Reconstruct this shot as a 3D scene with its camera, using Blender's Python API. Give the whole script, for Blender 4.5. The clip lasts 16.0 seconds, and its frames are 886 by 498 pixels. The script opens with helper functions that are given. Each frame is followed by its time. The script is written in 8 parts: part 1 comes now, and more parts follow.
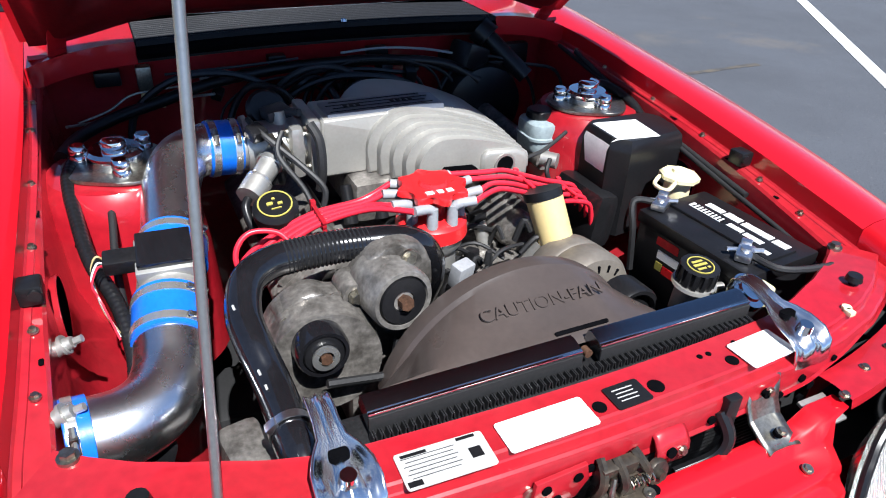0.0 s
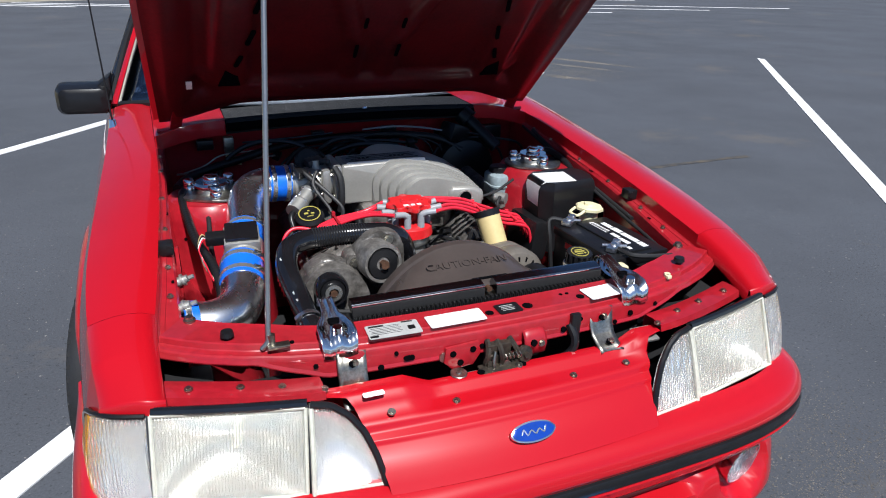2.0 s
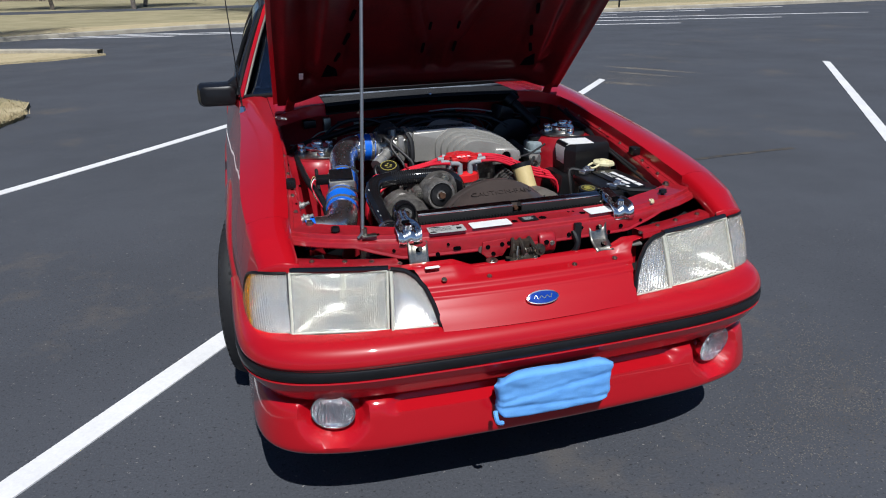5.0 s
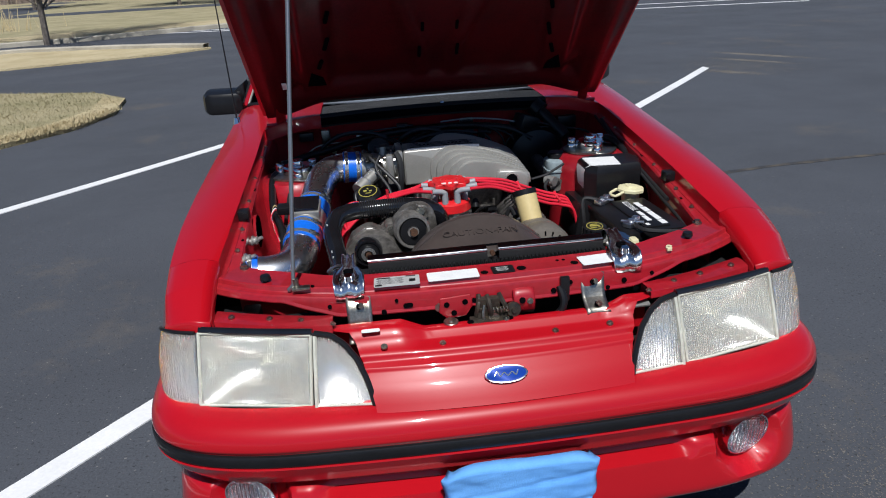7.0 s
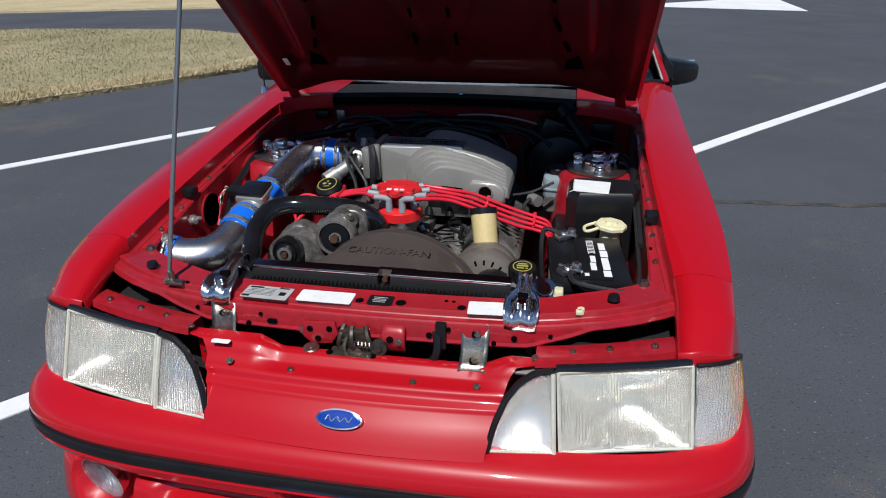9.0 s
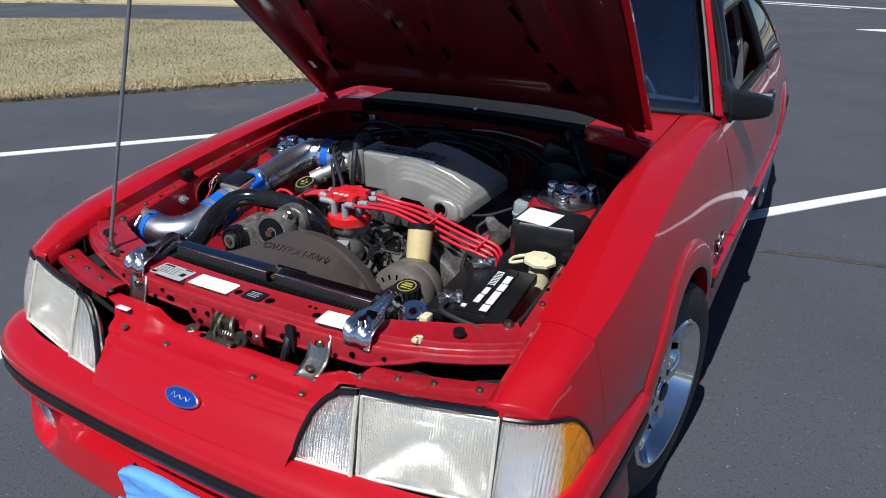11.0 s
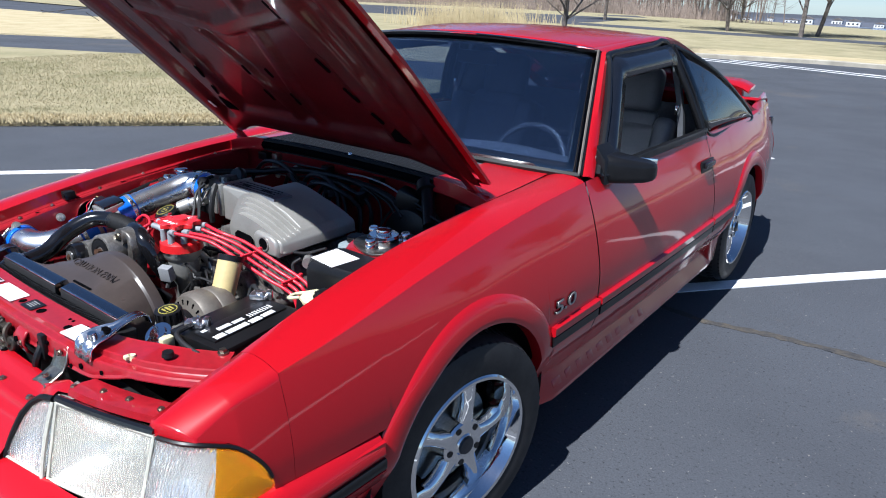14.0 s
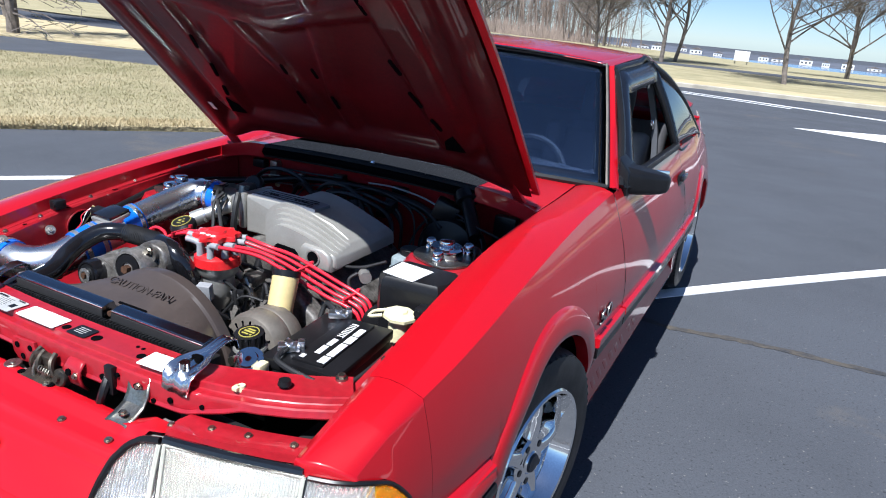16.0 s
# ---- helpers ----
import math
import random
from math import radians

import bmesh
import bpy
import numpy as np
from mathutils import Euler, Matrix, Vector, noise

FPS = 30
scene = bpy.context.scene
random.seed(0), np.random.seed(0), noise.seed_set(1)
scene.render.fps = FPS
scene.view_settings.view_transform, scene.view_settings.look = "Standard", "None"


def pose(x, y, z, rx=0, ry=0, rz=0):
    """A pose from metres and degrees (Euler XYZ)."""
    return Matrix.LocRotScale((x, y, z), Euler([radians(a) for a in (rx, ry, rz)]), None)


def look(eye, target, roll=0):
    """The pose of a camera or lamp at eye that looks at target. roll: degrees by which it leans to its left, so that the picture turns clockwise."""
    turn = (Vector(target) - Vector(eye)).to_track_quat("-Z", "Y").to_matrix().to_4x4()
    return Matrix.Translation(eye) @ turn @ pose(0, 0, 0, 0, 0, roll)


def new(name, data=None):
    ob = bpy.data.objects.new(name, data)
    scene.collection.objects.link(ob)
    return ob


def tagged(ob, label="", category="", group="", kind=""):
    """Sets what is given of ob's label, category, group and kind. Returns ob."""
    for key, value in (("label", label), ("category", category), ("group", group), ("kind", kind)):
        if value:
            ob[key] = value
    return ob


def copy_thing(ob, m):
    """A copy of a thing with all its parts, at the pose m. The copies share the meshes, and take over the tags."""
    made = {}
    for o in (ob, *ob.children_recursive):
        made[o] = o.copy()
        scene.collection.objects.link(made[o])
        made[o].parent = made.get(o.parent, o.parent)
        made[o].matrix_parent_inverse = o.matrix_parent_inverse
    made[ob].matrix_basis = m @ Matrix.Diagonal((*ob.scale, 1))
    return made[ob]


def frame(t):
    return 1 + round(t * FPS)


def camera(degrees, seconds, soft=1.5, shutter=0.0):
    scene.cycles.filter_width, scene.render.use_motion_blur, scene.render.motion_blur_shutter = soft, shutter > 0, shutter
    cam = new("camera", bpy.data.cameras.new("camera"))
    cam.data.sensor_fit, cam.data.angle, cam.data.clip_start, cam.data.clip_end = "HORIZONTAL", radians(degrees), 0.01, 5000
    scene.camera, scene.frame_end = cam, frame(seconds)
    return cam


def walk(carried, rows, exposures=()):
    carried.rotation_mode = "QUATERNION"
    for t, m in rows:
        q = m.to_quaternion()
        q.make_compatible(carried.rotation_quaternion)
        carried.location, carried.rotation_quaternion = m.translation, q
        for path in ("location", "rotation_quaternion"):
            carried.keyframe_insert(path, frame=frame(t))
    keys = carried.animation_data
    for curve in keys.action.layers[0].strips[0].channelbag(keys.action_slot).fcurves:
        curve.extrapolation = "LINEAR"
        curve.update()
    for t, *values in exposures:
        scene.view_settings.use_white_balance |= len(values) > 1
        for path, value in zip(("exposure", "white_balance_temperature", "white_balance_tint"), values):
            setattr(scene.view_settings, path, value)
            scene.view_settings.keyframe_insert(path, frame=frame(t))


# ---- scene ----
cam = camera(65.5, 16.0, 1.05)
METRES, EYE, TILT, LEAN, TURN = 8.0, 1.5, 0.0, 0.0, 0.0
PATH = [
    (0, (-0.449, -1.195, 1.337), (0.309, 0.327, 0.286), 2.8),
    (0.5, (-0.428, -1.212, 1.358), (0.392, 0.349, 0.416), 3.0),
    (1, (-0.411, -1.282, 1.365), (0.446, 0.274, 0.447), 2.7),
    (1.5, (-0.422, -1.526, 1.382), (0.396, 0.077, 0.511), 3.3),
    (2, (-0.55, -1.842, 1.422), (0.131, -0.138, 0.629), 1.3),
    (2.5, (-0.658, -2.12, 1.432), (-0.022, -0.383, 0.672), 1.0),
    (3, (-0.684, -2.325, 1.422), (-0.171, -0.535, 0.694), 2.3),
    (3.5, (-0.751, -2.463, 1.417), (-0.232, -0.68, 0.675), 1.6),
    (3.7, (-0.775, -2.486, 1.415), (-0.233, -0.72, 0.647), 1.7),
    (5.8, (-0.53, -2.429, 1.421), (-0.103, -0.619, 0.686), -3.4),
    (6, (-0.476, -2.38, 1.42), (-0.084, -0.565, 0.676), -3.0),
    (6.5, (-0.358, -2.244, 1.425), (-0.06, -0.42, 0.662), -2.9),
    (7, (-0.234, -2.169, 1.422), (-0.061, -0.331, 0.652), -3.6),
    (7.5, (-0.028, -2.168, 1.441), (-0.09, -0.331, 0.652), -2.9),
    (8, (0.144, -2.135, 1.44), (-0.028, -0.315, 0.628), -2.9),
    (8.5, (0.28, -2.019, 1.44), (0.033, -0.221, 0.599), -2.0),
    (8.7, (0.323, -1.98, 1.45), (0.043, -0.188, 0.606), -1.5),
    (10.8, (0.99, -1.725, 1.459), (0.129, -0.123, 0.627), -0.1),
    (11, (1.032, -1.689, 1.462), (0.142, -0.099, 0.639), 0.0),
    (11.5, (1.168, -1.641, 1.464), (0.221, -0.068, 0.671), -0.2),
    (12, (1.33, -1.616, 1.479), (0.319, -0.069, 0.716), 0.2),
    (12.5, (1.447, -1.568, 1.473), (0.392, -0.042, 0.727), 0.1),
    (13, (1.519, -1.46, 1.467), (0.455, 0.067, 0.735), 0.6),
    (13.5, (1.605, -1.377, 1.474), (0.539, 0.154, 0.754), 1.6),
    (14, (1.677, -1.337, 1.479), (0.555, 0.165, 0.782), 2.1),
    (14.5, (1.68, -1.343, 1.471), (0.518, 0.142, 0.804), 2.8),
    (15, (1.581, -1.434, 1.466), (0.468, 0.108, 0.847), 4.1),
    (15.5, (1.408, -1.536, 1.451), (0.466, 0.116, 0.831), 5.4),
    (16, (1.215, -1.55, 1.425), (0.39, 0.155, 0.782), 5.2),
]
EXPOSURES = [(0, 1.15, 6180), (0.5, 1.20, 6180), (1, 1.10, 6180), (1.5, 0.80, 6180), (2, 0.48, 6180), (3, 0.10, 6200), (3.5, 0.0, 6200), (6, -0.03, 6200), (8.5, -0.06, 6200), (11, 0.15, 6080), (12, 0.31, 6000), (13, 0.55, 5920), (14, 0.74, 5900), (15, 0.86, 5900), (16, 0.88, 5950)]
walk(cam, [(t, look(eye, target, roll)) for t, eye, target, roll in PATH], [(t, stops, kelvin, 9) for t, stops, kelvin in EXPOSURES])

# ---- light ----
SUN = Vector((-0.008, -0.545, 0.839))
world = bpy.data.worlds.new("world")
scene.world = world
world.use_nodes = True
_n, _l = world.node_tree.nodes, world.node_tree.links
_sky = _n.new("ShaderNodeTexSky")
_sky.sky_type, _sky.sun_disc = "NISHITA", False
_sky.sun_elevation, _sky.sun_rotation = math.asin(SUN.normalized().z), radians(173)
_sky.air_density, _sky.dust_density, _sky.ozone_density = 0.65, 0.1, 5.0
_l.new(_sky.outputs[0], _n["Background"].inputs[0])
_n["Background"].inputs[1].default_value = 0.062
_lamp = bpy.data.lights.new("sun", "SUN")
_lamp.energy, _lamp.angle, _lamp.color = 5.0, radians(0.53), (1.0, 0.975, 0.945)
new("sun", _lamp).matrix_world = look(SUN * 30, (0, 0, 0))



# ---- materials ----
def mat(name, col, rough=0.5, metal=0.0, var=0.12, scale=6.0, fine=90.0, bump=0.06, coat=0.0, col2=None, rvar=0.12, trans=0.0, ior=1.5, spec=0.5, dist=0.002):
    """A procedural surface: broad stains and fine grain in colour, roughness and relief."""
    m = bpy.data.materials.new(name)
    m.use_nodes = True
    n, l = m.node_tree.nodes, m.node_tree.links
    b = n["Principled BSDF"]
    b.inputs["Metallic"].default_value = metal
    b.inputs["IOR"].default_value = ior
    b.inputs["Specular IOR Level"].default_value = spec
    b.inputs["Transmission Weight"].default_value = trans
    b.inputs["Coat Weight"].default_value = coat
    b.inputs["Coat Roughness"].default_value = 0.03
    tc = n.new("ShaderNodeTexCoord")
    big, small = n.new("ShaderNodeTexNoise"), n.new("ShaderNodeTexNoise")
    big.inputs["Scale"].default_value, big.inputs["Detail"].default_value, big.inputs["Roughness"].default_value = scale, 5, 0.6
    small.inputs["Scale"].default_value, small.inputs["Detail"].default_value = fine, 3
    for t in (big, small):
        l.new(tc.outputs["Object"], t.inputs["Vector"])
    c2 = col2 or tuple(c * (1 - 1.6 * var) for c in col)
    mix = n.new("ShaderNodeMix")
    mix.data_type = "RGBA"
    mix.inputs[6].default_value, mix.inputs[7].default_value = (*col, 1), (*c2, 1)
    ramp = n.new("ShaderNodeMapRange")
    ramp.inputs[1].default_value, ramp.inputs[2].default_value = 0.38, 0.68
    l.new(big.outputs[0], ramp.inputs[0])
    l.new(ramp.outputs[0], mix.inputs[0])
    mul = n.new("ShaderNodeMix")
    mul.data_type, mul.blend_type = "RGBA", "MULTIPLY"
    mul.inputs[0].default_value = 1.0
    grain = n.new("ShaderNodeMapRange")
    grain.inputs[1].default_value, grain.inputs[2].default_value = 0.3, 0.7
    grain.inputs[3].default_value, grain.inputs[4].default_value = 1 - var, 1 + 0.4 * var
    l.new(small.outputs[0], grain.inputs[0])
    l.new(mix.outputs[2], mul.inputs[6])
    l.new(grain.outputs[0], mul.inputs[7])
    l.new(mul.outputs[2], b.inputs["Base Color"])
    rr = n.new("ShaderNodeMapRange")
    rr.inputs[1].default_value, rr.inputs[2].default_value = 0.3, 0.7
    rr.inputs[3].default_value, rr.inputs[4].default_value = max(0.02, rough * (1 - rvar)), min(1, rough * (1 + rvar))
    l.new(big.outputs[0], rr.inputs[0])
    l.new(rr.outputs[0], b.inputs["Roughness"])
    if bump:
        bp = n.new("ShaderNodeBump")
        bp.inputs["Strength"].default_value, bp.inputs["Distance"].default_value = bump, dist
        l.new(small.outputs[0], bp.inputs["Height"])
        l.new(bp.outputs[0], b.inputs["Normal"])
    return m


def bsdf(m):
    return m.node_tree.nodes["Principled BSDF"]


RED = mat("red_paint", (0.42, 0.0035, 0.010), 0.36, 0.0, 0.05, 1.5, 900, 0.0, coat=1.0, spec=0.22)
RED_IN = mat("red_paint_dusty", (0.35, 0.009, 0.018), 0.36, 0.0, 0.16, 7, 60, 0.10, coat=1.0, col2=(0.30, 0.014, 0.020), spec=0.3)
# same red as the bay, with the hood underside's shade put into the colour
RED_SHADED = mat("red_paint_shaded", (0.105, 0.0050, 0.0080), 0.38, 0.0, 0.2, 5, 120, 0.03, coat=0.30, col2=(0.060, 0.004, 0.006), spec=0.2)
for _m, _ior in ((RED, 1.42), (RED_IN, 1.45)):
    _m.node_tree.nodes["Principled BSDF"].inputs["Coat IOR"].default_value = _ior
BLACK = mat("black_plastic", (0.011, 0.011, 0.0125), 0.33, 0.0, 0.25, 12, 240, 0.05, spec=0.35)
BLACK_GLOSS = mat("black_gloss", (0.010, 0.010, 0.012), 0.16, 0.0, 0.2, 14, 200, 0.02, coat=0.6)
BLACK_MATT = mat("black_matt", (0.009, 0.009, 0.010), 0.8, 0.0, 0.3, 9, 160, 0.2)
RUBBER = mat("rubber", (0.015, 0.015, 0.0165), 0.58, 0.0, 0.3, 14, 220, 0.12)
TRIM = mat("dark_trim", (0.028, 0.030, 0.036), 0.5, 0.0, 0.15, 10, 300, 0.06)
CHROME = mat("chrome", (0.86, 0.87, 0.88), 0.05, 1.0, 0.06, 18, 200, 0.015)
PLATE = mat("plate_grey", (0.20, 0.21, 0.24), 0.32, 0.5, 0.06, 12, 200, 0.03)
DARK_MIRROR = mat("dark_mirror", (0.30, 0.32, 0.35), 0.20, 1.0, 0.08, 8, 160, 0.01)
PIPE = mat("polished_pipe", (0.94, 0.95, 0.97), 0.27, 1.0, 0.05, 10, 160, 0.015)
CHROME_DULL = mat("polished_tube", (0.92, 0.93, 0.95), 0.30, 1.0, 0.10, 12, 200, 0.03)
STEEL = mat("zinc_steel", (0.48, 0.45, 0.38), 0.36, 1.0, 0.28, 24, 200, 0.12)
CAST = mat("cast_aluminium", (0.52, 0.51, 0.48), 0.42, 0.75, 0.10, 14, 120, 0.10)
CLAMP = mat("clamp_steel", (0.82, 0.82, 0.80), 0.28, 0.9, 0.06, 20, 200, 0.02)
CAST_DIRTY = mat("cast_dirty", (0.27, 0.252, 0.232), 0.36, 0.5, 0.35, 22, 140, 0.30, col2=(0.085, 0.077, 0.069))
ALT = mat("dusty_aluminium", (0.24, 0.215, 0.185), 0.5, 0.5, 0.10, 12, 110, 0.06, col2=(0.16, 0.14, 0.12))
PUMP = mat("pump_grey", (0.29, 0.275, 0.257), 0.34, 0.5, 0.30, 24, 140, 0.20, col2=(0.13, 0.12, 0.11))
CHROME_SOFT = mat("bracket_chrome", (0.93, 0.94, 0.96), 0.20, 1.0, 0.05, 14, 150, 0.02)
SLAT = mat("vent_slat", (0.014, 0.0155, 0.019), 0.45, 0.0, 0.1, 10, 200, 0.02, spec=0.08)
PLENUM = mat("plenum_paint", (0.37, 0.36, 0.335), 0.36, 0.3, 0.05, 7, 200, 0.04, col2=(0.30, 0.29, 0.265))
BLUE = mat("blue_silicone", (0.012, 0.15, 0.72), 0.3, 0.0, 0.12, 20, 200, 0.05, coat=0.3)
WIRE_RED = mat("wire_red", (0.72, 0.022, 0.045), 0.32, 0.0, 0.08, 30, 200, 0.03, coat=0.3)
CAP_RED = mat("cap_red", (0.68, 0.018, 0.022), 0.3, 0.0, 0.08, 30, 200, 0.03, coat=0.3)
BOOT = mat("grey_boot", (0.30, 0.31, 0.33), 0.5, 0.0, 0.1, 30, 200, 0.05)
SHROUD = mat("shroud_plastic", (0.064, 0.050, 0.045), 0.30, 0.0, 0.08, 7, 120, 0.04, col2=(0.048, 0.038, 0.035))
TAN = mat("tan_plastic", (0.62, 0.49, 0.23), 0.45, 0.0, 0.06, 9, 90, 0.02)
ROD = mat("bare_rod", (0.40, 0.40, 0.40), 0.34, 0.9, 0.08, 20, 200, 0.03)
CREAM = mat("cream_plastic", (0.78, 0.72, 0.45), 0.4, 0.0, 0.12, 16, 150, 0.04)
SMOKE = mat("grey_reservoir", (0.28, 0.34, 0.36), 0.35, 0.0, 0.15, 18, 120, 0.03)
WHITE = mat("white_label", (0.80, 0.80, 0.79), 0.5, 0.0, 0.06, 30, 200, 0.02)
PAPER = mat("printed_label", (0.62, 0.62, 0.60), 0.35, 0.3, 0.1, 30, 200, 0.02)
YELLOW = mat("yellow_print", (0.38, 0.33, 0.07), 0.5, 0.0, 0.1, 40, 200, 0.02)
VISOR = mat("visor_plastic", (0.010, 0.012, 0.018), 0.20, 0.0, 0.15, 10, 200, 0.0, coat=0.15)
# near-black without gloss: stands in for shade inside holes, slots and under the bay
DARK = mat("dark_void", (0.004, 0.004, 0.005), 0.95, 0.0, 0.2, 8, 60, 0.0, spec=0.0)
RUST = mat("rusty_bolt", (0.13, 0.065, 0.038), 0.7, 0.5, 0.4, 60, 300, 0.3)
BADGE_BLUE = mat("badge_blue", (0.010, 0.055, 0.36), 0.2, 0.2, 0.08, 40, 200, 0.0, coat=1.0)
SEAT = mat("grey_leather", (0.085, 0.085, 0.092), 0.5, 0.0, 0.15, 8, 160, 0.2)
DASH = mat("dash_vinyl", (0.075, 0.080, 0.09), 0.6, 0.0, 0.12, 8, 260, 0.15)
CLOTH = mat("blue_towel", (0.15, 0.40, 0.83), 0.9, 0.0, 0.10, 12, 420, 0.5, col2=(0.12, 0.35, 0.78))
FIN = mat("radiator_fin", (0.03, 0.03, 0.032), 0.5, 0.5, 0.3, 40, 300, 0.3)
PAINT_LINE = mat("line_paint", (0.80, 0.80, 0.80), 0.7, 0.0, 0.07, 2.5, 90, 0.2, col2=(0.68, 0.68, 0.68))


def glass(name, col, rough=0.0, ior=1.45, tint=None):
    m = bpy.data.materials.new(name)
    m.use_nodes = True
    b = bsdf(m)
    b.inputs["Base Color"].default_value = (*col, 1)
    b.inputs["Roughness"].default_value = rough
    b.inputs["Transmission Weight"].default_value = 1.0
    b.inputs["IOR"].default_value = ior
    return m


# windscreen tint made bluer, so it carries the sky's reflection
GLASS = glass("sky_tinted_glass", (0.19, 0.27, 0.42), 0.0, 2.5)
GLASS_DARK = glass("dark_tinted_glass", (0.035, 0.045, 0.06), 0.0, 1.75)


def lens_mat(name, col, scale, axis="X", rough=0.06, strength=0.5):
    """Moulded lamp glass with fine flutes."""
    m = glass(name, col, rough, 1.38)
    n, l = m.node_tree.nodes, m.node_tree.links
    tc, w, bp = n.new("ShaderNodeTexCoord"), n.new("ShaderNodeTexWave"), n.new("ShaderNodeBump")
    w.bands_direction = axis
    w.inputs["Scale"].default_value, w.inputs["Distortion"].default_value = scale, 0.3
    bp.inputs["Strength"].default_value, bp.inputs["Distance"].default_value = strength, 0.002
    l.new(tc.outputs["Object"], w.inputs["Vector"])
    l.new(w.outputs[0], bp.inputs["Height"])
    l.new(bp.outputs[0], bsdf(m).inputs["Normal"])
    return m


LENS = lens_mat("headlamp_glass", (0.84, 0.82, 0.75), 60, "X", 0.10, 0.05)
LENS_CLEAR = lens_mat("marker_glass", (0.98, 0.975, 0.95), 56, "X", 0.04, 0.75)
AMBER = lens_mat("amber_lens", (1.0, 0.58, 0.03), 40, "X", 0.06, 0.4)
LENS_FOG = lens_mat("fog_glass", (0.96, 0.96, 0.97), 34, "X", 0.06, 0.9)
for _m, _w in ((LENS, 0.88), (LENS_CLEAR, 0.93), (AMBER, 0.85)):
    bsdf(_m).inputs["Transmission Weight"].default_value = _w
REFLECT = mat("lamp_reflector", (0.88, 0.91, 0.95), 0.16, 1.0, 0.05, 10, 60, 0.0)
REFLECT_SATIN = mat("satin_reflector", (0.92, 0.91, 0.90), 0.24, 1.0, 0.05, 10, 60, 0.0)
LENS_RIM = mat("aged_clear_plastic", (0.60, 0.59, 0.50), 0.25, 0.0, 0.12, 12, 120, 0.03, coat=0.4)
GREASE = mat("greasy_steel", (0.040, 0.036, 0.032), 0.42, 0.5, 0.3, 30, 160, 0.15, col2=(0.085, 0.065, 0.045))


# ---- building helpers ----
def part(name, bm, material, parent=None, label="", angle=38, solid=0.0):
    """One mesh object from a bmesh, under a thing or a part."""
    me = bpy.data.meshes.new(name)
    bmesh.ops.recalc_face_normals(bm, faces=bm.faces) if len(bm.faces) < 20000 else None
    bm.to_mesh(me)
    bm.free()
    for p in me.polygons:
        p.use_smooth = True
    me.set_sharp_from_angle(angle=radians(angle))
    me.materials.append(material)
    ob = new(name, me)
    if parent is not None:
        ob.parent = parent
    if label:
        tagged(ob, label)
    if solid:
        s = ob.modifiers.new("thickness", "SOLIDIFY")
        s.thickness, s.offset = solid, -1.0
    return ob


def thing(name, label, category, place=(0, 0, 0), group="", kind=""):
    ob = new(name)
    ob.empty_display_size = 0.1
    ob.location = place
    return tagged(ob, label, category, group, kind)


def BM():
    return bmesh.new()


def cv(*pts):
    """A smooth curve through (t, value) pairs."""
    ts, vs = np.array([p[0] for p in pts], float), np.array([p[1] for p in pts], float)
    sl = np.gradient(vs, ts) if len(ts) > 1 else np.zeros(1)

    def f(t):
        t = min(max(t, ts[0]), ts[-1])
        i = min(max(int(np.searchsorted(ts, t)) - 1, 0), len(ts) - 2)
        h = ts[i + 1] - ts[i]
        s = (t - ts[i]) / h
        return float((2 * s**3 - 3 * s**2 + 1) * vs[i] + (s**3 - 2 * s**2 + s) * h * sl[i] + (3 * s**2 - 2 * s**3) * vs[i + 1] + (s**3 - s**2) * h * sl[i + 1])
    return f


def lin(*pts):
    ts, vs = [p[0] for p in pts], [p[1] for p in pts]
    return lambda t: float(np.interp(t, ts, vs))


def grid(bm, rows):
    """Faces between rows of points of equal length."""
    vs = [[bm.verts.new(p) for p in row] for row in rows]
    for a, b in zip(vs, vs[1:]):
        for i in range(len(a) - 1):
            bm.faces.new((a[i], a[i + 1], b[i + 1], b[i]))
    return vs


def box(bm, c, s, m=None, bevel=0.0, seg=2):
    r = bmesh.ops.create_cube(bm, size=1.0, matrix=Matrix.Translation(c) @ (m or Matrix()) @ Matrix.Diagonal((*s, 1)))
    if bevel:
        es = list({e for v in r["verts"] for e in v.link_edges})
        bmesh.ops.bevel(bm, geom=es, offset=bevel, segments=seg, profile=0.6, affect="EDGES", clamp_overlap=True)


def frame_to(d):
    return Vector(d).normalized().to_track_quat("Z", "Y").to_matrix().to_4x4()


def cyl(bm, a, b, r, r2=None, seg=20, bevel=0.0):
    a, b = Vector(a), Vector(b)
    m = Matrix.Translation((a + b) / 2) @ frame_to(b - a)
    bmesh.ops.create_cone(bm, cap_ends=True, segments=seg, radius1=r, radius2=r if r2 is None else r2, depth=(b - a).length, matrix=m)


def lathe(bm, prof, m=None, seg=32, closed=False):
    """Turns (radius, height) pairs round the local z axis."""
    m = m or Matrix()
    rings = []
    for r, h in prof:
        rings.append([bm.verts.new(m @ Vector((r * math.cos(2 * math.pi * k / seg), r * math.sin(2 * math.pi * k / seg), h))) for k in range(seg)])
    pairs = list(zip(rings, rings[1:])) + ([(rings[-1], rings[0])] if closed else [])
    for a, b in pairs:
        for k in range(seg):
            bm.faces.new((a[k], a[(k + 1) % seg], b[(k + 1) % seg], b[k]))
    if not closed:
        for ring in (rings[0], rings[-1]):
            bm.faces.new(ring)


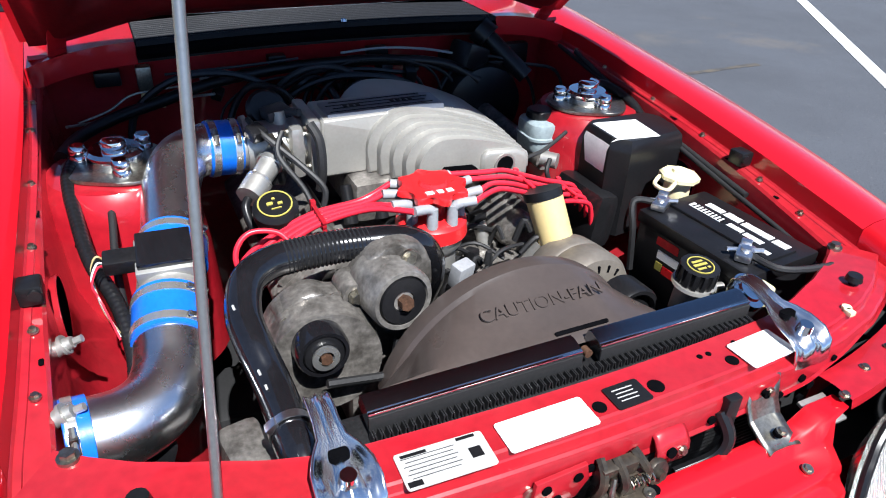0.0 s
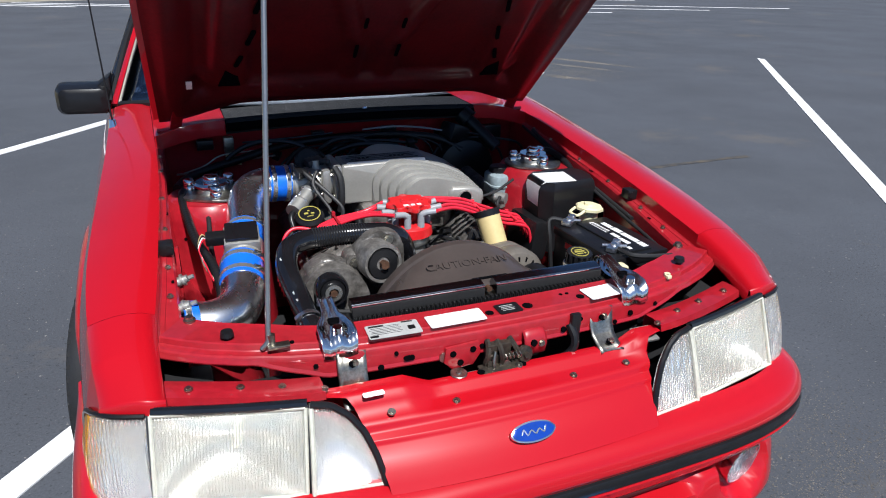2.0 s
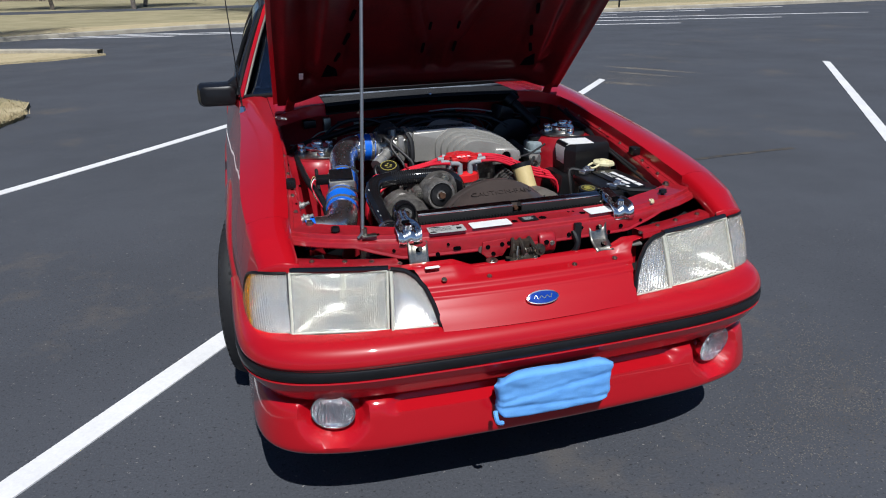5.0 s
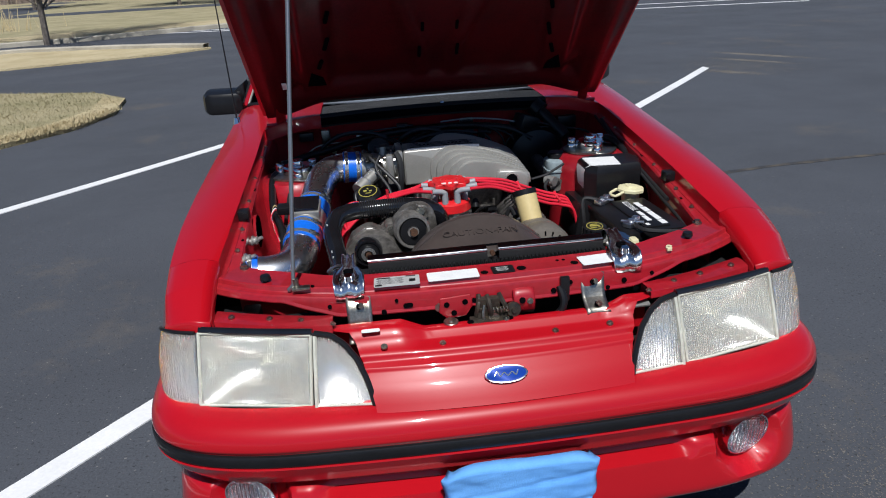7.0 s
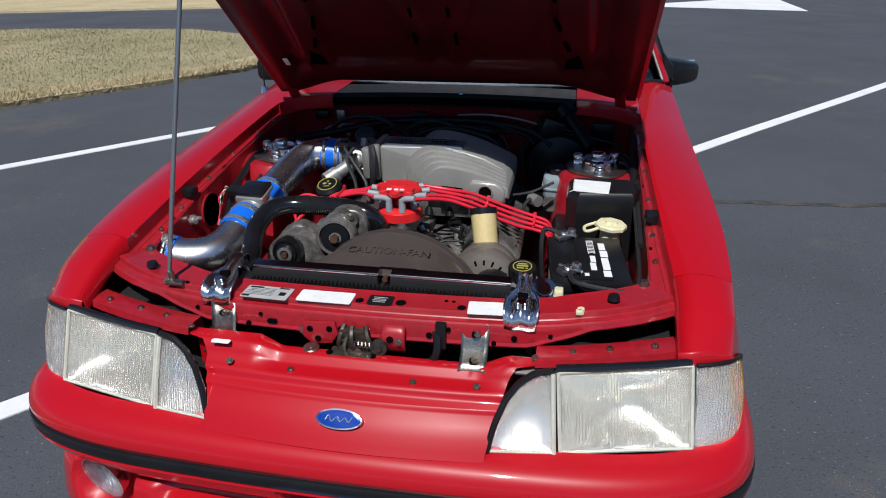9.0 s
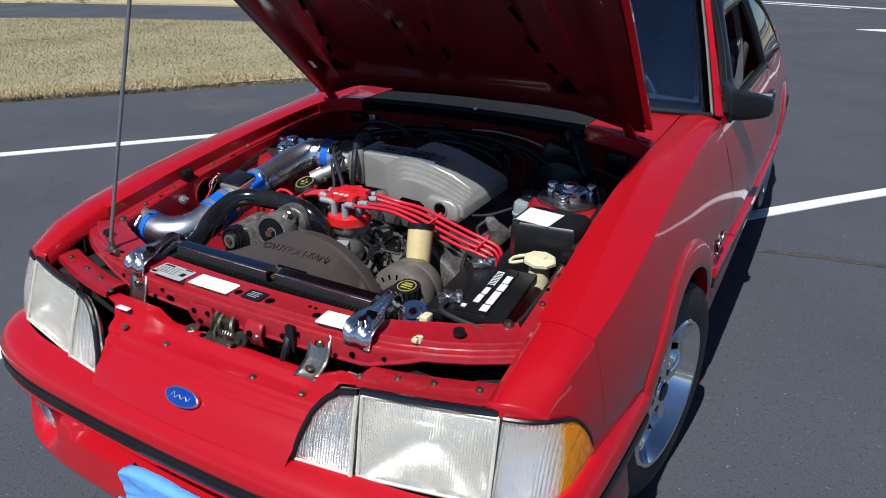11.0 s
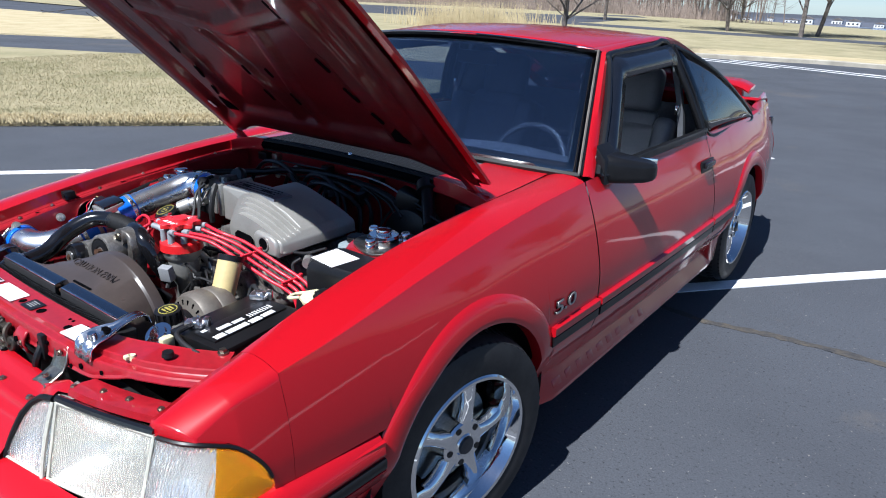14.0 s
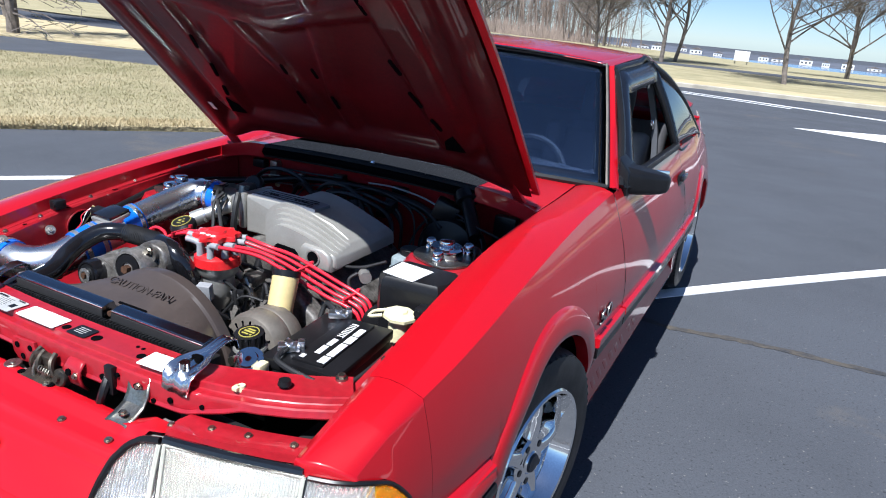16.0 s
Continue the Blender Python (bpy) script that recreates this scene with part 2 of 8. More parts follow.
def smooth_path(pts, n=8):
    pts = [Vector(p) for p in pts]
    if len(pts) < 3:
        return pts
    out = []
    for i in range(len(pts) - 1):
        p0, p1, p2, p3 = pts[max(i - 1, 0)], pts[i], pts[i + 1], pts[min(i + 2, len(pts) - 1)]
        for k in range(n):
            t = k / n
            out.append(0.5 * ((2 * p1) + (p2 - p0) * t + (2 * p0 - 5 * p1 + 4 * p2 - p3) * t**2 + (3 * p1 - p0 - 3 * p2 + p3) * t**3))
    return out + [pts[-1]]


def tube(bm, pts, r, seg=10, n=8, caps=True, rad=None):
    """A round tube along a smooth path; rad(s) scales its radius along it."""
    ps = smooth_path(pts, n)
    nrm = None
    rings = []
    for i, p in enumerate(ps):
        d = (ps[min(i + 1, len(ps) - 1)] - ps[max(i - 1, 0)]).normalized()
        if nrm is None:
            nrm = d.orthogonal().normalized()
        nrm = (nrm - d * nrm.dot(d)).normalized()
        bi = d.cross(nrm)
        rr = r * (rad(i / (len(ps) - 1)) if rad else 1)
        rings.append([bm.verts.new(p + rr * (math.cos(2 * math.pi * k / seg) * nrm + math.sin(2 * math.pi * k / seg) * bi)) for k in range(seg)])
    for a, b in zip(rings, rings[1:]):
        for k in range(seg):
            bm.faces.new((a[k], a[(k + 1) % seg], b[(k + 1) % seg], b[k]))
    if caps:
        bm.faces.new(rings[0])
        bm.faces.new(rings[-1])


def prism(bm, poly, m, depth, bevel=0.0, seg=2):
    """A polygon in the local xy plane, pushed out along local z."""
    a = [bm.verts.new(m @ Vector((x, y, 0))) for x, y in poly]
    b = [bm.verts.new(m @ Vector((x, y, depth))) for x, y in poly]
    fs = [bm.faces.new(a), bm.faces.new(b)]
    k = len(poly)
    for i in range(k):
        fs.append(bm.faces.new((a[i], a[(i + 1) % k], b[(i + 1) % k], b[i])))
    if bevel:
        es = list({e for e in bm.edges if all(v in set(b) for v in e.verts)})
        bmesh.ops.bevel(bm, geom=es, offset=bevel, segments=seg, profile=0.5, affect="EDGES", clamp_overlap=True)


def rrect(w, h, r, n=5, cx=0.0, cy=0.0):
    out = []
    for ax, ay, a0 in ((w / 2 - r, h / 2 - r, 0), (-w / 2 + r, h / 2 - r, 90), (-w / 2 + r, -h / 2 + r, 180), (w / 2 - r, -h / 2 + r, 270)):
        out += [(cx + ax + r * math.cos(radians(a0 + 90 * k / n)), cy + ay + r * math.sin(radians(a0 + 90 * k / n))) for k in range(n + 1)]
    return out


def words(name, text, size, m, material, parent, depth=0.001, fat=0.0):
    """Lettering as a mesh, from the built-in font."""
    cu = bpy.data.curves.new(name, "FONT")
    cu.body, cu.size, cu.extrude, cu.align_x, cu.align_y = text, size, depth, "CENTER", "CENTER"
    cu.offset = fat
    tmp = bpy.data.objects.new(name, cu)
    scene.collection.objects.link(tmp)
    dg = bpy.context.evaluated_depsgraph_get()
    me = bpy.data.meshes.new_from_object(tmp.evaluated_get(dg))
    bpy.data.objects.remove(tmp)
    bpy.data.curves.remove(cu)
    me.transform(m)
    me.materials.clear()
    me.materials.append(material)
    ob = new(name, me)
    ob.parent = parent
    return ob

# ---- ground ----
ASPHALT = mat("asphalt", (0.070, 0.076, 0.090), 0.82, 0.0, 0.22, 0.7, 130, 0.55, col2=(0.054, 0.059, 0.071), dist=0.004)


def weather(m):
    """Pollen smudges, pale grit and dark aggregate over the asphalt."""
    n, l = m.node_tree.nodes, m.node_tree.links
    b = bsdf(m)
    src = b.inputs["Base Color"].links[0].from_socket
    tc = n.new("ShaderNodeTexCoord")

    def speck(scale, lo, hi, detail, col, amount, src, rough=0.6):
        t, r, x = n.new("ShaderNodeTexNoise"), n.new("ShaderNodeMapRange"), n.new("ShaderNodeMix")
        t.inputs["Scale"].default_value, t.inputs["Detail"].default_value, t.inputs["Roughness"].default_value = scale, detail, rough
        l.new(tc.outputs["Object"], t.inputs["Vector"])
        r.inputs[1].default_value, r.inputs[2].default_value, r.inputs[4].default_value = lo, hi, amount
        l.new(t.outputs[0], r.inputs[0])
        x.data_type = "RGBA"
        l.new(r.outputs[0], x.inputs[0])
        l.new(src, x.inputs[6])
        x.inputs[7].default_value = (*col, 1)
        return x.outputs[2]

    src = speck(0.55, 0.58, 0.72, 6, (0.16, 0.13, 0.095), 0.45, src, 0.72)
    src = speck(60, 0.68, 0.74, 2, (0.24, 0.23, 0.22), 0.8, src)
    src = speck(75, 0.60, 0.70, 2, (0.018, 0.019, 0.023), 0.8, src)
    src = speck(3.0, 0.70, 0.76, 4, (0.26, 0.22, 0.17), 0.4, src, 0.8)
    l.new(src, b.inputs["Base Color"])


weather(ASPHALT)
GRASS = mat("winter_grass", (0.39, 0.335, 0.20), 0.9, 0.0, 0.22, 0.9, 60, 0.5, col2=(0.275, 0.25, 0.135), dist=0.03)
STRAW = mat("dry_grass", (0.55, 0.46, 0.28), 0.9, 0.0, 0.22, 1.2, 30, 0.9, col2=(0.44, 0.355, 0.20), dist=0.03)
KERB = mat("kerb_concrete", (0.46, 0.42, 0.34), 0.85, 0.0, 0.2, 2, 60, 0.4)
WATER = mat("lake_water", (0.16, 0.25, 0.38), 0.16, 0.0, 0.1, 0.05, 1.5, 0.3, spec=0.5)
BARK = mat("bark", (0.21, 0.178, 0.152), 0.9, 0.0, 0.3, 6, 40, 0.6)
# bluish grey: the haze of distance is put into the colour
SHORE = mat("hazed_wood", (0.11, 0.12, 0.15), 0.95, 0.0, 0.2, 0.05, 1.0, 0.2)
BRUSH = mat("bare_wood", (0.31, 0.245, 0.205), 0.9, 0.0, 0.3, 0.4, 6, 0.4)
NEEDLE = mat("pine_needles", (0.060, 0.085, 0.030), 0.8, 0.0, 0.3, 3, 30, 0.3)
HOUSE = mat("white_siding", (0.74, 0.74, 0.73), 0.7, 0.0, 0.1, 0.4, 5, 0.1)
ROOF = mat("house_roof", (0.16, 0.14, 0.13), 0.8, 0.0, 0.2, 0.4, 5, 0.1)


def land(x, y):
    """Height of the ground: level round the car, falling gently to the lake."""
    r = max(0.0, y - 40 + min(x, 0))
    return -min(13.5, 0.022 * r + 0.028 * max(0.0, r - 70))


def build_ground():
    bm = BM()
    xs = sorted(set([-900, -500, -250, -120, -60, 60, 120, 250, 500, 900] + list(range(-40, 41, 5))))
    ys = sorted(set([-400, -150, -60, 400, 700, 1500] + list(range(-30, 51, 5)) + list(range(60, 361, 20))))
    grid(bm, [[(x, y, land(x, y)) for x in xs] for y in ys])
    return tagged(part("ground", bm, ASPHALT), "dark grey asphalt parking lot with fine aggregate and stains", "ground", kind="structure")


build_ground()


def flat(name, poly, z, material, label, category, side=0.0):
    """A level sheet with a thin edge, laid on the ground."""
    bm = BM()
    top = [bm.verts.new((x, y, z + land(x, y))) for x, y in poly]
    f = bm.faces.new(top)
    if f.normal.z < 0:
        f.normal_flip()
    low = [bm.verts.new((x, y, -0.01 + land(x, y))) for x, y in poly]
    for i in range(len(poly)):
        j = (i + 1) % len(poly)
        bm.faces.new((top[i], top[j], low[j], low[i]))
    return tagged(part(name, bm, material), label, category, kind="structure")


def stripe(p, q, w=0.10, name="parking_line", slant=0.0, bend=0.0, z=0.005):
    p, q = Vector((*p, 0)), Vector((*q, 0))
    d = (q - p).normalized()
    s = Vector((-d.y, d.x, 0)) * w / 2
    bm = BM()
    n = 24
    rows = []
    for k in range(n + 1):
        c = p.lerp(q, k / n) + Vector((-bend * math.exp(-((k / n - 0.79) / 0.13) ** 2), 0, 0))
        j = [random.uniform(-0.003, 0.003) for _ in range(2)]
        e = d * slant * (1 if k == n else 0)
        rows.append([(*(c - s * (1 + j[0]) - e).xy, 0.0), (*(c - s * (1 + j[0]) - e).xy, z), (*(c + s * (1 + j[1]) + e).xy, z), (*(c + s * (1 + j[1]) + e).xy, 0.0)])
    grid(bm, rows)
    ob = part(name, bm, PAINT_LINE)
    return tagged(ob, "white painted parking stall line on the asphalt", "parking line", "stall lines", "structure")


stripe((-9.0, -9.63), (4.02, 6.25), slant=0.05, bend=0.11)
stripe((-9.0, -4.75), (0.15, 6.30), bend=-0.07)
stripe((-1.0, -5.02), (8.0, 6.53), slant=0.05)
for sx, sy in ((-2.4, 17.8), (1.04, 17.2), (4.4, 16.6), (7.8, 15.6), (10.8, 14.7), (14.4, 15.1), (17.8, 15.4)):
    stripe((sx, sy), (sx - 8.4, sy + 2.7))
    stripe((sx + 0.4, sy + 4.2), (sx - 5.2, sy + 5.6))
flat("painted_arrow", [(1.2, 12.8), (4.4, 12.0), (4.4, 14.7)], 0.005, PAINT_LINE, "white painted arrow marking on the asphalt", "road marking")

LAWN = [(-34, -30), (-6.57, 1.44), (-5.04, 3.18), (-4.0, 4.45), (-3.35, 5.4), (-3.15, 6.2), (-3.3, 7.1), (-3.9, 7.8), (-5.6, 8.5), (-8.2, 8.4), (-11.4, 7.4), (-16.1, 4.9), (-44, -14)]
flat("lawn", LAWN, 0.045, GRASS, "dormant tan and green lawn island beside the lot", "lawn")
fringe = [(-9.5, -2.0), (-6.57, 1.44), (-5.04, 3.18), (-4.0, 4.45), (-3.35, 5.4), (-3.15, 6.2), (-3.3, 7.1)]
flat("lawn_fringe", fringe + [(x - 0.34, y + 0.20) for x, y in reversed(fringe)], 0.050, STRAW, "pale dead grass fringe along the lawn", "verge")
VERGE = [(-90, -20), (-20.5, 6.5), (-16.6, 9.1), (-12, 10.6), (-7.0, 11.9), (-4.2, 12.7), (-3.4, 13.3), (-4.4, 14.0), (-8.2, 15.4), (-30, 14), (-90, 10)]
flat("verge", VERGE, 0.04, STRAW, "pale dry grass island between driveways", "verge")


def far_lawn():
    """Lawn from the lot's far kerb to the lake, following the land."""
    edge = lin((-160, 22), (-120, 22), (-8.0, 18.0), (-2, 20.6), (14, 20.8), (60, 21), (150, 24))
    bm = BM()
    rows = []
    for x in list(range(-160, -20, 10)) + list(range(-20, 31, 2)) + list(range(40, 161, 10)):
        y0 = edge(x)
        rows.append([(x, y, land(x, y) + 0.05 + 0.05 * max(0, min(40, y - 48) / 40)) for y in [y0 + (150 - y0) * v for v in np.linspace(0, 1, 44)]])
    grid(bm, rows)
    return tagged(part("far_lawn", bm, GRASS), "wide winter lawn running down towards the lake", "lawn", kind="structure")


far_lawn()
flat("dry_strip", [(-8.0, 17.9), (-2, 20.5), (14, 20.7), (60, 20.9), (60, 24.0), (14, 23.6), (-3, 23.4), (-12, 20.5)], 0.055, STRAW, "straw-coloured grass strip along the kerb", "verge")
flat("road", [(-60, 42), (-10, 34.5), (4, 33.6), (9, 31.0), (14, 27.0), (20, 27.2), (34, 30.8), (75, 34), (75, 39.8), (43, 39.6), (30, 38), (20, 36.2), (10, 36.0), (-10, 37.5), (-60, 46)], 0.06, ASPHALT, "narrow asphalt road beyond the lawn", "road")
flat("driveway", [(-70, 29), (-40, 33.5), (-23, 35.6), (-19.8, 37.0), (-18.6, 40.5), (-20.5, 50), (-22.8, 60), (-26, 65), (-30, 60), (-38, 56), (-70, 54)], 0.058, ASPHALT, "asphalt driveway curving round the grass", "road")


for sx, sy in ((17.0, 28.2), (20.3, 29.0), (23.6, 29.9), (26.6, 30.6), (29.8, 31.4), (33.2, 32.2)):
    stripe((sx, sy), (sx + 0.75, sy + 1.1), 0.12, z=0.066)


def grit(name, spots, size, material, label):
    """Loose grains lying thick in the middle of each spot and thinning out: (x, y, half length, half width, turn, count)."""
    rnd = random.Random(17)
    vs, fs = [], []
    for cx, cy, a, b, turn, count in spots:
        for _ in range(count):
            u, v = rnd.gauss(0, 0.45) * a, rnd.gauss(0, 0.45) * b
            x, y = cx + u * math.cos(turn) - v * math.sin(turn), cy + u * math.sin(turn) + v * math.cos(turn)
            r, k, t = size * rnd.uniform(0.4, 1.3), len(vs), rnd.uniform(0, 6.28)
            vs += [(x + r * math.cos(t + j * 2.1), y + r * math.sin(t + j * 2.1), 0.001) for j in range(3)] + [(x, y, 0.001 + 0.6 * r)]
            fs += [(k, k + 1, k + 3), (k + 1, k + 2, k + 3), (k + 2, k, k + 3)]
    me = bpy.data.meshes.new(name)
    me.from_pydata(vs, [], fs)
    me.materials.append(material)
    return tagged(new(name, me), label, "grit", kind="stuff")


GRIT = mat("loose_grit", (0.20, 0.18, 0.155), 0.9, 0.0, 0.3, 6, 90, 0.3, col2=(0.10, 0.09, 0.08))
grit("sand_streaks", [(5.1, 6.9, 0.75, 0.09, -1.0, 3500), (4.75, 6.5, 0.65, 0.09, -1.0, 2200), (4.1, 5.8, 0.5, 0.12, -0.9, 2000), (4.4, 6.2, 0.9, 0.45, -1.0, 2500)], 0.004, GRIT, "pale sand washed into streaks on the asphalt")
grit("loose_gravel", [(1.05, -0.92, 0.55, 0.30, 0.3, 3600), (1.25, -0.6, 0.5, 0.4, 0.6, 2000)], 0.0027, GRIT, "brown fine gravel scattered on the asphalt")


def kerb(pts, name="kerb"):
    bm = BM()
    ps = [Vector((x, y, 0)) for x, y in pts]
    rows = []
    for i, p in enumerate(ps):
        d = (ps[min(i + 1, len(ps) - 1)] - ps[max(i - 1, 0)]).normalized()
        s = Vector((-d.y, d.x, 0))
        rows.append([tuple(p - s * 0.08), tuple(p - s * 0.08 + Vector((0, 0, 0.10))), tuple(p - s * 0.06 + Vector((0, 0, 0.12))), tuple(p + s * 0.08 + Vector((0, 0, 0.12))), tuple(p + s * 0.09)])
    grid(bm, rows)
    return tagged(part(name, bm, KERB), "weathered concrete kerb at the edge of the lot", "kerb", kind="structure")


kerb([(-12, 17.4), (-8.0, 17.85), (-5, 19.2), (-2, 20.4), (6, 20.6), (14, 20.65), (30, 20.75), (60, 20.85)])
kerb([(-9.6, 15.1), (-8.0, 15.35), (-5.8, 14.6), (-4.4, 13.95), (-3.5, 13.35)])


def inside(poly, x, y):
    c = False
    for i in range(len(poly)):
        (x1, y1), (x2, y2) = poly[i - 1], poly[i]
        if (y1 > y) != (y2 > y) and x < (x2 - x1) * (y - y1) / (y2 - y1) + x1:
            c = not c
    return c


def grass_blades(name, poly, x0, x1, y0, y1, count, h, material, label):
    rnd = random.Random(5)
    vs, fs = [], []
    while len(fs) < count:
        x, y = rnd.uniform(x0, x1), rnd.uniform(y0, y1)
        if not inside(poly, x, y):
            continue
        a, t = rnd.uniform(0, 6.28), rnd.uniform(-1.6, 1.6)
        hh, w = h * rnd.uniform(0.3, 1.3), 0.003 + 0.004 * rnd.random()
        k = len(vs)
        vs += [(x - w * math.cos(a), y - w * math.sin(a), 0.04), (x + w * math.cos(a), y + w * math.sin(a), 0.04), (x + hh * t * math.sin(a), y - hh * t * math.cos(a), 0.04 + hh)]
        fs.append((k, k + 1, k + 2))
    me = bpy.data.meshes.new(name)
    me.from_pydata(vs, [], fs)
    me.materials.append(material)
    return tagged(new(name, me), label, "grass", kind="stuff")


grass_blades("grass", LAWN, -13, -3, -3, 8.6, 130000, 0.030, GRASS, "short dormant tan and green grass blades")
grass_blades("dry_grass_edge", [(-9.5, -2.2), (-5.02, 3.16), (-3.3, 5.4), (-3.1, 6.3), (-3.3, 6.3), (-3.6, 5.5), (-5.45, 3.4), (-9.9, -1.9)], -10, -3, -2.5, 7, 26000, 0.05, STRAW, "straw-coloured dead grass along the lawn edge")


CRACK = [(0.83, 1.92), (1.15, 1.975), (1.45, 2.01), (1.85, 2.03), (2.6, 2.12), (3.6, 2.16)]
SEAM = mat("asphalt_seam", (0.036, 0.037, 0.042), 0.85, 0.0, 0.3, 9, 90, 0.5, col2=(0.10, 0.085, 0.066))


def crack():
    """A weathered seam across the asphalt, with grit caught in it."""
    rnd = random.Random(31)
    pts = smooth_path([(CRACK[0][0] - 0.5, CRACK[0][1] + 0.10, 0)] + [(x, y, 0) for x, y in CRACK], 8)
    bm = BM()
    grid(bm, [[(p.x, p.y - 0.016 - rnd.uniform(0, 0.018), 0.0022), (p.x, p.y + 0.016 + rnd.uniform(0, 0.018), 0.0022)] for p in pts])
    return tagged(part("asphalt_seam", bm, SEAM), "dark weathered seam in the asphalt", "seam", kind="structure")


crack()


# ---- trees ----
def bare_tree(seed, h, spread=1.0, levels=5, name="tree", material=None, trunk_r=None):
    """A leafless tree: a tapered trunk that forks into ever finer limbs and twigs."""
    rnd = random.Random(seed)
    bm = BM()

    def limb(p, d, ln, r, lev):
        n = 2 if lev > 3 else 3 if lev > 2 else 4
        pts, q, dd = [p], p, d
        for _ in range(n):
            dd = (dd + Vector((rnd.uniform(-1, 1), rnd.uniform(-1, 1), rnd.uniform(-0.5, 0.8))) * 0.16).normalized()
            q = q + dd * ln / n
            pts.append(q)
        tube(bm, pts, r, 7 if lev == 0 else (5 if lev < 3 else 3), 2 if lev < 2 else 1, False, lambda s: 1 - 0.55 * s)
        if lev >= levels:
            return
        for k in range(rnd.randint(4, 6) if lev else rnd.randint(18, 22)):
            s = 0.20 + 0.78 * rnd.random() ** 1.25 if lev == 0 else rnd.uniform(0.25, 1.0)
            i = min(int(s * n), n - 1)
            at = pts[i].lerp(pts[i + 1], s * n - i)
            a = rnd.uniform(0, 6.28)
            side = Vector((math.cos(a), math.sin(a), rnd.uniform(-0.05, 0.75))) * spread
            nd = (dd * 0.55 + side * 0.85).normalized()
            limb(at, nd, ln * rnd.uniform(0.45, 0.72) * (0.95 if lev == 0 else 1.0), max(0.0045, r * (rnd.uniform(0.24, 0.40) if lev == 0 else rnd.uniform(0.40, 0.56))), lev + 1)
    limb(Vector((0, 0, -0.05)), Vector((0, 0, 1)), h * 0.66, trunk_r or h * 0.0135, 0)
    me = bpy.data.meshes.new("crown")
    bm.to_mesh(me)
    bm.free()
    me.materials.append(material or BARK)
    return me


def plant_bare(me, x, y, s=1.0, rot=0.0, label="leafless deciduous tree standing in the winter lawn"):
    t = thing("tree", label, "tree", (x, y, land(x, y)), "bare trees")
    t.rotation_euler, t.scale = (0, 0, rot), (s, s, s)
    o = new("trunk", me)
    o.parent = t
    return t


TREE_A, TREE_B, TREE_C = bare_tree(3, 8.5, 1.0, 5), bare_tree(8, 8.0, 1.25, 5), bare_tree(11, 9.0, 0.9, 5)
for me, x, y, s, r in ((TREE_B, 0.5, 27.8, 0.95, 0.3), (TREE_A, 3.1, 42.5, 1.15, 1.2), (TREE_C, -5.7, 36.6, 1.0, 2.1), (TREE_B, -5.5, 39.4, 1.05, 4.0),
                       (TREE_A, -17.6, 70, 1.15, 2.5), (TREE_C, -20.6, 46.7, 1.0, 5.0), (TREE_A, -10.0, 39.6, 0.95, 0.7), (TREE_A, -8.4, 17.6, 0.75, 3.0), 
                       (TREE_A, 16, 41, 0.9, 1.0), (TREE_B, 31.5, 43.0, 0.8, 2.0), (TREE_C, 34.0, 48.0, 0.9, 0.4), (TREE_B, 44.5, 47.0, 0.8, 3.1), (TREE_A, 47.5, 51.5, 0.85, 5.2), (TREE_B, -24, 14, 0.9, 1.5)):
    plant_bare(me, x, y, s, r)


def forest():
    """The far wood: hundreds of thin bare stems and twigs in one sheet of stuff."""
    rnd = random.Random(21)
    bm = BM()
    for _ in range(1500):
        a = rnd.uniform(0, 1.05)
        x, y = -112 + 88 * a + rnd.uniform(-3, 3), 59 + 13 * a + rnd.uniform(0, 16)
        h, r = rnd.uniform(5.5, 13), rnd.uniform(0.022, 0.075)
        lean = Vector((rnd.uniform(-1.3, 1.3), rnd.uniform(-0.8, 0.8), h))
        p = Vector((x, y, land(x, y) - 0.1))
        tube(bm, [p, p + lean * 0.5 + Vector((rnd.uniform(-0.2, 0.2), 0, 0)), p + lean], r, 4, 1, False, lambda s: 1 - 0.8 * s)
        for _ in range(42):
            s = rnd.uniform(0.2, 1.0)
            b = p + lean * s
            d = Vector((rnd.uniform(-1, 1), rnd.uniform(-0.6, 0.6), rnd.uniform(0.0, 1.1))) * rnd.uniform(0.6, 2.0)
            tube(bm, [b, b + d], max(0.010, r * 0.30), 3, 1, False, lambda s: 1 - 0.7 * s)
    return tagged(part("woodland", bm, BRUSH), "distant leafless grey-brown woodland behind the lawn", "woodland", kind="stuff")


forest()


def scrub():
    rnd = random.Random(4)
    vs, fs = [], []
    for _ in range(9000):
        a = rnd.uniform(0, 1)
        x, y = -112 + 90 * a + rnd.uniform(-2, 2), 57 + 13 * a + rnd.uniform(-1, 9)
        h, w, t = rnd.uniform(0.5, 2.2), rnd.uniform(0.03, 0.08), rnd.uniform(-0.4, 0.4)
        k = len(vs)
        z = land(x, y)
        vs += [(x - w, y, z), (x + w, y, z), (x + t, y, z + h)]
        fs.append((k, k + 1, k + 2))
    me = bpy.data.meshes.new("undergrowth")
    me.from_pydata(vs, [], fs)
    me.materials.append(BRUSH)
    return tagged(new("undergrowth", me), "tangled brown undergrowth along the wood's edge", "undergrowth", kind="stuff")


scrub()


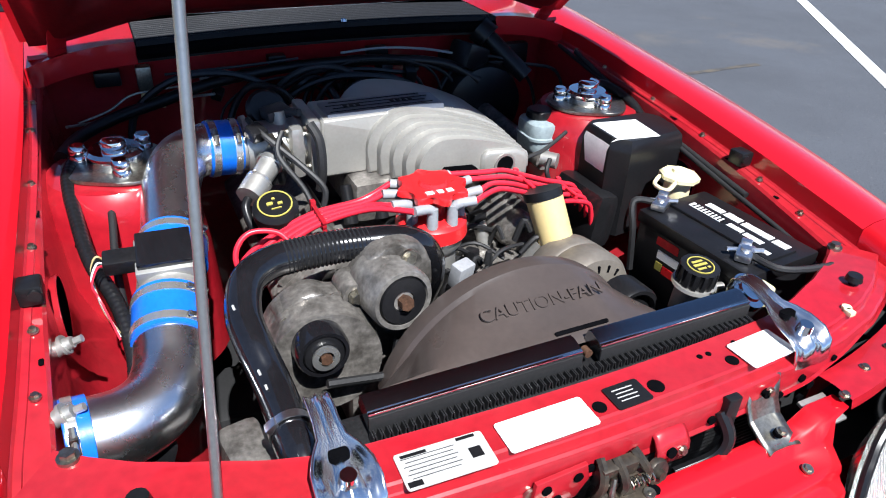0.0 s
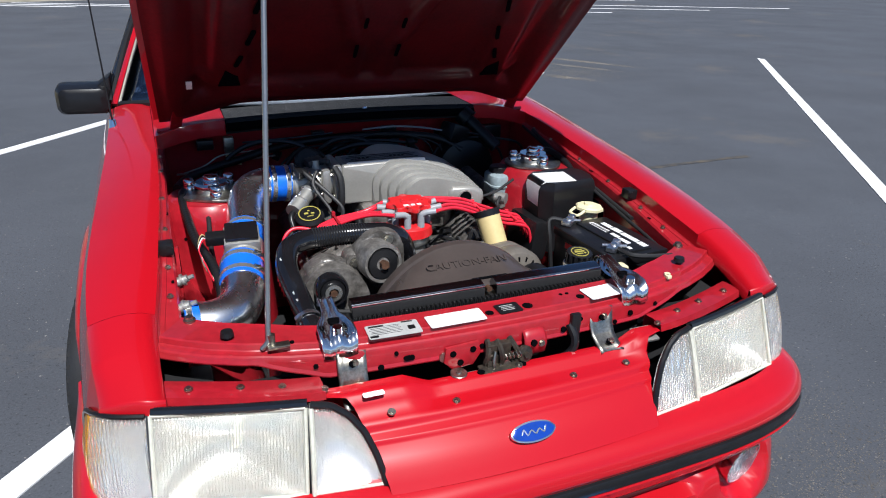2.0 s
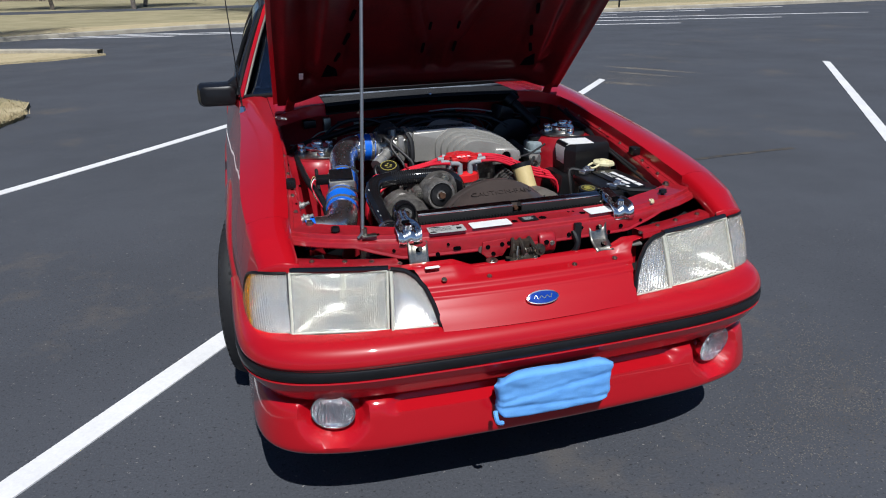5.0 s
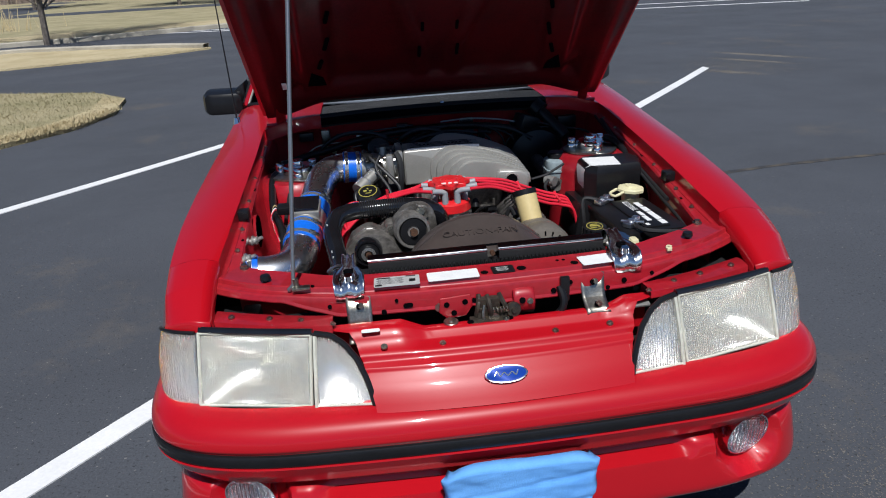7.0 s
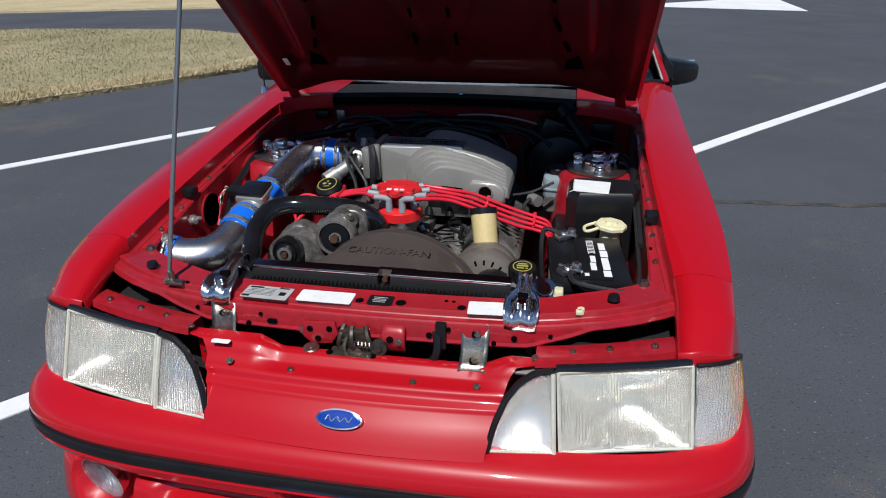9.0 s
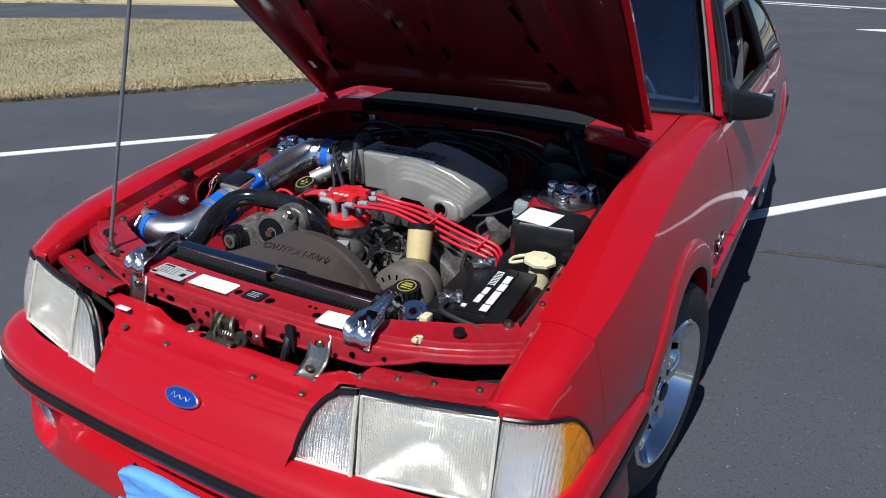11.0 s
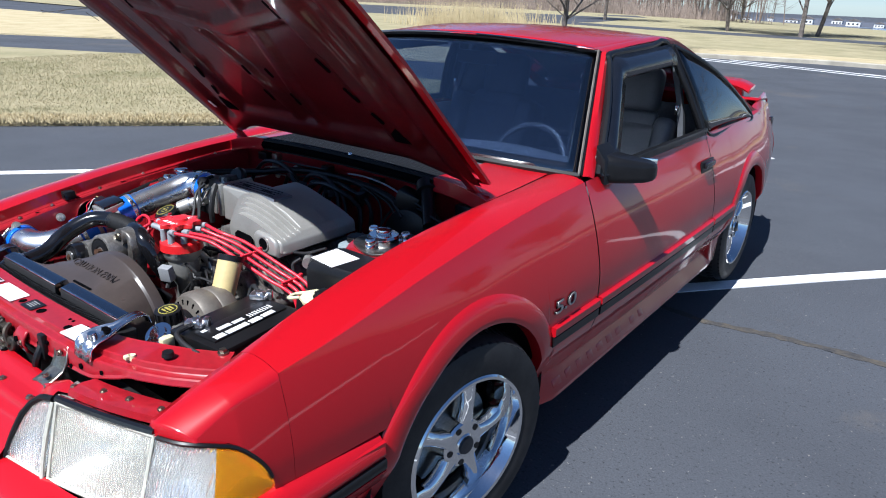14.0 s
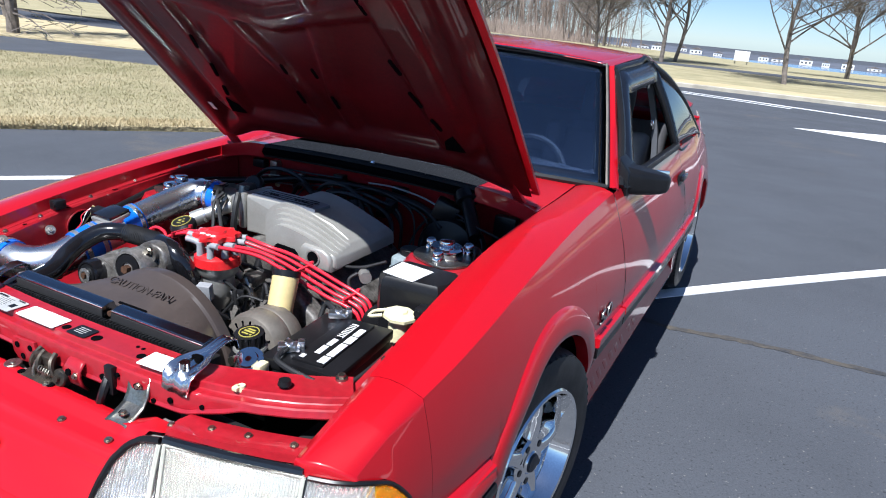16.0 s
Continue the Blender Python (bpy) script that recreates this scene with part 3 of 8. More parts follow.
def reeds():
    rnd = random.Random(14)
    vs, fs = [], []
    for _ in range(1500):
        x, y = rnd.gauss(-16.5, 1.6), rnd.gauss(24.5, 0.5)
        h, w, t = rnd.uniform(0.5, 1.3), 0.02, rnd.uniform(-0.25, 0.25)
        k = len(vs)
        vs += [(x - w, y, 0.04), (x + w, y, 0.04), (x + t, y, 0.04 + h)]
        fs.append((k, k + 1, k + 2))
    me = bpy.data.meshes.new("reeds")
    me.from_pydata(vs, [], fs)
    me.materials.append(STRAW)
    return tagged(new("reeds", me), "clump of pale dry ornamental grass", "reeds", kind="stuff")


reeds()


def pine(x, y, h, seed):
    """A pine with drooping dead lower limbs and sparse tufts of needles."""
    rnd = random.Random(seed)
    t = thing("pine_tree", "scraggly pine with bare lower branches on the lawn", "tree", (x, y, 0.03))
    wood, tufts = BM(), BM()
    tube(wood, [(0, 0, -0.05), (0.05, 0, h * 0.5), (0, 0.05, h)], 0.16, 8, 4, False, lambda s: 1 - 0.85 * s)
    for k in range(90):
        z = 0.5 + (h - 0.8) * (k / 90) ** 0.9
        a, ln = rnd.uniform(0, 6.28), (2.9 - 2.0 * k / 90) * rnd.uniform(0.6, 1.0)
        d = Vector((math.cos(a), math.sin(a), 0))
        p = Vector((0, 0, z))
        e = p + d * ln + Vector((0, 0, rnd.uniform(-0.45, 0.15)))
        tube(wood, [p, p.lerp(e, 0.5) + Vector((0, 0, 0.12)), e], 0.03, 4, 2, False, lambda s: 1 - 0.8 * s)
        for _ in range(6):
            b = p.lerp(e, rnd.uniform(0.3, 1))
            f = b + Vector((rnd.uniform(-1, 1), rnd.uniform(-1, 1), rnd.uniform(-0.5, 0.3))) * 0.5
            tube(wood, [b, f], 0.009, 3, 1, False)
            if z > 1.3 or rnd.random() < 0.25:
                for _ in range(14):
                    c = b.lerp(f, rnd.uniform(0.2, 1.1))
                    g = c + Vector((rnd.uniform(-1, 1), rnd.uniform(-1, 1), rnd.uniform(-0.6, 0.9))) * 0.14
                    w = Vector((rnd.uniform(-1, 1), rnd.uniform(-1, 1), 0)) * 0.012
                    tufts.faces.new([tufts.verts.new(v) for v in (c - w, c + w, g)])
    part("trunk", wood, BARK, t)
    part("crown", tufts, NEEDLE, t)
    return t


pine(-17.0, 9.8, 6.5, 2)


# ---- lake and far shore ----
def lake():
    bm = BM()
    grid(bm, [[(x, y, -12.8) for x in (-500, -60, 40, 160, 700, 1100)] for y in (330, 480, 640, 700)])
    return tagged(part("lake", bm, WATER), "bright blue lake in the distance", "water", kind="structure")


lake()


def house(x, y, w, d, h, seed, wallmat=None, label="small white lakeside house with a grey roof"):
    rnd = random.Random(seed)
    t = thing("house", label, "house", (x, y, max(land(x, y), -12.7)), "lakeside houses")
    bm = BM()
    box(bm, (0, 0, h / 2), (w, d, h))
    part("wall", bm, wallmat or HOUSE, t)
    bm = BM()
    prism(bm, [(-w / 2 - 0.3, 0), (w / 2 + 0.3, 0), (0, h * 0.55)], pose(0, d / 2 + 0.3, h, 90, 0, 0), d + 0.6)
    part("roof", bm, ROOF, t)
    for k in range(3):
        bm = BM()
        box(bm, (-w * 0.3 + w * 0.3 * k, -d / 2 - 0.02, h * 0.5), (w * 0.13, 0.06, h * 0.35))
        part("window", bm, TRIM, t)
    return t


_r = random.Random(9)
for k in range(30):
    hx = -190 + 17 * k + _r.uniform(-3, 3)
    house(hx, 655 + _r.uniform(0, 30), _r.uniform(5, 13), 6, _r.uniform(2.4, 4.4), k, label="small white house on the far shore")


def far_shore():
    rnd = random.Random(2)
    bm = BM()
    rows = []
    for j, (y, k) in enumerate(((645, 0.0), (690, 0.6), (760, 1.0))):
        rows.append([(x, y, -13.0 + k * (3.0 + 1.4 * noise.noise(Vector((x * 0.012, 3.1, 0))) + 1.2 * noise.noise(Vector((x * 0.05, 7, 0))))) for x in range(-700, 1300, 8)])
    grid(bm, rows)
    return tagged(part("far_shore", bm, SHORE), "low wooded shore across the lake", "shore", kind="structure")


far_shore()
house(-61, 220, 5, 4, 2.4, 77, label="small white house beyond the trees")


def sign_board(x, y, w, h, z):
    t = thing("sign_board", "blank white sign board on two posts by the lake", "sign", (x, y, land(x, y)))
    bm = BM()
    box(bm, (0, 0, z + h / 2), (w, 0.08, h), bevel=0.01)
    part("board", bm, HOUSE, t)
    for s in (-1, 1):
        bm = BM()
        cyl(bm, (s * w * 0.4, 0.06, -0.1), (s * w * 0.4, 0.06, z + h), 0.05, seg=8)
        part("post", bm, STEEL, t)
    return t


sign_board(-3.6, 58, 1.1, 0.75, 0.3)


def post_sign(x, y):
    t = thing("post", "thin dark post at the edge of the lot", "post", (x, y, 0))
    bm = BM()
    cyl(bm, (0, 0, 0), (0, 0, 1.6), 0.035, seg=10)
    part("shaft", bm, BLACK, t)
    bm = BM()
    cyl(bm, (0, 0, 0), (0, 0, 0.05), 0.1, seg=12)
    part("foot", bm, BLACK, t)


post_sign(13.0, 22.0)


def parked_car(x, y, rz):
    """A small dark saloon far across the lawn."""
    t = thing("parked_car", "dark blue saloon parked far off beyond the lawn", "car", (x, y, land(x, y) + 0.09))
    t.rotation_euler = (0, 0, radians(rz))
    bm = BM()
    prism(bm, [(-2.2, 0.3), (2.2, 0.3), (2.25, 0.62), (2.05, 0.86), (0.95, 0.92), (-1.4, 0.95), (-2.15, 0.88), (-2.25, 0.6)], pose(0, 0.85, 0, 90, 0, 0), 1.7, 0.06, 2)
    body = part("body", bm, NAVY, t)
    bm = BM()
    prism(bm, [(-1.7, 0.90), (1.1, 0.90), (0.35, 1.38), (-0.95, 1.40)], pose(0, 0.72, 0, 90, 0, 0), 1.44, 0.08, 2)
    part("glasshouse", bm, VISOR, t)
    bm = BM()
    box(bm, (-0.3, 0, 1.405), (1.25, 1.36, 0.05), None, 0.02)
    part("roof", bm, NAVY, t)
    for wx in (-1.4, 1.4):
        for wy in (-0.78, 0.78):
            bm = BM()
            cyl(bm, (wx, wy - 0.1, 0.31), (wx, wy + 0.1, 0.31), 0.31, None, 20)
            wheel = part("wheel", bm, BLACK, t)
            bm = BM()
            cyl(bm, (wx, wy - 0.11, 0.31), (wx, wy + 0.11, 0.31), 0.2, None, 16)
            part("rim", bm, CHROME_SOFT, wheel)
    return t


NAVY = mat("navy_paint", (0.010, 0.016, 0.045), 0.25, 0.0, 0.05, 5, 60, 0.02, coat=1.0)
parked_car(88, 138, 12)

# ---- car body ----
car = thing("car", "red hatchback coupe, hood propped open, black trim and chrome wheels", "car")

zcr = cv((-0.82, 0.716), (-0.76, 0.739), (-0.70, 0.760), (-0.6, 0.785), (-0.5, 0.801), (-0.4, 0.817), (-0.3, 0.831), (-0.2, 0.845), (-0.1, 0.857), (0.0, 0.868), (0.2, 0.888), (0.4, 0.905), (0.67, 0.920), (1.2, 0.922), (1.9, 0.922), (2.7, 0.905), (3.1, 0.90), (3.45, 0.88))
xcr = cv((-0.82, 0.722), (-0.7, 0.733), (-0.6, 0.743), (-0.5, 0.750), (-0.4, 0.753), (-0.3, 0.752), (-0.1, 0.746), (0.2, 0.738), (0.67, 0.738), (1.2, 0.742), (1.9, 0.745), (2.7, 0.725), (3.1, 0.69), (3.45, 0.64))
xmx = cv((-0.82, 0.748), (-0.65, 0.772), (-0.32, 0.806), (0.0, 0.820), (0.3, 0.822), (0.5, 0.826), (1.2, 0.838), (2.0, 0.838), (2.6, 0.828), (3.1, 0.79), (3.45, 0.72))
xin = cv((-0.82, 0.620), (-0.70, 0.627), (-0.6, 0.628), (-0.5, 0.621), (-0.4, 0.616), (-0.2, 0.608), (0.0, 0.604), (0.31, 0.610), (0.67, 0.620))
zin = cv((-0.82, 0.728), (-0.76, 0.749), (-0.7, 0.768), (-0.6, 0.793), (-0.5, 0.814), (-0.4, 0.834), (-0.3, 0.851), (-0.2, 0.866), (-0.1, 0.879), (0.0, 0.890), (0.1, 0.899), (0.2, 0.906), (0.31, 0.911), (0.45, 0.918), (0.67, 0.934))
ZW, RA = 0.325, 0.352


def side_x(y, z):
    zc, xc, m = zcr(y), xcr(y), xmx(y)
    if z >= zc:
        return xc
    t = (zc - z) / (zc - 0.61)
    if t < 1:
        return xc + (m - xc) * (0.55 * t * (2 - t) + 0.45 * t)
    if z > 0.45:
        return m
    return m - 0.085 * ((0.45 - z) / 0.2) ** 1.1


def ys_between(y0, y1, step, yw=None):
    ys = list(np.linspace(y0, y1, max(2, int((y1 - y0) / step) + 1)))
    if yw is not None:
        ys += [yw + RA * math.cos(radians(a)) for a in range(0, 181, 6)]
        ys += [yw - RA - 0.001, yw + RA + 0.001]
    ys += [y for y in np.linspace(-0.80, -0.60, 33) if y0 < y < y1] + [-0.648, -0.644]
    return sorted(y for y in set(ys) if y0 <= y <= y1)


def sweep(x, y):
    """The lamp edge of the fender runs back towards its outer corner."""
    if y > -0.70:
        return y
    y += 0.022 * min(1, max(0, (0.645 - abs(x)) / 0.035)) ** 2 * (-0.70 - y) / 0.105
    return y + 0.045 * min(1, max(0, (abs(x) - 0.615) / 0.13)) ** 1.5 * (-0.70 - y) / 0.105


def side_panel(s, y0, y1, low, yw=None, top=None, nv=16):
    """A body side between two seams, with its wheel cut-out; top adds rows above the crease."""
    bm = BM()
    cols = []
    for y in ys_between(y0, y1, 0.05, yw):
        zb = low(sweep(0.76, y))
        if yw is not None and abs(y - yw) < RA:
            zb = max(zb, ZW + math.sqrt(RA**2 - (y - yw) ** 2))
        zc = zcr(y)
        col = [(s * x, y, z) for x, z in (top(y) if top else [])]
        col += [(s * side_x(y, zc + (zb - zc) * (k / nv)), y, zc + (zb - zc) * (k / nv)) for k in range(nv + 1)]
        col.append((s * (side_x(y, zb) - 0.025), y, zb + 0.004))
        cols.append([(x, sweep(x, yy), z) for x, yy, z in col])
    grid(bm, cols)
    return bm


def fender_top(y):
    xi, zi, xc, zc = xin(y), zin(y), xcr(y), zcr(y)
    out = [(xi - 0.001, zi - 0.037), (xi, zi - 0.004)]
    for k in range(1, 5):
        t = k / 5
        out.append((xi + (xc - xi) * t, zi + (zc - zi) * t + 0.010 * math.sin(math.pi * t)))
    return out


for s in (-1, 1):
    low = lin((-0.83, 0.711), (-0.76, 0.707), (-0.72, 0.694), (-0.69, 0.668), (-0.665, 0.622), (-0.649, 0.585), (-0.645, 0.556), (-0.345, 0.556), (-0.34, 0.25), (0.7, 0.25))
    part("front_fender", side_panel(s, -0.5992, 0.672, low, 0.0, fender_top), RED, car, "glossy red front fender", 30)
    part("fender_extension", side_panel(s, -0.805, -0.6, low, None, fender_top), RED, car, "red fender extension over the headlamp", 80)
    part("door", side_panel(s, 0.679, 1.858, lambda y: 0.25), RED, car, "glossy red door", 30)
    part("quarter_panel", side_panel(s, 1.865, 3.45, lambda y: 0.25 + 0.10 * max(0, y - 2.9), 2.553), RED, car, "", 30)
    # rounded nose of the fender over the lamp
    bm = BM()
    rows = []
    for k in range(7):
        a = radians(90 * k / 6)
        row = []
        for x, z in fender_top(-0.805)[1:] + [(xcr(-0.805), zcr(-0.805)), (side_x(-0.805, 0.711), 0.711)]:
            row.append((s * x, sweep(x, -0.805) - 0.007 * math.sin(a), z - (1 - math.cos(a)) * max(0.0, z - 0.710)))
        rows.append(row)
    grid(bm, rows)
    part("fender_nose", bm, RED, car, "", 60)
    # flared lips of the arches
    for yw, a0, a1 in ((0.0, 8, 178), (2.553, 2, 178)):
        bm = BM()
        rows = []
        for k in range(41):
            a = radians(a0 + (a1 - a0) * k / 40)
            row = []
            fade = min(1, min(k, 40 - k) / 5)
            for rr, dx in ((RA - 0.006, -0.03), (RA - 0.006, 0.006), (RA + 0.003, 0.0105), (RA + 0.012, 0.012), (RA + 0.040, 0.011), (RA + 0.056, 0.008), (RA + 0.066, 0.003), (RA + 0.072, -0.004)):
                y, z = yw + rr * math.cos(a), ZW + rr * math.sin(a)
                row.append((s * (side_x(y, min(z, zcr(y))) + (dx * fade if dx > 0 else dx)), y, z))
            rows.append(row)
        grid(bm, rows)
        part("arch_flare", bm, RED, car, "", 40)
        bm = BM()
        rows = [[(s * x, yw + 0.40 * math.cos(radians(a)), ZW + 0.375 * math.sin(radians(a))) for x in (0.594, 0.66, 0.79)] for a in range(-15, 196, 6)]
        grid(bm, rows)
        part("wheel_well", bm, BLACK_MATT, car, "dark wheel well liner")
    # moulding along the side: a red bead over a black strip
    for y0, y1 in ((-0.66, -0.372), (0.372, 0.668), (0.682, 1.854), (1.869, 2.195)):
        for nm, z0, z1, d, m_ in (("side_moulding", 0.472, 0.508, 0.016, BLACK), ("moulding_bead", 0.508, 0.540, 0.019, RED)):
            bm = BM()
            rows = []
            for y in np.linspace(y0, y1, 14):
                x = side_x(y, 0.5) - 0.003
                e = 0.004
                rows.append([(s * x, y, z1), (s * (x + d - e), y, z1 - 0.001), (s * (x + d), y, z1 - e), (s * (x + d), y, z0 + e), (s * (x + d - e), y, z0 + 0.001), (s * x, y, z0)])
            vs = grid(bm, rows)
            bm.faces.new(vs[0])
            bm.faces.new(vs[-1])
            part(nm, bm, m_, car, "black rubber side moulding" if m_ is BLACK else "")
    # ground-effect skirt
    bm = BM()
    rows = []
    for y in np.linspace(0.36, 2.19, 40):
        f = min(1, (y - 0.36) / 0.10, (2.19 - y) / 0.10)
        x = 0.800
        rows.append([(s * (x - 0.010), y, 0.385), (s * (x - 0.022), y, 0.350), (s * (x - 0.026), y, 0.325), (s * (x - 0.020), y, 0.312), (s * (x - 0.020 + 0.030 * f), y, 0.252),
                     (s * (x - 0.022 + 0.030 * f), y, 0.236), (s * (x - 0.04), y, 0.228), (s * (x - 0.12), y, 0.230)])
    grid(bm, rows)
    skirt = part("side_skirt", bm, RED, car, "red ground-effect side skirt", 32)
    for k, (w, gap) in enumerate(((0.070, 0), (0.052, 0), (0.050, 0), (0.052, 0), (0.060, 0), (0.056, 0), (0.056, 0), (0.060, 0.04), (0.052, 0))):
        bm = BM()
        y = 0.50 + 0.082 * k + (0.05 if k > 6 else 0)
        box(bm, (s * 0.7955, y, 0.281), (0.0016, w * 0.8, 0.026), pose(0, 0, 0, 0, -s * 26, 0), 0.0007)
        part("raised_lettering", bm, RED, skirt)
    # rear scoop of the skirt
    bm = BM()
    prism(bm, [(2.02, 0.43), (2.22, 0.43), (2.15, 0.24), (2.06, 0.24)], Matrix(((0, 0, s, 0), (1, 0, 0, 0), (0, 1, 0, 0), (0, 0, 0, 1))) @ Matrix.Translation((0, 0, 0.765)), 0.04, 0.01)
    part("skirt_scoop", bm, RED, car)
    # door handle
    bm = BM()
    box(bm, (s * (side_x(1.78, 0.795) + 0.001), 1.78, 0.795), (0.012, 0.155, 0.062), None, 0.005)
    hd = part("door_handle", bm, BLACK, car, "black pull-up door handle")
    bm = BM()
    box(bm, (s * (side_x(1.78, 0.795) + 0.014), 1.78, 0.807), (0.02, 0.12, 0.026), None, 0.007)
    part("lever", bm, BLACK_GLOSS, hd)
    # rear side lamp wrap
    bm = BM()
    box(bm, (s * 0.662, 3.452, 0.758), (0.05, 0.04, 0.11), None, 0.008)
    part("tail_lamp", bm, BLACK_GLOSS, car)

# number badge on the driver's fender
slant = Matrix(((1.9, 0.06, 0, 0), (0, 1, 0, 0), (0, 0, 1, 0), (0, 0, 0, 1)))
bd = words("badge_5_0", "5.0", 0.058, pose(side_x(0.442, 0.6) + 0.0040, 0.442, 0.598, 90, 0, 90) @ slant, CAST, car, 0.0020, 0.0002)
words("badge_outline", "5.0", 0.058, pose(side_x(0.442, 0.6) + 0.002, 0.442, 0.598, 90, 0, 90) @ slant, BLACK_GLOSS, bd, 0.0020, 0.0014)
tagged(bd, "chrome displacement badge")


# ---- front fascia ----
PLAN = [(0, -1.0), (0.2, -0.998), (0.5, -0.985), (0.65, -0.955), (0.735, -0.915), (0.782, -0.86), (0.802, -0.78), (0.811, -0.66), (0.816, -0.56), (0.819, -0.47), (0.822, -0.375)]


def plan_y(x):
    """The bumper's front edge seen from above."""
    return lin(*PLAN[:6])(abs(x))


def fascia_path():
    """Points round the front from one wheel arch to the other, with their outward ways."""
    full = np.array([(-x, y) for x, y in reversed(PLAN)] + PLAN[1:])
    at = np.concatenate([[0], np.cumsum(np.hypot(*np.diff(full, axis=0).T))])
    ss = np.linspace(0, at[-1], 190)
    q = np.stack([np.interp(ss, at, full[:, 0]), np.interp(ss, at, full[:, 1])], 1)
    for _ in range(5):
        r = q.copy()
        for k in range(3, len(q) - 3):
            r[k] = q[k - 3:k + 4].mean(0)
        q = r
    out = []
    for i in range(len(q)):
        d = q[min(i + 1, len(q) - 1)] - q[max(i - 1, 0)]
        d /= np.hypot(*d)
        out.append((Vector((q[i][0], q[i][1], 0)), Vector((d[1], -d[0], 0))))
    return out


FOG = (0.577, 0.350)


def build_fascia():
    prof = [(0.566, 0.075), (0.560, 0.05), (0.553, 0.028), (0.542, 0.014), (0.528, 0.005), (0.511, 0.0005), (0.506, 0.0005), (0.502, 0.004), (0.497, 0.006), (0.467, 0.006), (0.465, 0.000), (0.462, -0.001), (0.457, 0.002),
            (0.440, 0.010), (0.425, 0.020), (0.410, 0.031), (0.398, 0.040), (0.388, 0.048), (0.381, 0.057), (0.378, 0.072), (0.374, 0.060), (0.368, 0.046), (0.360, 0.040), (0.350, 0.036), (0.338, 0.032), (0.325, 0.029), (0.312, 0.027),
            (0.30, 0.025), (0.285, 0.022), (0.270, 0.020), (0.255, 0.018), (0.243, 0.018), (0.234, 0.023), (0.228, 0.036), (0.224, 0.060), (0.230, 0.12)]
    bm = BM()
    rows = []
    for p, nrm in fascia_path():
        row = []
        for z, ins in prof:
            q = p - nrm * ins
            if z < 0.377:
                d = math.hypot(abs(p.x) - FOG[0] - 0.012, (z - FOG[1]) * 1.05)
                pocket = 0.055 * max(0, min(1, (0.098 - d) / 0.028)) if p.y < -0.8 else 0
                slot = 0.035 * max(0, min(1, (0.44 - abs(p.x)) / 0.04)) if 0.340 < z else 0
                q = q - nrm * max(pocket, slot)
            row.append((q.x, q.y, z))
        rows.append(row)
    grid(bm, rows)
    return part("bumper_cover", bm, RED, car, "smooth red front bumper cover with air dam", 42)


build_fascia()
bm = BM()
rows = []
for p, nrm in fascia_path():
    rows.append([tuple((p - nrm * i).xy) + (z,) for z, i in ((0.4970, 0.007), (0.4955, 0.000), (0.491, -0.003), (0.473, -0.003), (0.4685, 0.000), (0.467, 0.007))])
grid(bm, rows)
part("bumper_strip", bm, BLACK, car, "black rubber strip round the bumper")
for s in (-1, 1):
    # fog lamp
    yf = plan_y(FOG[0]) + 0.058
    m = Matrix.Translation((s * FOG[0], yf, FOG[1])) @ pose(0, 0, 0, 97, 0, s * 14)
    bm = BM()
    lathe(bm, [(0.0, -0.03), (0.045, -0.03), (0.057, -0.006), (0.0590, 0.010), (0.0565, 0.010), (0.054, -0.002), (0.0, -0.018)], m, 36)
    fl = part("fog_lamp", bm, REFLECT, car, "round clear fog lamp")
    bm = BM()
    lathe(bm, [(0.0, 0.020), (0.03, 0.0185), (0.052, 0.012), (0.056, 0.006), (0.052, 0.004), (0.0, 0.010)], m, 36)
    lz = part("fog_lens", bm, LENS_FOG, fl)
    lz.visible_shadow = False
# near-black box behind the air slot, in place of its shade
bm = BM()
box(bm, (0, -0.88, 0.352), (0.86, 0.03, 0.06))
part("dark_slot_backing", bm, DARK, car)


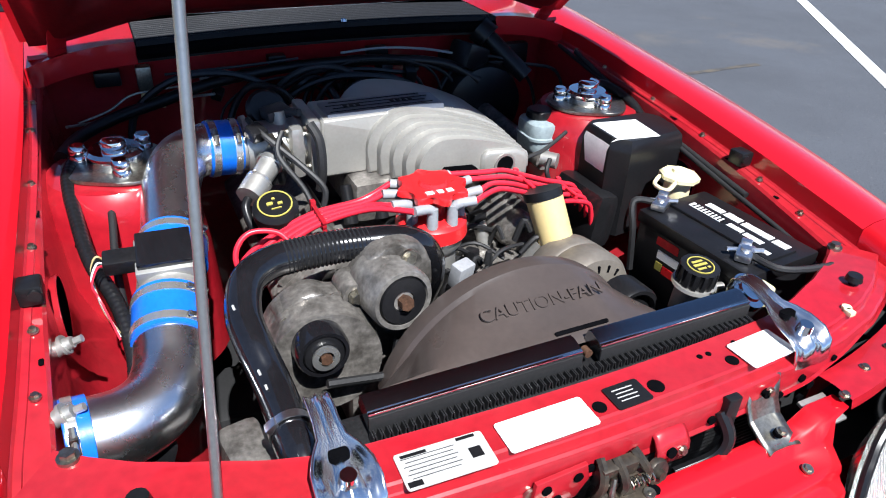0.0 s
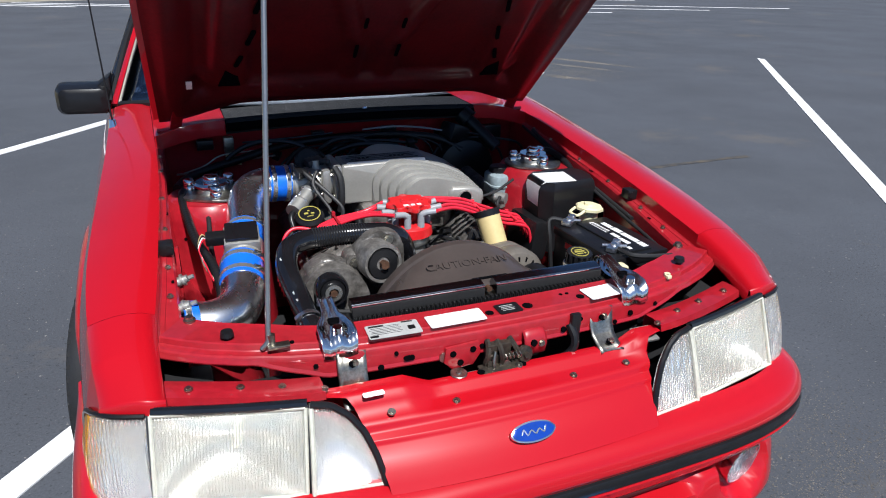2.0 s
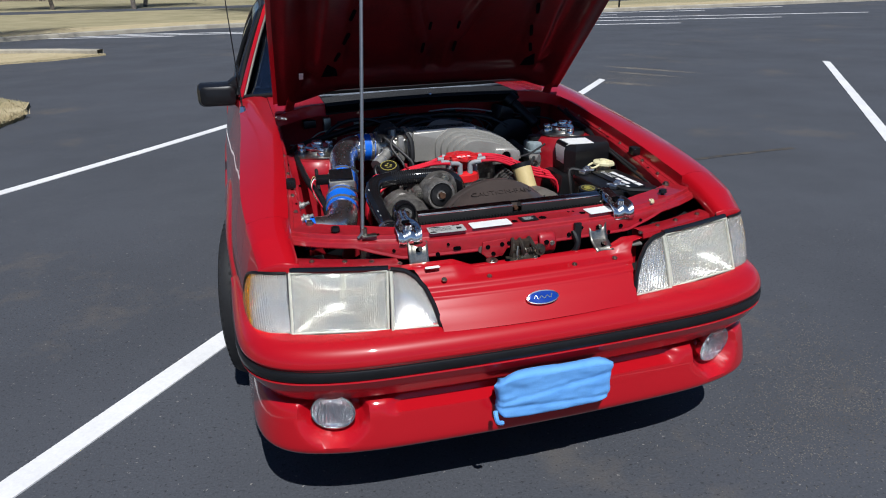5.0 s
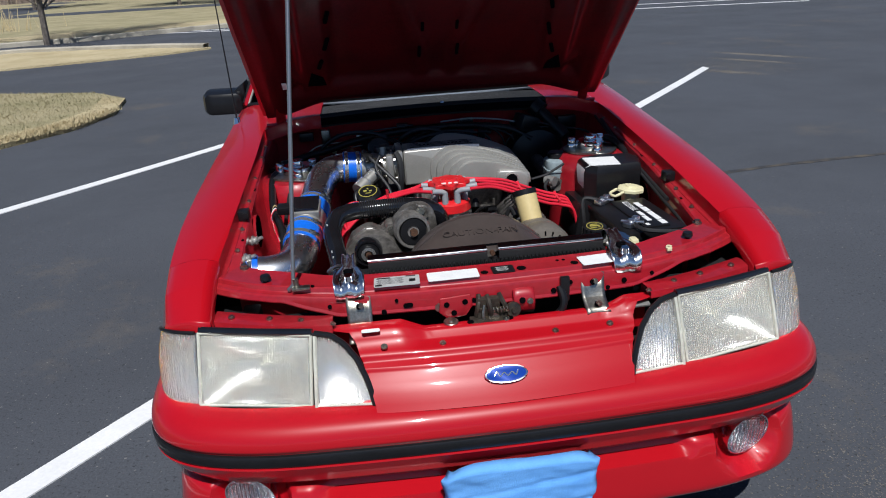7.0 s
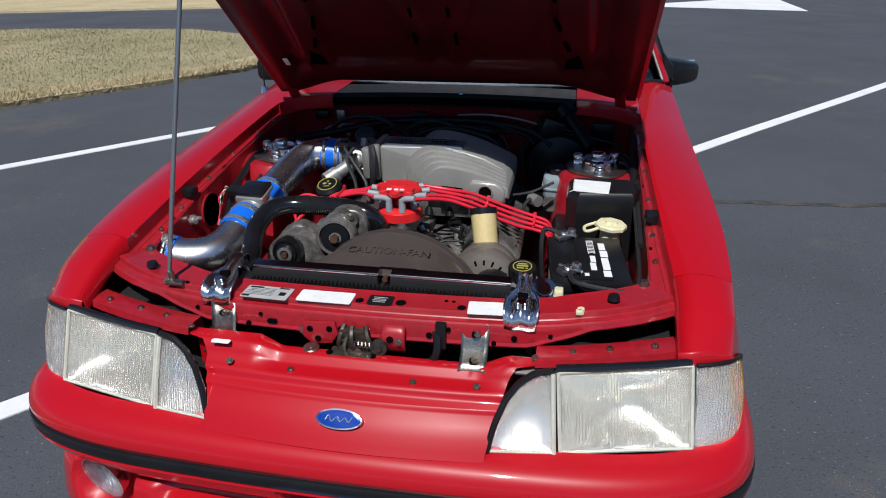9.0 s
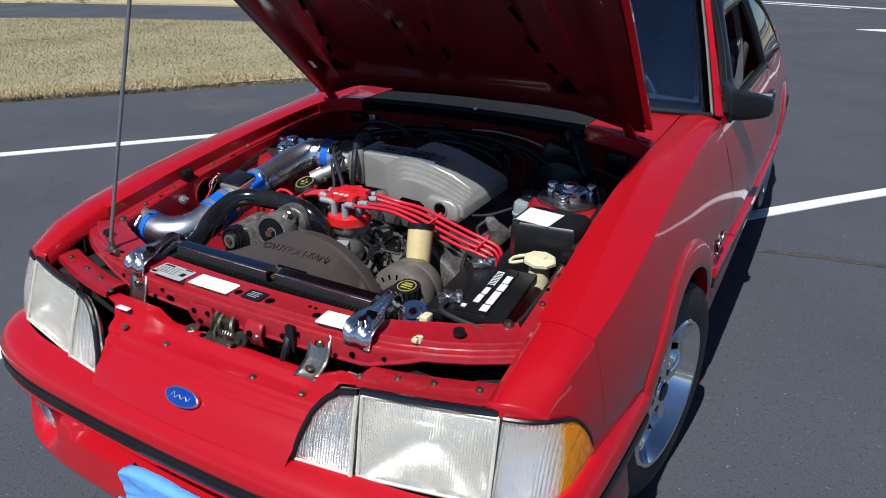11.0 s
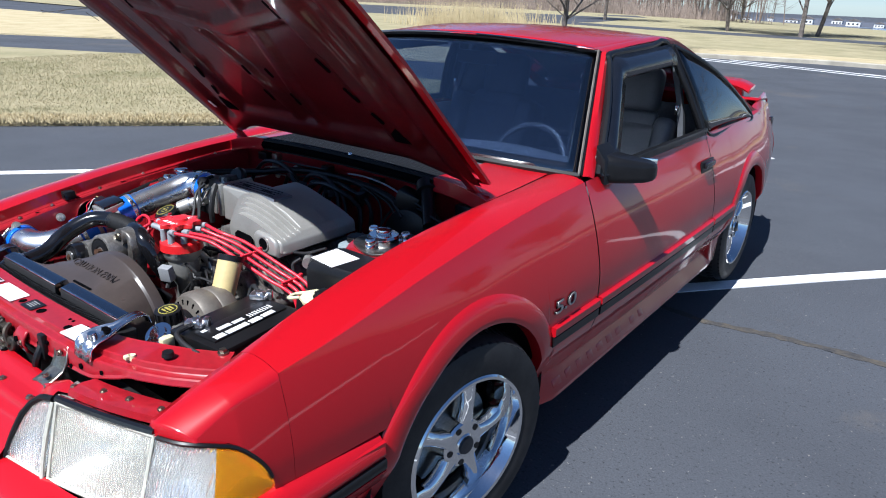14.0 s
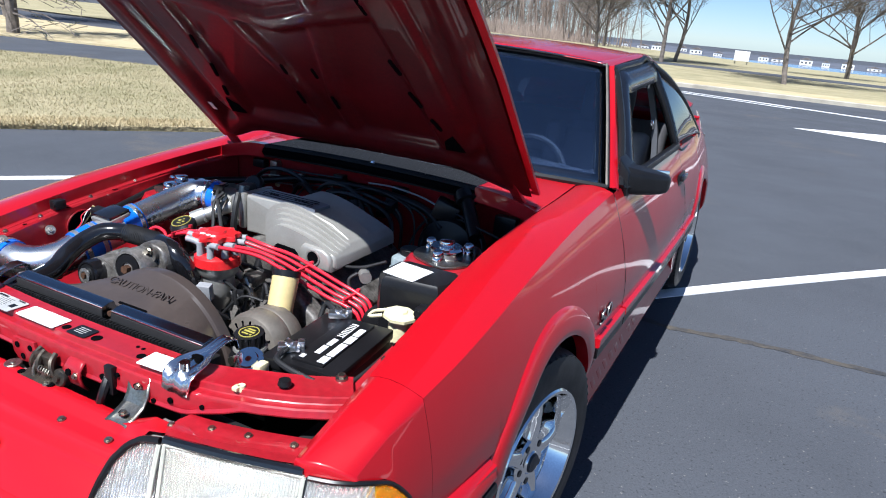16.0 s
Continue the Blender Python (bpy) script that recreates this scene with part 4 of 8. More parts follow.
# ---- nose panel ----
def build_nose():
    prof_mid = [(-0.800, 0.590), (-0.802, 0.664), (-0.806, 0.670), (-0.826, 0.672), (-0.832, 0.668), (-0.842, 0.656), (-0.848, 0.653), (-0.872, 0.651), (-0.879, 0.6490), (-0.884, 0.6435), (-0.886, 0.6375), (-0.892, 0.6335), (-0.9030, 0.6285), (-0.9060, 0.6268), (-0.9085, 0.6225), (-0.912, 0.6185), (-0.930, 0.604), (-0.948, 0.586), (-0.962, 0.568), (-0.972, 0.556)]
    prof_end = [(-0.795, 0.600), (-0.797, 0.684), (-0.800, 0.690), (-0.828, 0.690), (-0.836, 0.686), (-0.848, 0.672), (-0.856, 0.664), (-0.872, 0.655), (-0.879, 0.6500), (-0.884, 0.6445), (-0.886, 0.6385), (-0.891, 0.6345), (-0.8990, 0.6300), (-0.9015, 0.6283), (-0.9035, 0.6240), (-0.906, 0.6195), (-0.915, 0.608), (-0.928, 0.590), (-0.942, 0.570), (-0.952, 0.556)]
    reach = lin((0.55, 0.279), (0.568, 0.281), (0.615, 0.291), (0.655, 0.308), (0.685, 0.332), (0.704, 0.36))
    bm = BM()
    rows = []
    n = len(prof_mid)
    for u in np.linspace(-1, 1, 83):
        row = []
        for k in range(n):
            x = u * (reach(prof_mid[k][1] * 0.5 + prof_end[k][1] * 0.5) if k > 3 else 0.36)
            a = abs(x)
            t = min(1, max(0, (a - 0.16) / 0.05)) if x < 0 else min(1, max(0, (a - 0.255) / 0.05))
            t *= 1.0 if k <= 5 else (0.8, 0.4, 0.1)[k - 6] if k < 9 else 0.0
            bow = 0.036 * (a / 0.4) ** 2
            row.append((x, prof_mid[k][0] * (1 - t) + prof_end[k][0] * t + bow * (k / n), prof_mid[k][1] * (1 - t) + prof_end[k][1] * t))
        rows.append(row)
    grid(bm, rows)
    return part("nose_panel", bm, RED, car, "red grille-less nose panel", 50)


build_nose()
for s in (-1, 1):
    bm = BM()
    rows = []
    for x in np.linspace(0.36, 0.625, 14):
        y0 = -0.795 + 0.06 * ((x - 0.36) / 0.27) ** 1.5
        zt = 0.700 + 0.012 * (x - 0.36) / 0.27
        rows.append([(s * x, y0 + 0.03, zt - 0.05), (s * x, y0 + 0.028, zt), (s * x, y0, zt + 0.004), (s * x, y0 - 0.028, zt + 0.002), (s * x, y0 - 0.032, zt - 0.012)])
    grid(bm, rows)
    part("lamp_mounting_panel", bm, RED_IN, car, "", 40)

# badge on the nose
m = Matrix.Translation((0, -0.936, 0.6035)) @ pose(0, 0, 0, 48, 0, 0)
bm = BM()
n = 40
prism(bm, [(0.047 * math.cos(2 * math.pi * k / n), 0.0195 * math.sin(2 * math.pi * k / n)) for k in range(n)], m, 0.006, 0.002)
bg = part("oval_badge", bm, CHROME_SOFT, car, "blue oval badge with a chrome rim")
bm = BM()
prism(bm, [(0.043 * math.cos(2 * math.pi * k / n), 0.0165 * math.sin(2 * math.pi * k / n)) for k in range(n)], m @ Matrix.Translation((0, 0, 0.0052)), 0.0022, 0.0008)
part("badge_face", bm, BADGE_BLUE, bg)
bm = BM()
tube(bm, [m @ Vector(p) for p in ((-0.026, -0.003, 0.008), (-0.02, 0.006, 0.008), (-0.014, -0.005, 0.008), (-0.005, 0.003, 0.008), (0.003, -0.004, 0.008), (0.012, 0.003, 0.008), (0.02, -0.004, 0.008), (0.026, 0.006, 0.008))], 0.0014, 6, 6)
part("badge_script", bm, CLAMP, bg)


# ---- headlamps ----
def lamp_patch(pts, nu=18, nv=10, bulge=0.006, back=0.0, flutes=0):
    """A softly domed quad between four corners (tl, tr, br, bl)."""
    tl, tr, br, bl = [Vector(p) for p in pts]
    nrm = (tr - tl).cross(bl - tl).normalized()
    if nrm.y > 0:
        nrm = -nrm
    rows = []
    for j in range(nv + 1):
        v = j / nv
        row = []
        for i in range(nu + 1):
            u = i / nu
            p = (tl * (1 - u) + tr * u) * (1 - v) + (bl * (1 - u) + br * u) * v
            ridge = 0.0005 * math.cos(2 * math.pi * flutes * u) * (1 if 0.03 < v < 0.97 else 0) if flutes else 0
            row.append(p + nrm * (bulge * 16 * u * (1 - u) * v * (1 - v) - back + ridge))
        rows.append(row)
    return rows


def ring_frame(pts, w, push):
    """A thin frame round a quad."""
    bm = BM()
    q = [Vector(p) for p in pts]
    nrm = (q[1] - q[0]).cross(q[3] - q[0]).normalized()
    if nrm.y > 0:
        nrm = -nrm
    for i in range(4):
        a, b = q[i], q[(i + 1) % 4]
        tube(bm, [a + nrm * push, b + nrm * push], w, 6, 1)
    return bm


for s in (-1, 1):
    I = lambda x, y, z: (s * x, y, z)
    lamp = thing("headlamp_unit", "", "")
    lamp.parent = car
    for key in ("label", "category"):
        if key in lamp:
            del lamp[key]
    main = [I(0.404, -0.866, 0.709), I(0.648, -0.808, 0.712), I(0.658, -0.862, 0.566), I(0.417, -0.911, 0.563)]
    # housing and reflector behind the main glass
    bm = BM()
    tl_, tr_, br_, bl_ = [Vector(p) for p in main]
    deep = (tr_ - tl_).cross(bl_ - tl_).normalized()
    deep = deep if deep.y > 0 else -deep
    bowl = lambda u, v: (tl_.lerp(tr_, u)).lerp(bl_.lerp(br_, u), v) + deep * (0.008 + 0.070 * (1 - (2 * u - 1) ** 2) ** 0.8 * (1 - 0.92 * (2 * v - 1) ** 2))
    front = lambda u, v: (tl_.lerp(tr_, u)).lerp(bl_.lerp(br_, u), v) + deep * 0.004
    grid(bm, [[bowl(i / 28, 0.02 + 0.96 * j / 14) for i in range(29)] for j in range(15)])
    part("reflector", bm, REFLECT, lamp)
    for v in (0.02, 0.98):
        bm = BM()
        grid(bm, [[front(i / 28, v).lerp(bowl(i / 28, v), k / 4) for i in range(29)] for k in range(5)])
        part("reflector_wall", bm, REFLECT_SATIN, lamp)
    bm = BM()
    mid_ = bowl(0.5, 0.5)
    cyl(bm, mid_, mid_ - deep * 0.024, 0.006, 0.005, 14)
    part("bulb", bm, LENS_RIM, lamp, "small headlamp bulb")
    bm = BM()
    grid(bm, lamp_patch(main, 276, 10, 0.006, 0.0, 46))
    o = part("lens", bm, LENS, lamp, "cloudy fluted headlamp lens", solid=0.003)
    o.visible_shadow = False
    part("lens_frame", ring_frame(main, 0.0036, 0.001), LENS_RIM, lamp, "pale aged clear plastic lens rim")
    # inner parking lamp: a quarter-round end
    bm = BM()
    top = lin((0.0, 0.709), (0.3, 0.704), (0.55, 0.685), (0.75, 0.655), (0.9, 0.615), (1.0, 0.568))
    rows, back = [], []
    for k in range(85):
        u = k / 84
        rg = 0.0003 * math.cos(2 * math.pi * 14 * u)
        x = 0.396 - 0.112 * u
        slant_ = 0.011 * (1 - u)
        zt, zb = top(u), 0.5635
        yt = lambda z: -0.868 - (0.709 - z) * 0.33 - 0.016 * u
        rows.append([Vector(I(x + slant_ * j / 8, yt(zt + (zb - zt) * j / 8) - 0.004 * math.sin(math.pi * j / 8) + rg, zt + (zb - zt) * j / 8)) for j in range(9)])
        back.append([p + Vector((0, 0.012 + 0.030 * math.sin(math.pi * min(1, 0.1 + 0.9 * u)) * math.sin(math.pi * j / 8), 0)) for j, p in enumerate(rows[-1])])
    grid(bm, rows)
    pl = part("parking_lens", bm, LENS_CLEAR, lamp, "clear ribbed parking lamp lens", solid=0.003)
    pl.visible_shadow = False
    bm = BM()
    grid(bm, back)
    part("parking_reflector", bm, REFLECT_SATIN, lamp)
    bm = BM()
    tube(bm, [r[0] + Vector((0, 0, 0.005)) for r in rows[::7]] + [rows[-1][-1]], 0.0065, 8, 4)
    part("parking_gasket", bm, BLACK, lamp, "black rubber lamp gasket")
    bm = BM()
    tube(bm, [p + Vector((s * 0.0035, -0.001, 0)) for p in rows[3]], 0.0045, 6, 1)
    tube(bm, [r[-1] + Vector((0, -0.001, 0.002)) for r in rows], 0.003, 6, 1)
    part("parking_rim", bm, LENS_RIM, lamp)
    # outer wrap-round marker: clear front, amber corner
    top_ = smooth_path([(0.656, -0.8075, 0.711), (0.695, -0.795, 0.711), (0.722, -0.777, 0.709), (0.741, -0.752, 0.702), (0.755, -0.710, 0.680), (0.767, -0.668, 0.630), (0.772, -0.650, 0.588)], 12)
    foot_ = smooth_path([(0.662, -0.860, 0.567), (0.706, -0.843, 0.567), (0.736, -0.820, 0.567), (0.757, -0.786, 0.567), (0.769, -0.740, 0.567), (0.774, -0.690, 0.567), (0.774, -0.650, 0.567)], 12)
    for nm, i0, i1, mm in (("marker_lens", 0, 38, LENS_CLEAR), ("amber_lens", 38, 72, AMBER)):
        bm = BM()
        rows, back = [], []
        for k in range(i0, i1 + 1):
            a_, b_ = top_[k], foot_[k]
            d_ = (foot_[min(k + 1, 72)] - foot_[max(k - 1, 0)]).normalized()
            out_ = Vector((d_.y, -d_.x, 0))
            ridge = 0.0003 * math.cos(2 * math.pi * k / 3.0) if mm is LENS_CLEAR else 0.0
            row = []
            for j in range(9):
                p = a_.lerp(b_, j / 8) + out_ * (0.006 * math.sin(math.pi * j / 8) + ridge)
                row.append(Vector(I(*p)))
            rows.append(row)
            back.append([Vector(I(*(a_.lerp(b_, j / 8) - out_ * (0.008 + 0.022 * math.sin(math.pi * j / 8) * math.sin(math.pi * (k - i0 + 1) / (i1 - i0 + 2))) + Vector((0, 0.003, 0))))) for j in range(9)])
        grid(bm, rows)
        o = part(nm, bm, mm, lamp, "amber corner marker lens" if mm is AMBER else "", solid=0.003)
        o.visible_shadow = False
        bm = BM()
        grid(bm, back)
        part("marker_reflector", bm, REFLECT_SATIN, lamp)
    bm = BM()
    tube(bm, [Vector(I(*p)) + Vector((0, 0, 0.002)) for p in top_[::4]], 0.0045, 6, 1)
    part("marker_gasket", bm, BLACK, lamp)
    for x, y1, y2 in ((0.653, -0.808, -0.862), (0.4, -0.868, -0.914)):
        bm = BM()
        tube(bm, [I(x, y1 + 0.004, 0.712), I(x + 0.008, y2 + 0.004, 0.564)], 0.0022, 6, 1)
        part("lamp_divider", bm, TRIM, lamp)
    bm = BM()
    tube(bm, [I(0.40, -0.862, 0.714), I(0.52, -0.838, 0.716), I(0.645, -0.804, 0.717)], 0.0085, 8, 4)
    part("lamp_top_trim", bm, BLACK_GLOSS, lamp)
    # painted trough behind the lamps
    bm = BM()
    grid(bm, [[I(x, y, z) for x in (0.29, 0.4, 0.60, 0.68)] for y, z in ((-0.74, 0.70), (-0.76, 0.56), (-0.82, 0.558))])
    part("lamp_tray", bm, BLACK_MATT, lamp)


# ---- glasshouse ----
def ws_point(u, v):
    """Windscreen surface: u across from -1 to 1, v up."""
    w = 0.712 + (0.548 - 0.712) * v
    yc = 0.560 + (1.015 - 0.560) * v
    y = yc + (0.135 - 0.06 * v) * u * u
    z = 0.952 + (1.322 - 0.952) * v - (0.022 + 0.006 * v) * u * u + 0.012 * math.sin(math.pi * v)
    return Vector((w * u, y, z))


bm = BM()
grid(bm, [[ws_point(-1 + 2 * i / 24, j / 12) for i in range(25)] for j in range(13)])
wsh = part("windscreen", bm, GLASS, car, "tinted laminated windscreen, sky reflection mixed into the blue tint", solid=0.005)
wsh.visible_shadow = False
bm = BM()
edge = [ws_point(-1, j / 12) for j in range(13)] + [ws_point(-1 + 2 * i / 24, 1) for i in range(1, 25)] + [ws_point(1, 1 - j / 12) for j in range(1, 13)]
tube(bm, [p + Vector((0, -0.004, 0.002)) for p in edge], 0.0065, 6, 1)
part("windscreen_seal", bm, BLACK, car, "black windscreen rubber")
bm = BM()
tube(bm, [ws_point(-0.97 + 1.94 * i / 24, 1.0) + Vector((0, -0.012, 0.010)) for i in range(25)], 0.004, 6, 1)
part("windscreen_trim", bm, CHROME, car, "bright windscreen top trim")
for s in (-1, 1):
    bm = BM()
    tube(bm, [ws_point(s * 0.992, j / 12) + Vector((s * 0.004, -0.012, 0.008)) for j in range(13)], 0.0045, 6, 1)
    part("windscreen_side_trim", bm, ALT, car, "dull grey windscreen side trim")
bm = BM()
tube(bm, [ws_point(-1 + 2 * i / 24, 0) + Vector((0, -0.01, 0.002)) for i in range(25)], 0.012, 6, 1)
part("windscreen_base_seal", bm, BLACK, car)


def roof_point(u, v):
    y0 = ws_point(u, 1).y + 0.008
    y1 = 1.86 - 0.04 * u * u
    y = y0 + (y1 - y0) * v
    w = 0.552 + 0.006 * math.sin(math.pi * v)
    z = 1.330 + 0.022 * math.sin(math.pi * min(1, v * 0.9 + 0.05)) + 0.012 * v - (0.034 - 0.014 * v) * u * u - 0.008 * max(0, abs(u) - 0.85) / 0.15
    return Vector((w * u, y, z))


bm = BM()
grid(bm, [[roof_point(-1 + 2 * i / 24, j / 14) for i in range(25)] for j in range(15)])
part("roof", bm, RED, car, "red steel roof", 40, solid=0.02)


def rail(s, t):
    """Line of the roof edge and down the rear pillar, t from 0 to 1."""
    pts = smooth_path([(s * 0.556, 1.09, 1.292), (s * 0.562, 1.45, 1.316), (s * 0.558, 1.78, 1.318), (s * 0.578, 2.1, 1.238), (s * 0.630, 2.45, 1.096), (s * 0.69, 2.80, 0.945), (s * 0.70, 2.95, 0.905)], 8)
    i = min(int(t * (len(pts) - 1)), len(pts) - 2)
    return pts[i].lerp(pts[i + 1], t * (len(pts) - 1) - i)


for s in (-1, 1):
    # windscreen pillar
    bm = BM()
    rows = []
    for k in range(13):
        v = k / 12
        p = ws_point(s, v)
        q = Vector((s * (0.742 + (0.575 - 0.742) * v), 0.735 + (1.110 - 0.735) * v, 0.918 + (1.290 - 0.918) * v))
        mid = (p + q) / 2 + Vector((s * 0.010, -0.008, 0.008))
        rows.append([p + Vector((-s * 0.004, 0.004, -0.012)), p + Vector((s * 0.008, -0.002, 0.002)), mid, q, q + Vector((-s * 0.03, 0.02, -0.004))])
    grid(bm, rows)
    part("windscreen_pillar", bm, RED, car, "", 50)
    # cowl corner between fender and glass
    bm = BM()
    rows = []
    for k in range(11):
        v = max(0, k - 1) / 9
        row = []
        for i in range(11):
            u = i / 10
            x = 0.408 + (0.62 - 0.408) * u
            y = 0.300 + (0.556 + 0.135 * (x / 0.712) ** 2 - 0.300) * v
            x = 0.408 + (xin(y) - 0.0015 - 0.408) * u
            z0 = 0.944 * (1 - u * u) + (zin(y) - 0.003) * u * u
            z1 = 0.950 - 0.022 * (x / 0.712) ** 2
            z = z0 * (1 - v) + (z1 * (1 - u**3) + zin(y) * u**3) * v
            row.append((s * x, y, z - (0.045 if k == 0 else 0)))
        rows.append(row)
    grid(bm, rows)
    part("cowl_panel", bm, RED, car, "", 40)
    # roof rail and rear pillar
    bm = BM()
    rows = []
    for k in range(29):
        p = rail(s, k / 28)
        hold = k / 28
        inn = Vector((-s * 0.05, 0.0, 0.012)) if hold < 0.45 else Vector((-s * 0.05, 0.03, 0.02))
        rows.append([p + inn, p + Vector((-s * 0.012, 0, 0.012)), p + Vector((s * 0.004, 0, 0.002)), p + Vector((s * 0.002, 0, -0.016))])
    grid(bm, rows)
    part("roof_rail", bm, RED, car, "", 60)
    # black frame of the door glass, and the frameless quarter glass
    A, B, C, D = Vector((s * 0.738, 0.765, 0.925)), Vector((s * 0.578, 1.105, 1.284)), Vector((s * 0.564, 1.715, 1.304)), Vector((s * 0.744, 1.830, 0.925))
    bm = BM()
    tube(bm, [A, A.lerp(B, 0.5) + Vector((s * 0.012, 0, 0)), A.lerp(B, 0.9) + Vector((s * 0.004, 0, 0)), B, B.lerp(C, 0.33) + Vector((0, 0, 0.004)), B.lerp(C, 0.67) + Vector((0, 0, 0.004)), C, C.lerp(D, 0.5) + Vector((s * 0.012, 0, 0)), D], 0.014, 8, 6)
    part("window_frame", bm, BLACK, car, "black door window frame")
    bm = BM()
    box(bm, (s * 0.742, 1.32, 0.934), (0.026, 1.08, 0.030), None, 0.006)
    part("belt_moulding", bm, BLACK, car, "black belt moulding")
    bm = BM()
    rows = []
    for k in range(16):
        t = k / 15
        p = (A.lerp(B, t / 0.45) if t < 0.45 else B.lerp(C, (t - 0.45) / 0.55))
        into = (Vector((0, 0.105, -0.01)) * (1 - t / 0.45) + Vector((s * 0.02, 0.065, -0.07)) * (t / 0.45)) if t < 0.45 else Vector((s * 0.030, 0, -0.080))
        rows.append([p + Vector((s * 0.012, 0, 0)), p + into * 0.5 + Vector((s * 0.034, 0, 0)), p + into + Vector((s * 0.030, 0, 0))])
    grid(bm, rows)
    part("rain_visor", bm, VISOR, car, "dark plastic window visor", solid=0.003)
    E1, E2, E3 = Vector((s * 0.576, 1.765, 1.298)), Vector((s * 0.746, 1.905, 0.914)), Vector((s * 0.724, 2.735, 0.896))
    bm = BM()
    rows = []
    for k in range(13):
        t = k / 12
        low_, high = E2.lerp(E3, t), E1.lerp(E3, t) + Vector((0, 0, 0.055 * math.sin(math.pi * t)))
        rows.append([high.lerp(low_, j / 6) + Vector((s * 0.010 * math.sin(math.pi * j / 6), 0, 0)) for j in range(7)])
    grid(bm, rows)
    qg = part("quarter_window", bm, GLASS_DARK, car, "dark tinted quarter window", solid=0.004)
    bm = BM()
    tube(bm, [E1, E1.lerp(E3, 0.3) + Vector((0, 0, 0.044)), E1.lerp(E3, 0.65) + Vector((0, 0, 0.05)), E3, E3.lerp(E2, 0.5), E2, E2.lerp(E1, 0.5) + Vector((s * 0.008, 0, 0)), E1], 0.009, 6, 5)
    part("quarter_seal", bm, BLACK, qg)
    bm = BM()
    grid(bm, [[C + Vector((s * 0.004, 0.012, 0)), E1 + Vector((s * 0.002, 0.0, 0.006))], [C.lerp(D, 0.5) + Vector((s * 0.012, 0.01, 0)), E1.lerp(E2, 0.5) + Vector((s * 0.01, 0, 0))], [D, E2]])
    part("door_pillar", bm, BLACK, car, "black pillar between the side windows", solid=0.02)
    # quarter panel shoulder
    bm = BM()
    rows = []
    for k in range(15):
        y = 1.865 + (3.45 - 1.865) * k / 14
        top_ = E2.lerp(E3, (y - 1.885) / 0.85) if y < 2.735 else Vector((s * (0.69 - 0.16 * max(0, y - 2.95)), y, 0.905 + 0.05 * min(1, max(0, (y - 2.735) / 0.3))))
        rows.append([(s * (abs(top_.x) - 0.012), y, top_.z + 0.004), (s * (abs(top_.x) + 0.002), y, top_.z - 0.003), (s * (xcr(y) + 0.002), y, zcr(y))])
    grid(bm, rows)
    part("quarter_shoulder", bm, RED, car, "", 50)
    # mirror
    if s > 0:
        secs = [(0.700, 0.840, 0.943, 0.130, 0.100), (0.735, 0.850, 0.942, 0.132, 0.098), (0.780, 0.878, 0.936, 0.126, 0.088), (0.820, 0.908, 0.931, 0.104, 0.078), (0.848, 0.930, 0.928, 0.076, 0.070), (0.864, 0.942, 0.927, 0.048, 0.058), (0.870, 0.946, 0.927, 0.022, 0.036)]
        rows = []
        for x, y, z, w, h in secs:
            ring = rrect(w, h, min(w, h) * 0.30, 5)
            rows.append([Vector((x, y + py, z + pz)) for py, pz in ring + ring[:1]])
        glass_at = Matrix.Translation((0.800, 0.957, 0.934)) @ pose(0, 0, 0, 0, 0, 24)
    else:
        t = Matrix.Translation((-0.818, 0.835, 0.930)) @ pose(0, 0, 0, 0, 0, -6)
        rows = []
        for y, w, h in ((-0.072, 0.110, 0.060), (-0.064, 0.150, 0.082), (-0.03, 0.178, 0.098), (0.03, 0.184, 0.102), (0.05, 0.180, 0.098)):
            ring = rrect(w, h, min(w, h) * 0.28, 5)
            rows.append([t @ Vector((px - 0.012 * (y + 0.075) / 0.12, y, pz)) for px, pz in ring + ring[:1]])
        rows.reverse()
        glass_at = t @ Matrix.Translation((0, 0.050, 0))
    bm = BM()
    vs = grid(bm, rows)
    bm.faces.new(vs[-1][:-1])
    bm.faces.new(vs[0][:-1])
    mr = part("wing_mirror", bm, BLACK, car, "black plastic wing mirror")
    bm = BM()
    box(bm, glass_at @ Vector(), (0.125, 0.006, 0.066), glass_at.to_3x3().to_4x4(), 0.002)
    part("mirror_glass", bm, CHROME, mr)
    bm = BM()
    prism(bm, [(0.715, 0.895), (0.76, 0.892), (0.755, 0.975), (0.715, 1.02)] if s > 0 else [(-0.735, 0.905), (-0.735, 1.01), (-0.80, 0.965), (-0.80, 0.892)], pose(0, 0.89 if s < 0 else 0.91, 0, 90, 0, 0), 0.10 if s < 0 else 0.13, 0.008)
    part("mirror_base", bm, BLACK, mr)

# hatch, tail and spoiler
bm = BM()
grid(bm, [[(u * w, y, z - 0.03 * u * u) for u in np.linspace(-1, 1, 11)] for y, z, w in ((1.87, 1.338, 0.54), (2.1, 1.270, 0.55), (2.45, 1.135, 0.60), (2.80, 1.01, 0.65), (3.0, 0.965, 0.66))])
part("hatch_glass", bm, GLASS_DARK, car, "dark tinted hatch glass", solid=0.005)
bm = BM()
grid(bm, [[(u * w, y, z) for u in np.linspace(-1, 1, 11)] for y, z, w in ((2.99, 0.962, 0.68), (3.15, 0.955, 0.665), (3.40, 0.93, 0.64), (3.46, 0.86, 0.64), (3.48, 0.70, 0.70), (3.56, 0.62, 0.70), (3.56, 0.40, 0.70), (3.46, 0.28, 0.68))])
part("tail_panel", bm, RED, car, "", 35, solid=0.01)
bm = BM()
rows = []
